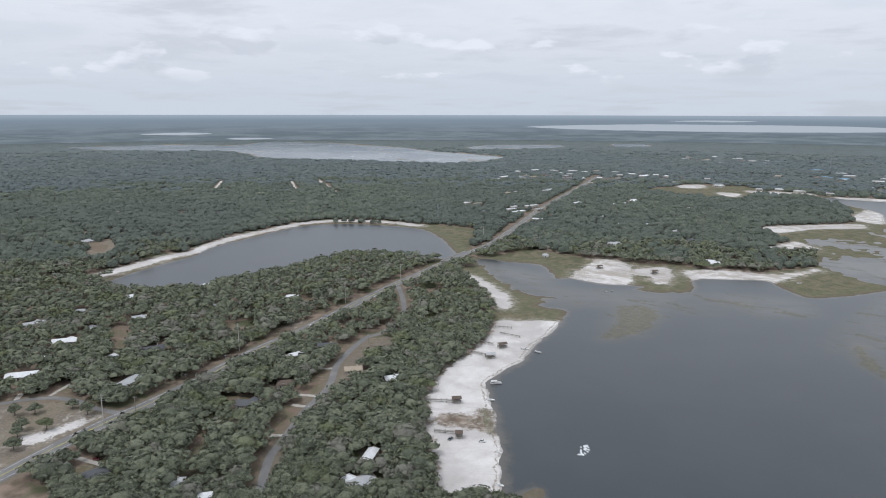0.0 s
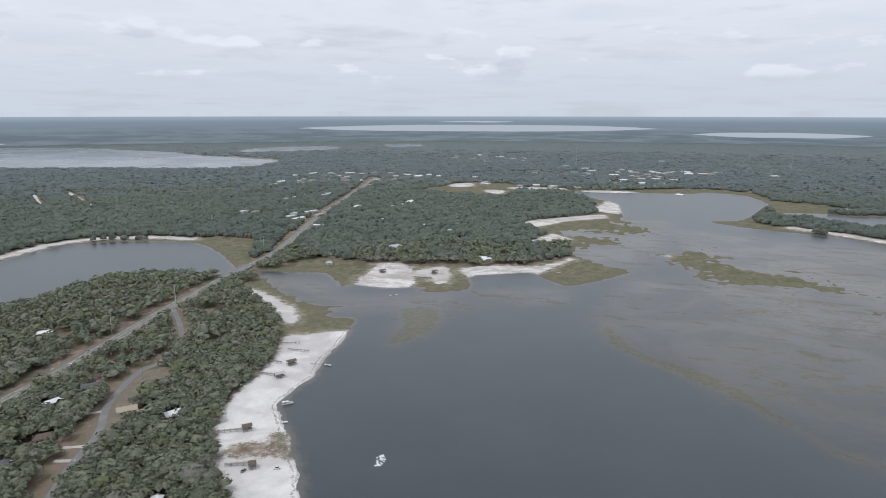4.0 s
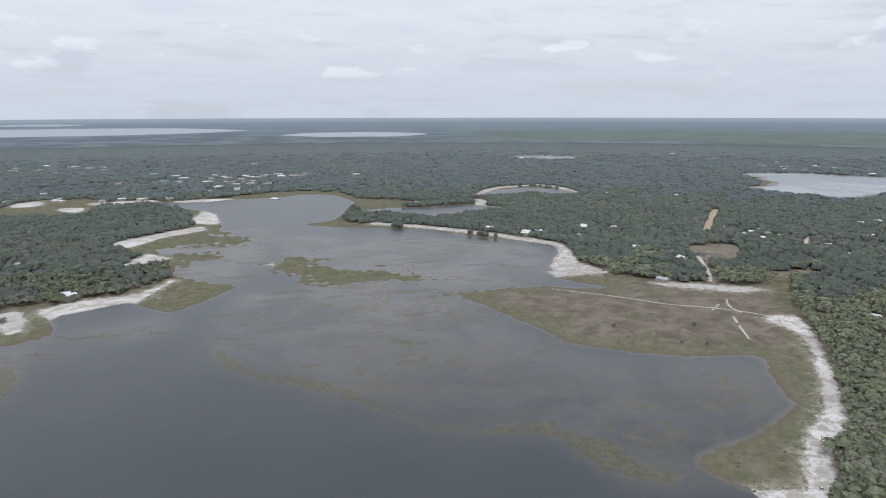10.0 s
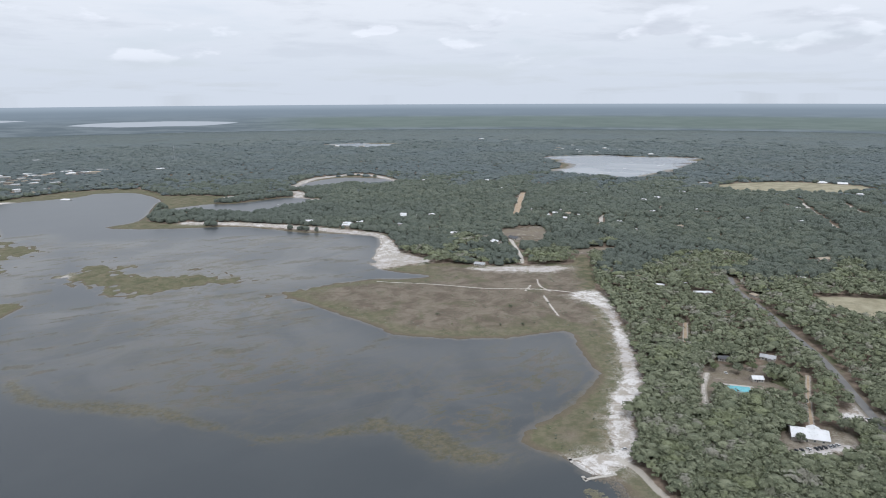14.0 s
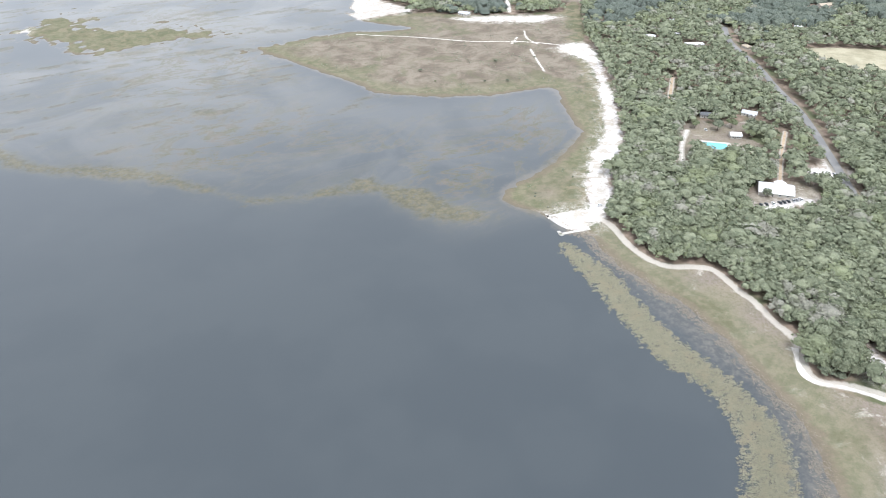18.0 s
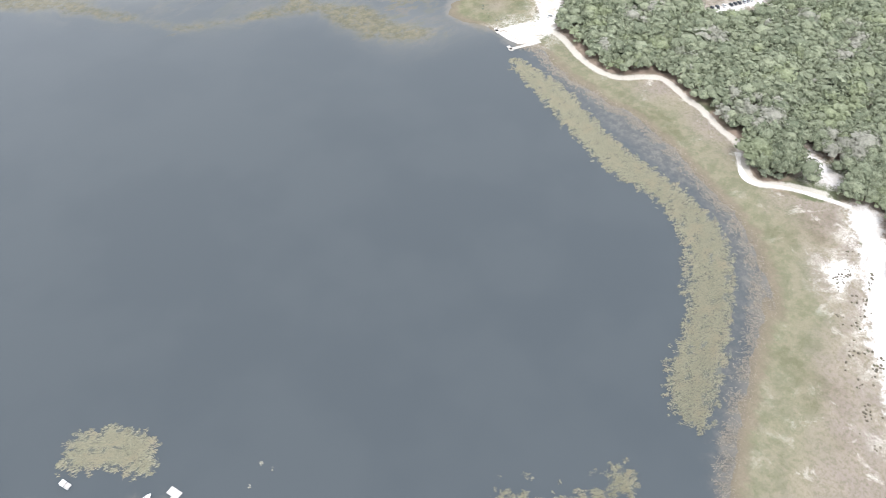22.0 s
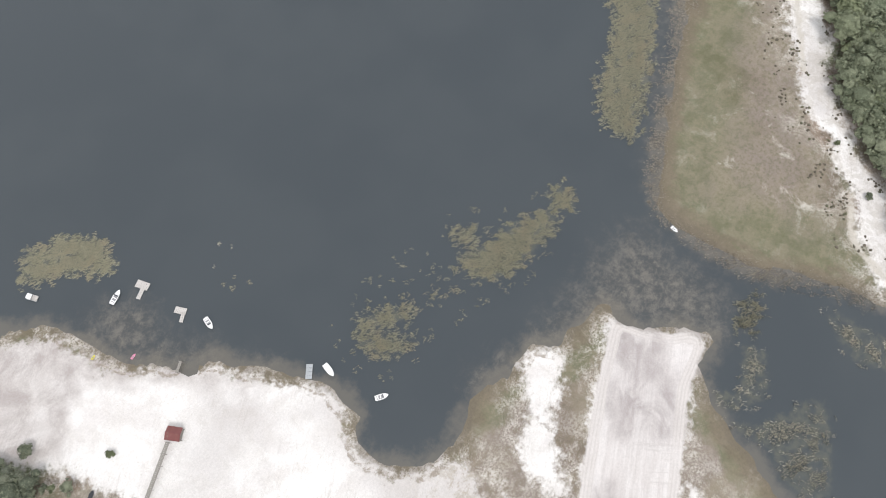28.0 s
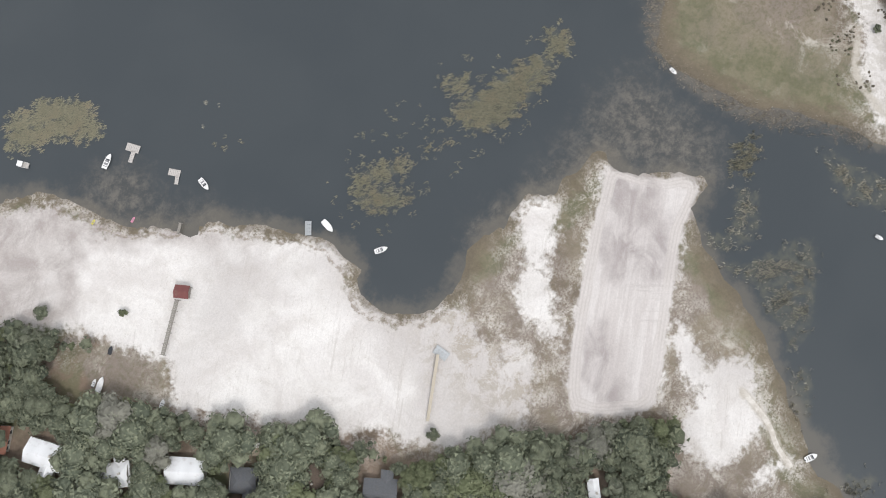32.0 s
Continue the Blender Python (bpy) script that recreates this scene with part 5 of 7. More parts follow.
# Buildings: x, y, length, turn, width, roof
HOUSES = [
    (-322.2, 246.0, 29.4, 110, 9, "grey"),
    (-217.2, 160.2, 14.6, 80, 10, "slate"),
    (-173.4, 178.8, 10.5, 40, 9, "white"),
    (-148.2, 180.6, 7.3, 42, 7, "white"),
    (-220.0, 268.7, 14.5, 30, 9, "slate"),
    (-223.6, 307.8, 12.1, 44, 9, "brown"),
    (-260.8, 354.0, 14.3, 73, 7, "white"),
    (-254.3, 384.3, 15.2, 39, 10, "slate"),
    (-200.5, 356.2, 13.0, 44, 9, "tan"),
    (-184.6, 355.8, 10.7, 46, 9, "tan"),
    (-164.9, 358.2, 11.1, 57, 9, "white"),
    (-450.5, 266.9, 18.7, 52, 10, "white"),
    (-421.4, 236.6, 9.5, 57, 8, "white"),
    (-399.8, 209.0, 21.6, 51, 10, "white"),
    (-369.7, 297.7, 17.7, 66, 10, "slate"),
    (-381.7, 269.1, 7.7, 90, 7, "white"),
    (-458.9, 342.4, 12.4, 60, 9, "grey"),
    (-536.5, 380.3, 9.0, 82, 9, "white"),
    (-524.3, 277.8, 18.5, 74, 7, "grey"),
    (-884.3, 527.8, 19.9, 101, 12, "grey"),
    (-392.7, 478.7, 13.7, 43, 8, "white"),
    (-511.6, 460.4, 10.1, 84, 9, "white"),
    (-90.2, 235.6, 14.6, 74, 10, "grey"),
    (-105.3, 261.1, 13.5, 110, 6, "white"),
    (-97.4, 234.2, 7.2, -0, 6, "white"),
    (36.5, 35.1, 13.1, -57, 8.5, "white"),
    (46.0, 16.6, 9.4, -56, 8, "slate"),
    (20.6, 54.4, 9.6, -45, 8, "white"),
    (11.4, 79.2, 13.0, -71, 8, "white"),
    (60.1, -1.7, 7.4, -119, 9, "brown"),
    (116.0, -84.2, 5.7, -138, 3.2, "white"),
    (6.0, 95.7, 8.9, -152, 5, "rust"),
    (70.7, -24.8, 10.9, -57, 9, "slate"),
    (588.5, 200.7, 24.3, -52, 17, "white"),
    (701.7, 297.5, 12.8, -64, 8, "grey"),
    (649.7, 276.8, 9.0, -40, 8, "white"),
    (666.4, 319.4, 10.4, -48, 7, "slate"),
    (819.1, 511.4, 12.8, -57, 5, "white"),
    (834.5, 458.8, 21.6, -39, 5, "white"),
    (669.2, 318.4, 3.7, -54, 6, "slate"),
    (1126.7, 461.9, 20.1, -23, 10, "tan"),
    (1400.6, 641.2, 10.2, -67, 10, "white"),
    (996.6, 423.4, 9.8, -49, 8, "white"),
    (1304.7, 1482.5, 16.0, -33, 14, "white"),
    (811.3, 834.0, 20.0, -95, 12, "white"),
    (856.6, 839.7, 18.8, -81, 12, "slate"),
    (1055.9, 974.6, 13.1, -63, 9, "white"),
    (1085.2, 932.4, 9.9, -73, 8, "white"),
    (1111.6, 934.5, 14.7, -33, 8, "white"),
    (1060.4, 925.8, 9.8, -72, 8, "white"),
    (1084.8, 979.8, 10.5, -73, 8, "white"),
    (1371.3, 988.1, 19.7, -92, 9, "white"),
    (1425.8, 994.0, 19.1, -101, 8, "white"),
    (1548.3, 1019.9, 19.7, -63, 9, "grey"),
    (2003.2, 910.0, 25.6, -33, 15, "white"),
    (2021.3, 863.8, 25.4, -60, 16, "white"),
    (1853.6, 742.8, 16.8, -66, 9, "white"),
    (1742.9, 1093.4, 22.8, -33, 9, "grey"),
    (698.6, 728.8, 15.5, -58, 9, "grey"),
    (1264.0, 879.9, 11.6, -70, 8, "white"),
    (823.6, 1149.2, 15.6, -59, 9, "white"),
    (797.6, 929.6, 15.5, -52, 9, "white"),
    (685.8, 1125.2, 17.8, -52, 10, "white"),
    (812.1, 1134.6, 15.2, -14, 9, "white"),
    (838.0, 1115.1, 12.9, -14, 9, "white"),
    (675.2, 1109.0, 15.6, -36, 9, "white"),
    (635.6, 1188.4, 16.8, -37, 10, "white"),
    (1149.7, 1590.2, 18.2, -14, 12, "white"),
    (280.4, 1801.8, 27.7, -41, 12, "white"),
    (-340.3, 1469.1, 18.4, 34, 12, "white"),
    (-316.9, 1514.4, 14.1, -14, 10, "white"),
    (-348.8, 1420.2, 14.1, 13, 10, "grey"),
    (-207.2, 960.6, 16.1, 20, 10, "grey"),
    (-49.7, 903.4, 12.3, 31, 9, "white"),
    (-204.9, 957.7, 33.6, 75, 12, "grey"),
    (-56.6, 912.9, 11.0, -5, 8, "white"),
    (-344.9, 1476.4, 43.2, 77, 12, "white"),
    (-312.7, 1207.3, 17.2, 58, 10, "grey"),
    (-257.1, 826.8, 7.9, 34, 9, "grey"),
]
TOWN = [
    (-471.3, 1164.0, 43.9, 78, 14, "white"),
    (-504.1, 1194.1, 37.1, 75, 12, "white"),
    (-488.2, 1255.3, 46.9, 67, 12, "white"),
    (-456.8, 1225.9, 33.7, 80, 10, "grey"),
    (-430.4, 1359.0, 37.7, 82, 14, "white"),
    (-627.8, 1226.1, 35.6, 85, 14, "white"),
    (-599.7, 1222.9, 32.9, 90, 12, "tan"),
    (-849.8, 1809.4, 59.8, 72, 22, "white"),
    (-905.4, 2002.0, 63.3, 54, 25, "white"),
    (-874.2, 2077.2, 56.4, 58, 22, "white"),
    (-813.0, 2091.7, 65.3, 54, 25, "grey"),
    (-761.6, 2126.6, 57.0, 57, 25, "white"),
    (-707.1, 2110.7, 42.6, 65, 22, "white"),
    (-829.2, 1727.0, 38.8, 60, 20, "grey"),
    (-689.7, 2175.7, 42.4, 66, 20, "tan"),
    (-551.2, 2104.6, 69.1, 69, 25, "white"),
    (-504.3, 2089.4, 58.1, 75, 22, "white"),
    (-626.3, 2165.7, 37.1, 70, 20, "grey"),
    (-248.4, 1904.5, 60.2, 62, 20, "white"),
    (-591.7, 2936.5, 110.9, 73, 40, "grey"),
    (-510.4, 2929.6, 80.1, 59, 40, "tan"),
    (-421.6, 3074.2, 73.4, 63, 40, "white"),
    (-333.0, 2971.5, 79.9, 58, 35, "grey"),
    (-50.1, 1871.7, 36.9, 53, 20, "white"),
    (-73.5, 2622.8, 88.3, 49, 60, "blue"),
    (-23.9, 2348.0, 84.9, 60, 45, "blue"),
    (25.9, 2306.9, 66.6, 49, 40, "blue"),
    (3.7, 2518.2, 56.7, 55, 40, "white"),
    (109.2, 2287.4, 46.2, 10, 22, "white"),
    (141.1, 2108.0, 44.5, 33, 20, "white"),
    (175.8, 2393.6, 49.3, 11, 25, "grey"),
    (237.1, 2456.1, 61.1, 33, 25, "white"),
    (288.9, 2408.9, 42.3, 17, 25, "tan"),
    (348.7, 2462.6, 53.1, 11, 28, "white"),
    (398.5, 2403.7, 43.5, 16, 28, "white"),
    (451.7, 2460.3, 54.5, 11, 30, "grey"),
    (237.2, 2179.8, 37.3, 14, 18, "white"),
    (288.6, 2148.7, 37.3, 14, 18, "grey"),
    (192.2, 2038.0, 26.9, 21, 16, "white"),
    (613.9, 2372.1, 37.1, 23, 25, "white"),
    (17.0, 1868.1, 26.7, 14, 18, "white"),
    (-99.9, 1897.4, 28.7, 12, 18, "white"),
    (-142.7, 1870.5, 21.3, 20, 16, "grey"),
    (-256.5, 1943.2, 31.5, 39, 18, "white"),
    (-318.1, 2089.8, 22.8, 25, 18, "white"),
    (-504.4, 2072.4, 36.0, 34, 25, "white"),
    (-573.3, 2055.5, 26.5, 15, 22, "grey"),
    (-482.6, 2131.2, 25.8, 20, 20, "white"),
    (-614.8, 3071.0, 79.1, 35, 40, "tan"),
    (-530.6, 3194.6, 78.5, 10, 40, "white"),
    (-404.7, 3096.2, 67.0, 14, 40, "grey"),
    (298.4, 2983.2, 86.6, 8, 40, "grey"),
    (1531.3, 2923.8, 100.0, 8, 40, "white"),
    (1642.5, 2895.3, 117.0, -33, 35, "tan"),
    (2399.9, 2942.9, 102.0, -62, 45, "white"),
    (2448.2, 2796.0, 110.8, -58, 40, "tan"),
    (2428.7, 2084.2, 37.6, -33, 30, "white"),
    (2436.7, 2002.7, 49.1, -33, 30, "grey"),
    (2344.7, 1755.8, 33.7, -33, 40, "white"),
    (2292.9, 2096.9, 49.2, -33, 30, "white"),
    (250.2, 2394.7, 41.1, 17, 25, "white"),
    (305.1, 2447.0, 48.7, -13, 28, "grey"),
    (351.0, 2377.2, 40.0, -9, 26, "white"),
    (422.3, 2391.0, 50.0, -13, 28, "tan"),
    (143.9, 2126.8, 26.1, -6, 20, "white"),
    (195.1, 2167.2, 34.5, -11, 22, "grey"),
]
BOATS = [
    (86.7, 156.3, 3.8, -67, 2.2, "pontoon"),
    (106.4, 131.3, 6.1, 15, 2.3, "runabout"),
    (121.0, 95.8, 5.4, -105, 2.2, "runabout"),
    (135.6, 48.2, 5.7, -103, 2.3, "covered"),
    (140.1, 26.7, 5.1, -35, 2.1, "runabout"),
    (94.7, 109.2, 2.4, 8, 1.0, "pink"),
    (85.3, 120.6, 2.0, 7, 0.9, "yellow"),
    (261.4, -23.1, 3.2, -99, 1.5, "skiff"),
    (251.9, -120.4, 3.0, -84, 1.4, "skiff"),
    (169.9, -141.6, 4.8, -30, 2.2, "runabout"),
    (41.1, 79.6, 5.7, 21, 2.3, "covered"),
    (40.2, 81.9, 2.8, 18, 1.3, "skiff"),
    (48.9, 57.1, 3.3, 21, 1.7, "skiff"),
    (52.6, 84.5, 3.1, 24, 1.6, "dark"),
    (-113.8, 477.0, 7.4, 12, 2.4, "runabout"),
    (-101.7, 477.6, 6.6, -5, 2.0, "skiff"),
    (-99.0, 399.9, 9.8, 40, 2.4, "pontoon"),
    (-87.4, 371.5, 6.0, 24, 2.2, "skiff"),
    (-28.7, 278.2, 4.1, 1, 1.8, "skiff"),
    (-46.3, 309.2, 3.6, -14, 1.6, "skiff"),
    (55.4, 857.2, 6.7, 34, 2.2, "skiff"),
    (-117.3, 704.2, 2.8, -14, 2.2, "skiff"),
    (664.9, 1427.4, 12.9, -57, 2.5, "pontoon"),
    (-122.9, 698.7, 3.2, 34, 2.2, "skiff"),
    (-11.9, 355.1, 19.7, 89, 1.4, "skiff"),
]
DOCKS = [
    (116.1, 126.8, 5.3, -71, 3.0, "float"),
    (113.3, 125.0, 4.8, -159, 1.6, "float"),
    (117.9, 107.9, 4.6, -65, 2.6, "float"),
    (116.4, 105.5, 3.9, -150, 1.4, "float"),
    (130.7, 53.7, 5.5, -143, 2.4, "metal"),
    (72.1, 71.8, 20.6, -156, 1.5, "plank"),
    (110.8, -18.4, 23.9, -153, 1.1, "newplank"),
    (122.5, -13.7, 5.6, -90, 3.4, "metal"),
    (-148.5, 469.9, 16.2, 175, 1.6, "plank"),
    (-137.8, 442.9, 18.2, 178, 1.6, "plank"),
    (-115.4, 347.4, 18.9, -152, 1.6, "plank"),
    (-84.3, 311.8, 17.9, -156, 1.6, "plank"),
    (-140.4, 500.7, 20.0, -180, 1.2, "plank"),
    (439.0, 272.4, 24.0, -19, 2.2, "white"),
    (429.7, 250.2, 23.7, -19, 2.2, "white"),
    (428.6, 275.6, 6.3, -111, 2.2, "white"),
    (420.2, 254.5, 6.0, -107, 2.2, "white"),
    (102.4, 92.5, 4.4, 25, 1.0, "plank"),
    (-158.5, 513.8, 22.8, 21, 1.0, "plank"),
]
HUTS = [
    (-131.1, 468.7, 8.9, 52, 4.5, "brown"),
    (-127.5, 441.7, 9.3, 50, 4.5, "white"),
    (-104.4, 353.3, 6.0, 43, 4.5, "brown"),
    (85.1, 75.7, 4.8, -60, 4.2, "red"),
    (-168.5, 798.8, 12.1, 49, 6, "brown"),
    (-101.2, 810.0, 12.6, 48, 6, "brown"),
    (29.8, 1068.7, 13.5, 4, 6, "brown"),
    (-130.6, 356.1, 4.8, 58, 7, "brown"),
    (-75.8, 310.9, 4.2, 34, 4.5, "brown"),
]
POLES = [
    (-311.3, 338.9, 24),
    (-275.8, 199.8, 20),
    (-334.0, 498.0, 22),
    (-338.9, 601.4, 22),
    (-388.0, 880.8, 24),
    (-348.8, 779.7, 14),
    (-273.1, 220.4, 12),
    (-305.2, 395.9, 12),
    (-279.3, 264.3, 12),
    (-231.5, 412.1, 9),
    (-214.0, 295.7, 9),
    (-286.5, 305.3, 12),
]
CARS = [
    (-61.6, 314.9, "white"),
    (-78.9, 306.0, "grey"),
    (-308.3, 420.6, "white"),
    (-235.6, 171.9, "red"),
    (-599.4, 933.0, "white"),
    (-204.2, 424.4, "white"),
    (-360.5, 808.7, "white"),
    (-362.8, 842.3, "dark"),
    (-352.9, 757.8, "white"),
    (-396.2, 991.1, "white"),
    (-220.4, 281.7, "white"),
    (562.2, 194.7, "dark"),
    (566.1, 193.1, "dark"),
    (571.0, 190.8, "white"),
    (575.9, 188.5, "dark"),
    (579.2, 187.3, "dark"),
    (582.5, 186.0, "dark"),
    (586.1, 184.5, "silver"),
    (589.1, 183.5, "silver"),
    (592.5, 182.2, "white"),
    (561.3, 177.1, "dark"),
    (641.2, 300.3, "white"),
    (664.1, 270.3, "white"),
    (643.2, 231.1, "white"),
    (640.0, 198.0, "white"),
    (646.0, 192.0, "white"),
    (650.0, 188.5, "silver"),
    (654.0, 185.5, "white"),
    (-319.5, 451.7, "silver"),
    (-495.9, 1402.0, "white"),
    (-477.2, 1301.0, "dark"),
    (-535.0, 1576.4, "white"),
    (467.6, 263.5, "white"),
]



def glade(x, y, clear):
    """Keeps the ground about a building open, more so towards the lake."""
    back = Vector((HOME.x - x, HOME.y - y, 0))
    far = back.length
    back.normalize()
    shift = min(12.0, 0.5 + far * 0.008)
    GLADES.append((x + back.x * shift, y + back.y * shift, clear + shift * 0.4))


for x, y, length, turn, width, roof in HOUSES:
    glade(x, y, 4.6 + 0.44 * min(length, 22) if y < 130 and x < 130 else 3.0 + 0.45 * min(length, 24))
for x, y, length, turn, width, roof in TOWN:
    glade(x, y, 15)
GLADES += [(57, 22, 5.5), (618, 274, 12), (463, 60, 11), (457, 48, 9), (572, 186, 15), (-345, 745, 16), (-60, 280, 8)]


# More roofs of the town and of the lanes in the woods, by quarter: x, y, spread, count, longest
QUARTERS = [(-470, 1180, 75, 16, 24), (-560, 1500, 80, 10, 26), (-690, 1900, 130, 22, 34), (-480, 2050, 110, 10, 30), (260, 2380, 150, 26, 30), (160, 2080, 110, 12, 24), (-40, 2350, 130, 8, 40), (-420, 2900, 160, 10, 40), (1180, 900, 170, 16, 16), (1420, 760, 150, 10, 16), (1300, 1250, 160, 8, 16), (780, 1100, 110, 8, 15), (-520, 330, 110, 10, 15), (-640, 700, 90, 6, 15), (-1100, 1000, 300, 12, 18), (-330, 1350, 130, 8, 16), (-150, 1050, 130, 6, 15), (830, 480, 90, 6, 14), (2380, 2150, 190, 14, 30)]
EXTRA = []
luck = random.Random(21)
for qx, qy, spread, count, longest in QUARTERS:
    for _ in range(count):
        x, y = qx + luck.uniform(-1, 1) * spread, qy + luck.uniform(-1, 1) * spread
        at = np.array([x]), np.array([y])
        if lake_reach(*at)[0] > -25 or group_reach("R_", *at)[0] > -9 or any((x - e[0]) ** 2 + (y - e[1]) ** 2 < 480 for e in EXTRA + HOUSES + TOWN):
            continue
        length = luck.uniform(0.45, 0.85) * longest
        EXTRA.append((x, y, length, luck.uniform(0, 180), length * luck.uniform(0.45, 0.7), luck.choice(("white", "grey", "grey", "tan", "slate", "brown"))))
        glade(x, y, 2 + length * 0.45)


NEAR_KINDS = [lobed(11 + i, 6, 200, True, 1.1) for i in range(10)]
MID_KINDS = [lobed(41 + i, 4, 42, False, 1.95) for i in range(9)]
OUTER_KINDS = [lobed(61 + i, 2, 16, False, 2.6) for i in range(8)]
FAR_KINDS = [dome(51 + i) for i in range(8)]
BUSH_KINDS = [lobed(81 + i, 1, 14, False, 2.4) for i in range(6)]


SINGLE = []  # trees that stand as things: x, y, radius, height, turn, kind


def grove(name, box, step, low, high, kinds, seed, margin, radius, height, label, leaf=LEAF):
    x, y, r = scatter(*box, step, seed)
    # The stands run into one another without a line.
    far = np.hypot(x - HOME.x, y - HOME.y) * (1 + 0.09 * ripple_sum(x, y, 170, 77) + 0.05 * ripple_sum(x, y, 45, 78))
    keep = (far >= low) & (far < high) & (in_view(x, y) | (far < 330) | ((far < 640) & (x > 200) & (y > -60)))
    # Behind the lakeside houses the woods are never seen.
    keep &= (y > 140) | ((x + 12) * 0.853 + (y - 75) * 0.521 > -14)
    x, y = x[keep], y[keep]
    ok, far = wooded(x, y, margin)
    thin = (ripple_sum(x, y, 75, seed + 5) > -0.95) | (x > -150) | (y > 650)
    ok &= thin
    x, y = x[ok], y[ok]
    n = len(x)
    # Crowns differ much in size, and the canopy swells and sinks from stand to stand.
    size = radius * np.clip(np.random.RandomState(seed).lognormal(-0.03, 0.34, n), 0.5, 1.9)
    tall = height / 1.9 * (0.62 + 0.36 * size / radius) * (1 + 0.16 * ripple_sum(x, y, 34, 61) + 0.10 * ripple_sum(x, y, 90, 62))
    spots = np.stack([x, y, land_height(x, y, lake_reach(x, y)) - 0.2, size, tall, r.uniform(0, 6.28, n), np.clip(0.5 + 0.26 * ripple_sum(x, y, 60, 63) + r.normal(0, 0.21, n), 0, 1)], -1)
    if low == 1:
        # Round the lakeside houses the ground is kept clear.
        far_off = np.full(n, 99.0)
        for hx, hy, length, *_ in HOUSES:
            far_off = np.minimum(far_off, np.hypot(x - hx, y - hy) - length * 0.5)
        spots = spots[far_off > 4.0]
    if low == 0:
        # The trees among the houses on the near bank stand as things of their own.
        own = np.flatnonzero((x < 150) & (y < 130) & (y > -130))
        own = own[np.argsort(np.hypot(x[own] - 62, y[own] - 5))][:260]
        SINGLE.extend((*(float(v) for v in spots[i, [0, 1, 3, 4]]), math.degrees(spots[i, 5]), 4 if spots[i, 6] > 0.86 else int(spots[i, 6] * 100) % 4) for i in own)
        spots = np.delete(spots, own, 0)
    if n and low < 1000:
        # East of x = 330 the leaf copy is brightened to lift the shaded crowns.
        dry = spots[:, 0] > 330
        planted(name, spots[~dry], kinds, label, leaf)
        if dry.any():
            planted("east_woods", spots[dry], kinds, "oak woods on the east bank in a brightened leaf colour", BRIGHT_LEAF)
    elif n:
        planted(name, spots, kinds, label, leaf)
    return n


COUNTS = [
    grove("near_woods", (-330, 640, -300, 480), 4.9, 0, 350, NEAR_KINDS, 1, 3.3, 5.6, 9.5, "dense evergreen oak woods beside the white sand"),
    grove("undergrowth", (-480, 740, -300, 620), 4.3, 1, 590, BUSH_KINDS, 9, 2.0, 3.4, 6.8, "leafy undergrowth between the oaks"),
    grove("middle_woods", (-480, 740, -200, 620), 5.6, 350, 590, MID_KINDS, 2, 3.0, 5.9, 9.5, "dark green oak woods with small clearings"),
    grove("outer_woods", (-1000, 1150, 0, 1050), 6.4, 590, 1000, OUTER_KINDS, 6, 3.4, 5.6, 9.5, "dark green oak woods between the lakes"),
    grove("town_woods", (-2100, 2200, 0, 2100), 9.0, 1000, 1900, FAR_KINDS, 3, 4.5, 5.9, 9.5, "dark green woods round the town, cooled by painted haze", FAR_LEAF),
    grove("distant_woods", (-2900, 3000, 0, 2800), 16.0, 1900, 2700, FAR_KINDS, 4, 7.0, 9.4, 7.5, "hazy woods far behind the lakes", HAZE_LEAF),
    grove("remote_woods", (-3600, 3700, 0, 3700), 22.0, 2700, 3500, FAR_KINDS, 5, 12.0, 12.0, 8.0, "hazy woods towards the horizon", HAZE_LEAF),
]
print("trees", COUNTS)
FAR = np.hypot(FX - HOME.x, FY - HOME.y)
DENSE = (FAR > 2550) & (FIELDS["lake"] < -14) & in_view(FX, FY) & (FIELDS["dry"] < -8)
tagged(sheet("far_woods", DENSE, np.where(DENSE, 4.5 + 1.5 * ripple_sum(FX, FY, 190, 8), -0.5), HAZE_LEAF), "unbroken hazy woods towards the horizon", "woods", kind="stuff")


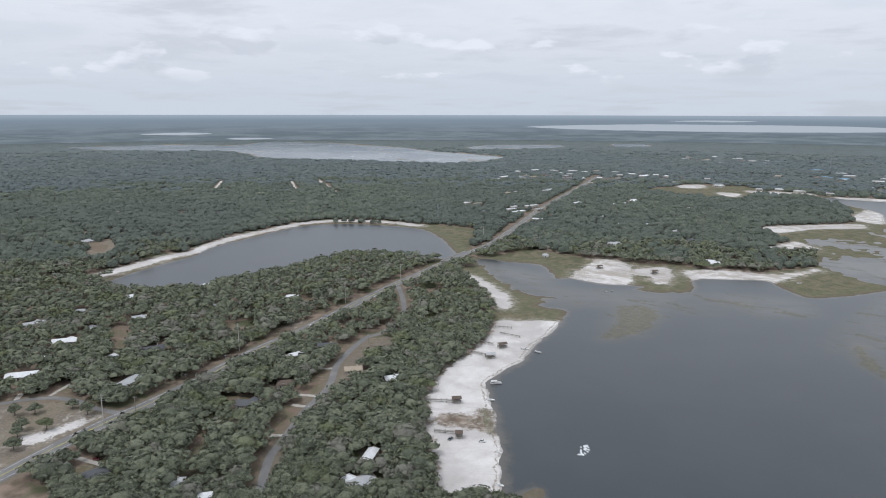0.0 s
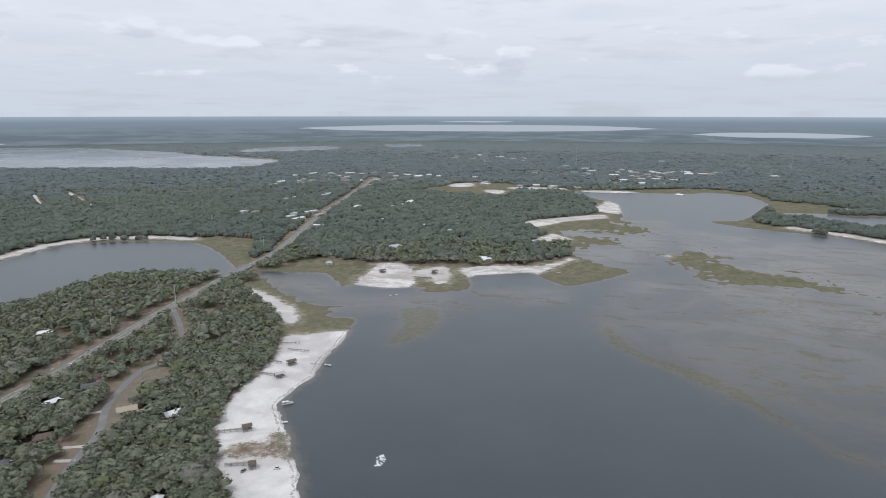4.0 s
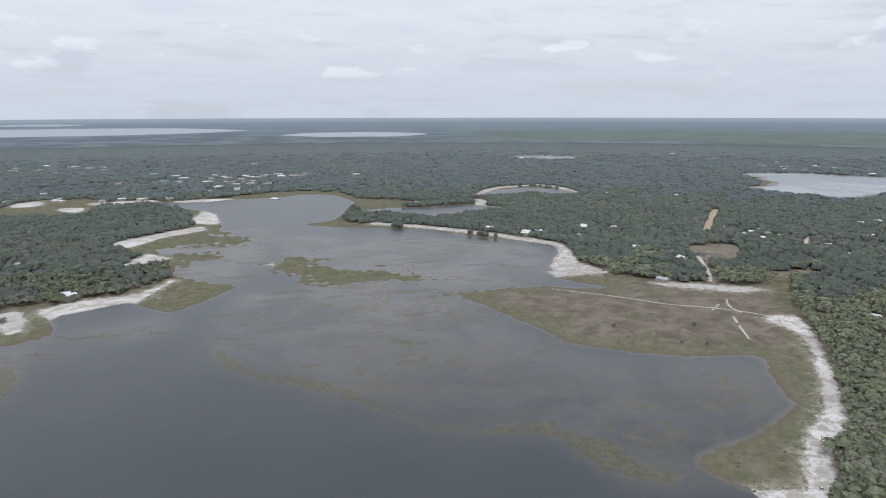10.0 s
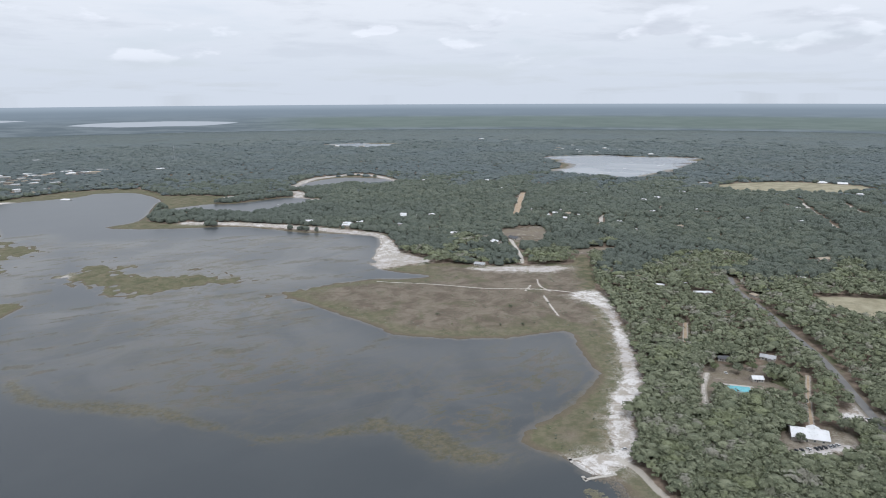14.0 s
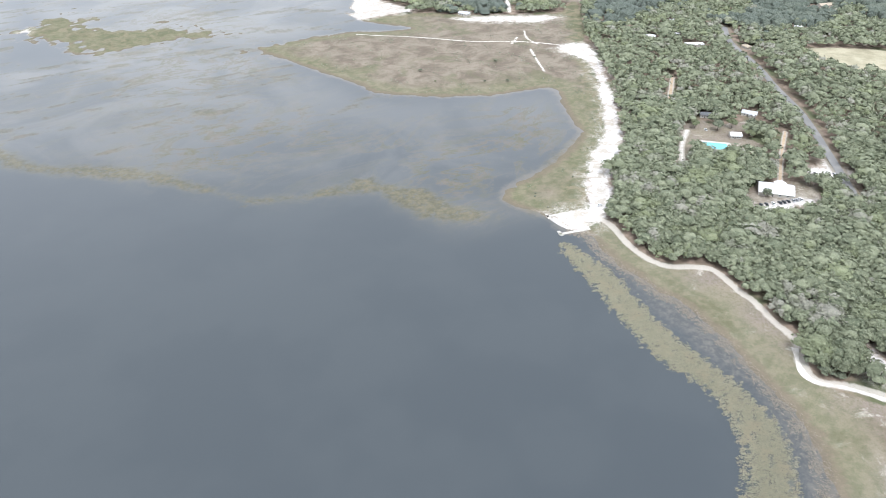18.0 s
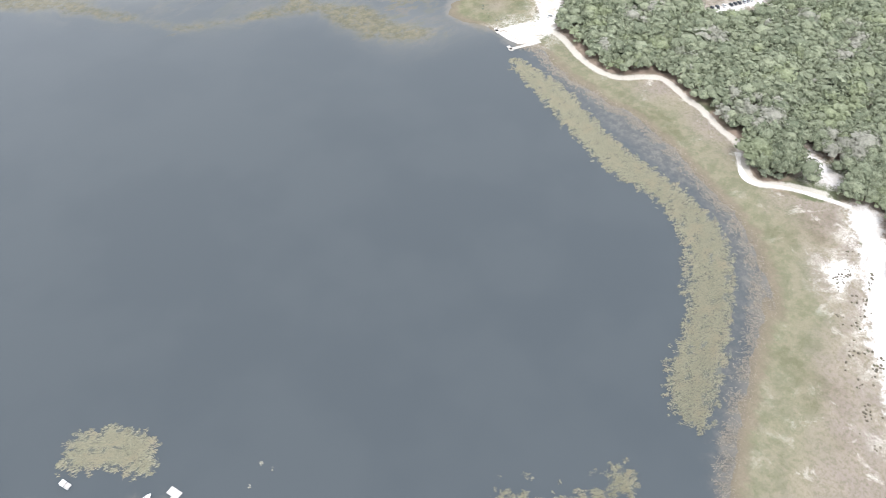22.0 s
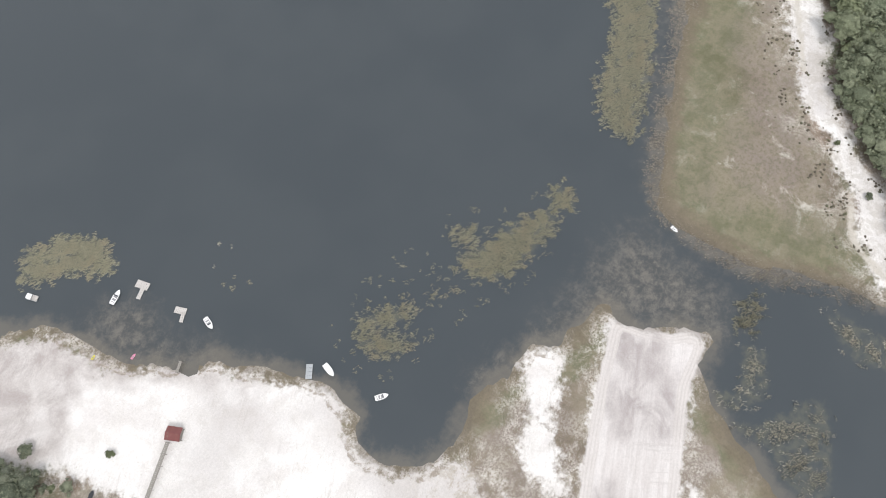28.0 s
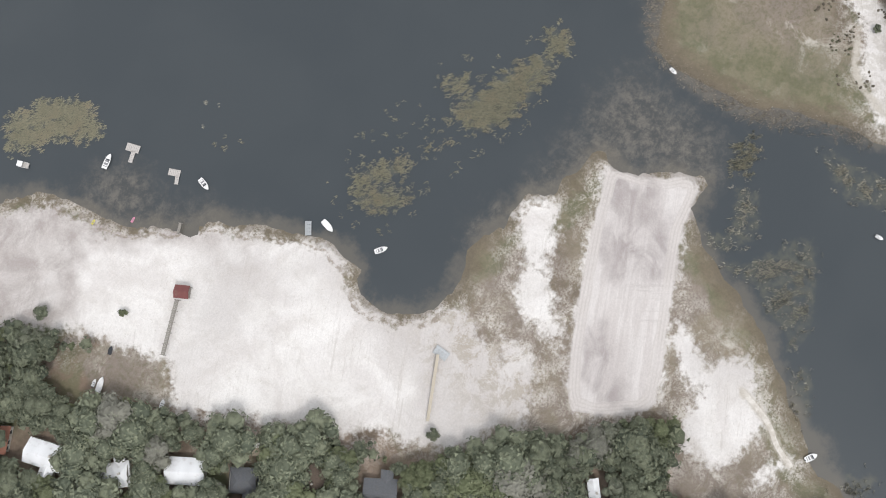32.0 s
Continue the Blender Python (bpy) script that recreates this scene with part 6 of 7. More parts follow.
# The land beyond, so far off that it does not shift
def distance_look(g, s):
    part = g.add("ShaderNodeSeparateXYZ")
    g.put(part.inputs[0], g.where())
    high = part.outputs[2]
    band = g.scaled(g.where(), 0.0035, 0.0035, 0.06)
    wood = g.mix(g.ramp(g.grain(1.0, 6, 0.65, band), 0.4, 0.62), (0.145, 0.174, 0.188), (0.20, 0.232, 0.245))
    # Haze is painted into the emission colour, paler towards the top.
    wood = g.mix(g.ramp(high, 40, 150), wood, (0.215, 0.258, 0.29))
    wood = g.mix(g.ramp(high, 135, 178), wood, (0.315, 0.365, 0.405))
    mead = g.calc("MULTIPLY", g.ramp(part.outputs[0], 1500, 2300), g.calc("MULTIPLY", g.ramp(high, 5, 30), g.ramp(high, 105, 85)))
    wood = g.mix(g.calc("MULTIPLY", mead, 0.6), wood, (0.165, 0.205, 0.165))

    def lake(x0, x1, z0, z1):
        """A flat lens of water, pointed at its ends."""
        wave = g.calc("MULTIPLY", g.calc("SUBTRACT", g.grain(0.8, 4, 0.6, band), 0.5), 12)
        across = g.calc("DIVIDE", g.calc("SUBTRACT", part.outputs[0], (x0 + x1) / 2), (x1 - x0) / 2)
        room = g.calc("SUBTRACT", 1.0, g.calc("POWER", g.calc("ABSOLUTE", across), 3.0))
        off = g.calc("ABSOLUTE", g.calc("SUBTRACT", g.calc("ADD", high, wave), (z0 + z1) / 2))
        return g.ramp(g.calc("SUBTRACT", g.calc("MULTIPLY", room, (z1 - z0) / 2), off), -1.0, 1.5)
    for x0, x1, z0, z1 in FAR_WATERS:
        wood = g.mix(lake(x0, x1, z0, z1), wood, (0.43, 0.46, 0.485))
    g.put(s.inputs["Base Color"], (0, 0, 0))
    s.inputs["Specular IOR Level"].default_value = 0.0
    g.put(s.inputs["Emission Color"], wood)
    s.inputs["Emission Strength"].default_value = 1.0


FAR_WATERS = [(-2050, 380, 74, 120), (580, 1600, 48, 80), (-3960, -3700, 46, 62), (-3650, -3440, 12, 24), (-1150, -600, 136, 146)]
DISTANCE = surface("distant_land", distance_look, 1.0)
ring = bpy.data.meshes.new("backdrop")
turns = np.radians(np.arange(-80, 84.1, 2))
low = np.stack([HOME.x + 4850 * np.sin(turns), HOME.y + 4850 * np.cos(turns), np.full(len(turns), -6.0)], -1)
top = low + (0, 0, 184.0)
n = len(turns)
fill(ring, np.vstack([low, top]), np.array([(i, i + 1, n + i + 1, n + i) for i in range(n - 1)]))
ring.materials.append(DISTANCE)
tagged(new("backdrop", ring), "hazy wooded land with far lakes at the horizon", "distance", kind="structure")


# Things
def plain(name, colour, rough=0.6, metallic=0.0, spread=0.12, size=0.7):
    def build(g, s):
        dark = tuple(c * (1 - 2 * spread) for c in colour)
        c = g.mix(g.ramp(g.grain(size, 5, 0.65), 0.3, 0.7), dark, colour)
        c = g.mix(g.calc("MULTIPLY", g.ramp(g.grain(size * 5, 4, 0.6), 0.5, 0.75), spread * 2), c, (0.16, 0.14, 0.11))
        g.put(s.inputs["Base Color"], c)
        g.put(s.inputs["Normal"], g.bump(g.grain(size * 0.3, 3), 0.2, 0.03))
    return surface(name, build, rough, Metallic=metallic)


def ribbed(name, colour):
    def build(g, s):
        wave = g.add("ShaderNodeTexWave", wave_type="BANDS", bands_direction="X")
        wave.inputs["Scale"].default_value = 0.8
        c = g.mix(g.calc("MULTIPLY", wave.outputs[1], 0.25), colour, tuple(0.72 * v for v in colour))
        c = g.mix(g.calc("MULTIPLY", g.ramp(g.grain(2.5, 5, 0.7), 0.5, 0.75), 0.4), c, (0.30, 0.26, 0.21))
        g.put(s.inputs["Base Color"], c)
        g.put(s.inputs["Normal"], g.bump(wave.outputs[1], 0.4, 0.05))
    return surface(name, build, 0.45)


ROOFS = {
    "white": ribbed("white_metal_roof", (0.80, 0.81, 0.82)),
    "grey": ribbed("grey_metal_roof", (0.46, 0.47, 0.48)),
    "slate": plain("dark_shingle", (0.125, 0.13, 0.14), 0.9, size=0.4),
    "brown": plain("brown_shingle", (0.15, 0.115, 0.09), 0.9, size=0.4),
    "tan": plain("tan_shingle", (0.46, 0.39, 0.30), 0.9, size=0.4),
    "rust": plain("rust_deck", (0.28, 0.13, 0.09), 0.9, size=0.4),
    "red": ribbed("red_metal_roof", (0.165, 0.05, 0.045)),
    "blue": ribbed("blue_metal_roof", (0.12, 0.30, 0.46)),
}
WALL = plain("painted_siding", (0.52, 0.49, 0.44), 0.8)
TRIM = plain("dark_trim", (0.08, 0.08, 0.085), 0.6)
PANE = plain("window_pane", (0.05, 0.06, 0.07), 0.08)
PLANK = plain("weathered_plank", (0.30, 0.28, 0.25), 0.9, size=0.3)
NEWPLANK = plain("new_plank", (0.57, 0.51, 0.41), 0.85, size=0.3)
STEEL = plain("galvanised_steel", (0.45, 0.47, 0.48), 0.4, 0.6)
GEL = plain("white_gelcoat", (0.80, 0.80, 0.79), 0.25, spread=0.05)
SEATING = plain("boat_interior", (0.30, 0.30, 0.31), 0.6)
FLOAT = plain("pale_float_deck", (0.56, 0.53, 0.50), 0.8, size=0.3)
CONCRETE = plain("pale_concrete", (0.55, 0.52, 0.47), 0.9, size=1.2)
RUBBER = plain("rubber", (0.03, 0.03, 0.03), 0.9)
POOLBLUE = plain("pool_water", (0.16, 0.56, 0.63), 0.08, spread=0.06, size=2.0)
PAINTS = {"white": plain("white_paint", (0.75, 0.75, 0.74), 0.3), "dark": plain("dark_paint", (0.03, 0.032, 0.037), 0.3), "silver": plain("silver_paint", (0.48, 0.49, 0.50), 0.3, 0.4), "grey": plain("grey_paint", (0.20, 0.21, 0.22), 0.3), "red": plain("red_paint", (0.28, 0.04, 0.05), 0.3), "pink": plain("pink_plastic", (0.62, 0.25, 0.36), 0.5), "yellow": plain("yellow_plastic", (0.62, 0.56, 0.08), 0.5)}
FOAM = plain("white_foam", (0.82, 0.84, 0.85), 0.9, spread=0.1)


LAND_GRID, LAKE_GRID = LAND.reshape(SHAPE), FIELDS["lake"].reshape(SHAPE)


def on_grid(grid, x, y):
    """The value of a field of the plan's grid at a place."""
    i = int(np.clip(np.searchsorted(GX, x) - 1, 0, len(GX) - 2))
    j = int(np.clip(np.searchsorted(GY, y) - 1, 0, len(GY) - 2))
    u, v = (x - GX[i]) / (GX[i + 1] - GX[i]), (y - GY[j]) / (GY[j + 1] - GY[j])
    return float((grid[j, i] * (1 - u) + grid[j, i + 1] * u) * (1 - v) + (grid[j + 1, i] * (1 - u) + grid[j + 1, i + 1] * u) * v)


def height_at(x, y):
    return on_grid(LAND_GRID, x, y)


def part(name, bm, material, parent, label=""):
    """Links a bmesh as one mesh under a thing or a part."""
    mesh = bpy.data.meshes.new(name)
    bm.normal_update()
    bm.to_mesh(mesh)
    bm.free()
    mesh.materials.append(material)
    ob = new(name, mesh)
    ob.parent = parent
    if label:
        tagged(ob, label)
    return ob


def box(x0, x1, y0, y1, z0, z1, bm=None, taper=0.0, bevel=0.0):
    bm = bm or bmesh.new()
    made = bmesh.ops.create_cube(bm, size=1.0)["verts"]
    for v in made:
        t = 1 - taper if v.co.z > 0 else 1
        v.co = ((x0 + x1) / 2 + v.co.x * (x1 - x0) * t, (y0 + y1) / 2 + v.co.y * (y1 - y0) * t, (z0 + z1) / 2 + v.co.z * (z1 - z0))
    if bevel:
        bmesh.ops.bevel(bm, geom=list({e for v in made for e in v.link_edges}), offset=bevel, segments=1, affect="EDGES")
    return bm


def post(x, y, z0, z1, r, bm=None, r2=None, sides=8):
    bm = bm or bmesh.new()
    made = bmesh.ops.create_cone(bm, cap_ends=True, segments=sides, radius1=r, radius2=r if r2 is None else r2, depth=z1 - z0)["verts"]
    bmesh.ops.translate(bm, verts=made, vec=(x, y, (z0 + z1) / 2))
    return bm


def gable(l, w, z, rise, over, thick=0.18, hip=0.0):
    """A pitched roof along x with eaves; hip: how far the ridge ends draw in."""
    bm = bmesh.new()
    a, b = l / 2 + over, w / 2 + over
    drop = rise * over / (w / 2)
    def ring(dz):
        pts = [(-a, -b, z - drop + dz), (a, -b, z - drop + dz), (a, b, z - drop + dz), (-a, b, z - drop + dz), (-a + hip, 0, z + rise + dz), (a - hip, 0, z + rise + dz)]
        return [bm.verts.new(p) for p in pts]
    u, d = ring(thick), ring(0)
    for q, flip in ((u, False), (d, True)):
        for f in ((0, 1, 5, 4), (2, 3, 4, 5), (1, 2, 5), (3, 0, 4)):
            if not hip and len(f) == 3:
                continue
            bm.faces.new([q[i] for i in (reversed(f) if flip else f)])
    for i, j in ((0, 1), (1, 2), (2, 3), (3, 0)) if hip else ((0, 1), (2, 3), (1, 5), (5, 2), (3, 4), (4, 0)):
        bm.faces.new((d[i], d[j], u[j], u[i]))
    return bm


def thing(name, x, y, turn, label, category, group="", z=None):
    e = new(name)
    e.matrix_world = pose(x, y, height_at(x, y) if z is None else z, 0, 0, turn)
    return tagged(e, label, category, group)


ROOF_WORDS = {"white": "white metal", "grey": "grey metal", "slate": "dark shingle", "brown": "brown shingle", "tan": "tan shingle", "rust": "rust-red", "blue": "blue metal", "red": "red metal"}


def house(x, y, l, turn, w, roof, seed):
    r = random.Random(seed)
    h = thing("house", x, y, turn, f"single-storey house with a {ROOF_WORDS[roof]} roof among oaks", "house", "houses in the woods")
    tall = 2.8
    walls = box(-l / 2, l / 2, -w / 2, w / 2, -0.8, tall)
    for s in (-1, 1):
        a = [walls.verts.new(p) for p in ((s * (l / 2 - 0.002), -w / 2, tall), (s * (l / 2 - 0.002), w / 2, tall), (s * (l / 2 - 0.002), 0, tall + w * 0.2))]
        walls.faces.new(a if s > 0 else a[::-1])
    part("wall", walls, WALL, h)
    hip = 0 if r.random() < 0.6 else w * 0.4
    part("roof", gable(l, w, tall, w * 0.21, 0.5, hip=hip), ROOFS[roof], h)
    if l > 9 and r.random() < 0.75:
        s = r.choice((-1, 1))
        wing = part("wing", box(l * 0.02, l * 0.36, min(s * w * 0.4, s * (w * 0.5 + 3)), max(s * w * 0.4, s * (w * 0.5 + 3)), -0.8, 2.5), WALL, h)
        over = gable(3.4 + w * 0.1, l * 0.34, 2.5, l * 0.07, 0.4)
        over.transform(Matrix.Translation((l * 0.19, s * (w * 0.45 + 1.5), 0)) @ Matrix.Rotation(radians(90), 4, "Z"))
        part("wing_roof", over, ROOFS[roof], h)
    for i in (-0.3, 0.1, 0.33) if seed < 300 else (-0.25,):
        for s in (-1, 1):
            window = part("window", box(l * i - 0.7, l * i + 0.7, s * w / 2 - 0.04, s * w / 2 + 0.04, 0.8, 2.2), GEL, h)
            if seed < 60:
                part("pane", box(l * i - 0.6, l * i + 0.6, s * w / 2 - 0.06, s * w / 2 + 0.06, 0.9, 2.1), PANE, window)
    part("door", box(-l * 0.1 - 0.45, -l * 0.1 + 0.45, -w / 2 - 0.05, -w / 2 + 0.02, 0, 2.05), TRIM, h)
    if r.random() < 0.35:
        part("chimney", box(l * 0.2, l * 0.2 + 0.7, 0.3, 1.0, tall, tall + w * 0.21 + 0.9), CONCRETE, h)
    return h


def hall(x, y, l, turn, w, roof, seed):
    """A large plain building of the town."""
    r = random.Random(seed)
    tall = r.uniform(4.0, 6.0)
    h = thing("building", x, y, turn, f"low commercial building with a {ROOF_WORDS[roof]} roof in the town", "building", "town buildings")
    part("wall", box(-l / 2, l / 2, -w / 2, w / 2, -1, tall), WALL, h)
    if r.random() < 0.5:
        part("roof", gable(l, w, tall, 1.4, 0.4, 0.3, hip=w * 0.2), ROOFS[roof], h)
    else:
        flat = box(-l / 2 - 0.3, l / 2 + 0.3, -w / 2 - 0.3, w / 2 + 0.3, tall, tall + 0.5)
        part("roof", flat, ROOFS[roof], h)
        for k in range(2):
            ux, uy = r.uniform(-0.3, 0.3) * l, r.uniform(-0.3, 0.3) * w
            part("roof_unit", box(ux - 1, ux + 1, uy - 0.8, uy + 0.8, tall + 0.5, tall + 1.6, bevel=0.1), STEEL, h)
    for k in range(4) if seed < 300 else (1,):
        cx = (k - 1.5) * l / 4.4
        for s in (-1, 1):
            part("window", box(cx - 1.2, cx + 1.2, s * w / 2 - 0.05, s * w / 2 + 0.05, 1.0, 2.6), PANE, h)
    return h


for n, row in enumerate(HOUSES):
    house(row[0], row[1], min(row[2], 24), row[3], row[4], row[5], n)
for n, (x, y, length, turn, width, roof) in enumerate(TOWN):
    hall(x, y, 0.68 * max(18, min(length, 46)), turn if length < 60 else turn - 90, 0.75 * min(width, 30), roof, n)


for n, (x, y, length, turn, width, roof) in enumerate(EXTRA):
    if length < 17:
        house(x, y, length, turn, width, roof, 300 + n)
    else:
        hall(x, y, length, turn, width, roof, 300 + n)


def boat_hull(l, w, tall):
    """A pointed hull along x with a hollow cockpit."""
    bm = bmesh.new()
    rows = []
    for u, k in ((-0.5, 0.86), (-0.2, 1.0), (0.1, 0.98), (0.3, 0.74), (0.43, 0.36), (0.5, 0.03)):
        up = tall * (0.92 + 0.25 * max(u, 0))
        rows.append([bm.verts.new(p) for p in ((u * l, -w / 2 * k, up), (u * l * 0.97, -w / 2 * k * 0.7, 0.05), (u * l * 0.97, 0, -0.12), (u * l * 0.97, w / 2 * k * 0.7, 0.05), (u * l, w / 2 * k, up))])
    for a, b in zip(rows, rows[1:]):
        for i in range(4):
            bm.faces.new((a[i], b[i], b[i + 1], a[i + 1]))
        bm.faces.new((a[0], a[4], b[4], b[0]))
    bm.faces.new(rows[0])
    bmesh.ops.recalc_face_normals(bm, faces=bm.faces)
    return bm


def boat(x, y, l, turn, w, kind):
    wet = on_grid(LAKE_GRID, x, y) > 0
    z = 0.05 if wet else height_at(x, y) + 0.12
    if kind in ("pink", "yellow"):
        b = thing("kayak", x, y, turn, f"{kind} plastic kayak pulled up at the waterline", "kayak", z=z)
        part("hull", boat_hull(l, w, 0.3), PAINTS[kind], b)
        part("seat", box(-0.35, 0.15, -w * 0.22, w * 0.22, 0.26, 0.33), SEATING, b)
        return
    if kind == "pontoon":
        b = thing("pontoon_boat", x, y, turn, "white pontoon boat with a flat canopy moored near the bank", "boat", "boats on the lake", z)
        l = min(l, 8.5)
        for s in (-1, 1):
            tube = post(0, 0, -l / 2, l / 2, 0.3)
            tube.transform(Matrix.Translation((0, s * w * 0.36, 0.1)) @ Matrix.Rotation(radians(90), 4, "Y"))
            part("pontoon", tube, STEEL, b)
        part("deck", box(-l / 2, l / 2, -w / 2, w / 2, 0.4, 0.5), FLOAT, b)
        for s in (-1, 1):
            part("rail", box(-l * 0.46, l * 0.46, s * w * 0.47 - 0.04, s * w * 0.47 + 0.04, 0.5, 1.1), GEL, b)
            part("bench", box(-l * 0.42, -l * 0.1, min(s * w * 0.2, s * w * 0.44), max(s * w * 0.2, s * w * 0.44), 0.5, 0.95, bevel=0.04), SEATING, b)
        part("canopy", box(-l * 0.45, l * 0.1, -w * 0.47, w * 0.47, 2.1, 2.16), GEL, b)
        for sx in (-0.42, 0.08):
            for s in (-1, 1):
                part("canopy_post", post(l * sx, s * w * 0.44, 0.5, 2.1, 0.03), STEEL, b)
        return
    words = {"runabout": "white runabout with a dark cockpit", "covered": "white covered boat", "skiff": "small pale skiff", "dark": "dark upturned rowing boat"}[kind]
    b = thing("boat", x, y, turn, words + (" moored in the shallows" if wet else " lying on the sand"), "boat", "boats on the lake", z)
    tall = 0.75 if l > 4 else 0.5
    part("hull", boat_hull(l, w, tall), PAINTS["dark"] if kind == "dark" else GEL, b)
    if kind == "covered":
        cover = boat_hull(l * 0.94, w * 0.9, 0.32)
        cover.transform(Matrix.Translation((0, 0, tall * 0.9)))
        part("cover", cover, GEL, b, "stretched white cover")
    elif kind != "dark":
        part("cockpit", box(-l * 0.36, l * 0.08, -w * 0.34, w * 0.34, tall * 0.9, tall * 0.97, bevel=0.02), SEATING, b)
        for sx in (-0.28, -0.08):
            part("seat", box(l * sx - 0.2, l * sx + 0.2, -w * 0.3, w * 0.3, tall * 0.97, tall * 0.97 + 0.25, bevel=0.04), GEL, b)
        if kind == "runabout":
            screen = box(l * 0.08, l * 0.13, -w * 0.33, w * 0.33, tall * 0.95, tall + 0.42)
            part("windscreen", screen, PANE, b)
        motor = part("outboard", box(-l / 2 - 0.35, -l / 2 + 0.05, -0.18, 0.18, tall * 0.5, tall + 0.35, bevel=0.06), PAINTS["dark"], b)
        part("propeller_leg", box(-l / 2 - 0.3, -l / 2 - 0.15, -0.05, 0.05, -0.4, tall * 0.5), STEEL, motor)


for row in BOATS:
    if row[2] < 15:
        boat(*row)


def dock(x, y, l, turn, w, kind):
    words = {"float": "pale floating dock with plank decking", "metal": "grey metal dock section on the bank", "plank": "weathered plank walkway on posts over the dry sand", "newplank": "new pale yellow plank walkway over the sand", "white": "pale concrete breakwater arm at the bathing beach"}[kind]
    stuff = {"float": FLOAT, "metal": STEEL, "plank": PLANK, "newplank": NEWPLANK, "white": CONCRETE}[kind]
    up = {"float": 0.35, "metal": 0.6, "plank": 1.7, "newplank": 1.3, "white": 0.5}[kind]
    wet = on_grid(LAKE_GRID, x, y) > 0
    z = 0.0 if wet or kind == "white" else height_at(x, y)
    d = thing("dock" if kind in ("float", "metal") else "breakwater" if kind == "white" else "walkway", x, y, turn, words, "dock", z=z)
    if kind == "white":
        part("body", box(-l / 2, l / 2, -w / 2, w / 2, -0.6, up, bevel=0.1), stuff, d)
        return
    for s in (-1, 1):
        part("beam", box(-l / 2, l / 2, s * w * 0.42 - 0.06, s * w * 0.42 + 0.06, up - 0.25, up - 0.05), stuff, d)
    n = max(3, int(l / 0.62)) if kind != "metal" else 4
    board = bpy.data.meshes.new("board")
    bm = box(-l / n / 2 + 0.03, l / n / 2 - 0.03, -w / 2, w / 2, up - 0.05, up)
    bm.to_mesh(board)
    bm.free()
    board.materials.append(stuff)
    for i in range(n):
        p = new("board", board)
        p.parent = d
        p.location.x = -l / 2 + (i + 0.5) * l / n
    for i in range(max(2, int(l / 3.5) + 1)):
        px = -l / 2 + 0.15 + i * (l - 0.3) / max(1, int(l / 3.5))
        for s in (-1, 1):
            part("post", post(px, s * w * 0.45, -0.9, up + (0.9 if kind == "plank" else 0.15), 0.09), stuff, d)
    if kind == "plank" and w > 1.3:
        part("handrail", box(-l / 2, l / 2, w * 0.45 - 0.04, w * 0.45 + 0.04, up + 0.85, up + 0.93), stuff, d)


for row in DOCKS:
    dock(*row)


def boathouse(x, y, l, turn, w, kind):
    words = {"brown": "brown plank boathouse on stilts over dry sand", "white": "pale-roofed boathouse on stilts over dry sand", "red": "small boathouse with a red metal roof on the sand"}[kind]
    l = min(l, 7.5)
    b = thing("boathouse", x, y, turn, words, "boathouse")
    part("platform", box(-l / 2, l / 2, -w / 2, w / 2, 1.6, 1.75), PLANK, b)
    for sx in (-0.46, 0, 0.46):
        for s in (-0.45, 0.45):
            part("stilt", post(l * sx, w * s, -0.6, 3.9, 0.12), PLANK, b)
    part("roof", gable(l, w, 3.9, 1.0, 0.35), {"brown": ROOFS["brown"], "white": ROOFS["grey"], "red": ROOFS["red"]}[kind], b)
    for s in (-1, 1):
        part("rail", box(-l / 2, l / 2, s * w / 2 - 0.05, s * w / 2 + 0.05, 2.5, 2.62), PLANK, b)
    part("locker", box(-l * 0.4, -l * 0.1, -w * 0.35, w * 0.1, 1.75, 3.1), PLANK, b)


for row in HUTS:
    boathouse(*row)


def utility_pole(x, y, tall):
    p = thing("utility_pole", x, y, 60, "tall grey utility pole with crossarms beside the road", "utility pole", "poles along the highway")
    part("pole", post(0, 0, -0.5, tall, 0.42 if tall > 15 else 0.2, r2=0.22 if tall > 15 else 0.13), CONCRETE if tall > 15 else PLANK, p)
    for k in range(3 if tall > 15 else 1):
        z = tall - 0.8 - 1.7 * k
        arm = part("crossarm", box(-1.5, 1.5, -0.09, 0.09, z - 0.1, z + 0.1), STEEL, p)
        for s in (-1.4, 1.4):
            part("insulator", post(s, 0, z + 0.1, z + 0.4, 0.09, sides=6), TRIM, arm)


for row in POLES:
    utility_pole(*row)


def lattice_tower(x, y, tall):
    t = thing("radio_tower", x, y, 15, "slender steel lattice radio tower over the town", "tower")
    feet = [(2.2 * math.cos(a), 2.2 * math.sin(a)) for a in (0, 2.094, 4.189)]
    for fx, fy in feet:
        leg = bmesh.new()
        post(0, 0, 0, tall, 0.35, leg, 0.3, 6)
        for v in leg.verts:
            k = 1 - 0.6 * v.co.z / tall
            v.co.x += fx * k
            v.co.y += fy * k
        part("leg", leg, STEEL, t)
    for i in range(int(tall / 4)):
        z, k = i * 4.0, 1 - 0.6 * i * 4 / tall
        (ax, ay), (bx, by) = feet[i % 3], feet[(i + 1) % 3]
        rod = box(-0.1, 0.1, -0.1, 0.1, 0, 1)
        a, b = Vector((ax * k, ay * k, z)), Vector((bx * k, by * k, z + 4))
        rod.transform(Matrix.Translation(a) @ (b - a).to_track_quat("Z", "Y").to_matrix().to_4x4() @ Matrix.Diagonal((1, 1, (b - a).length, 1)))
        part("brace", rod, STEEL, t)


lattice_tower(-34, 2600, 72)
lattice_tower(718, 2620, 62)
lattice_tower(-560, 1010, 30)


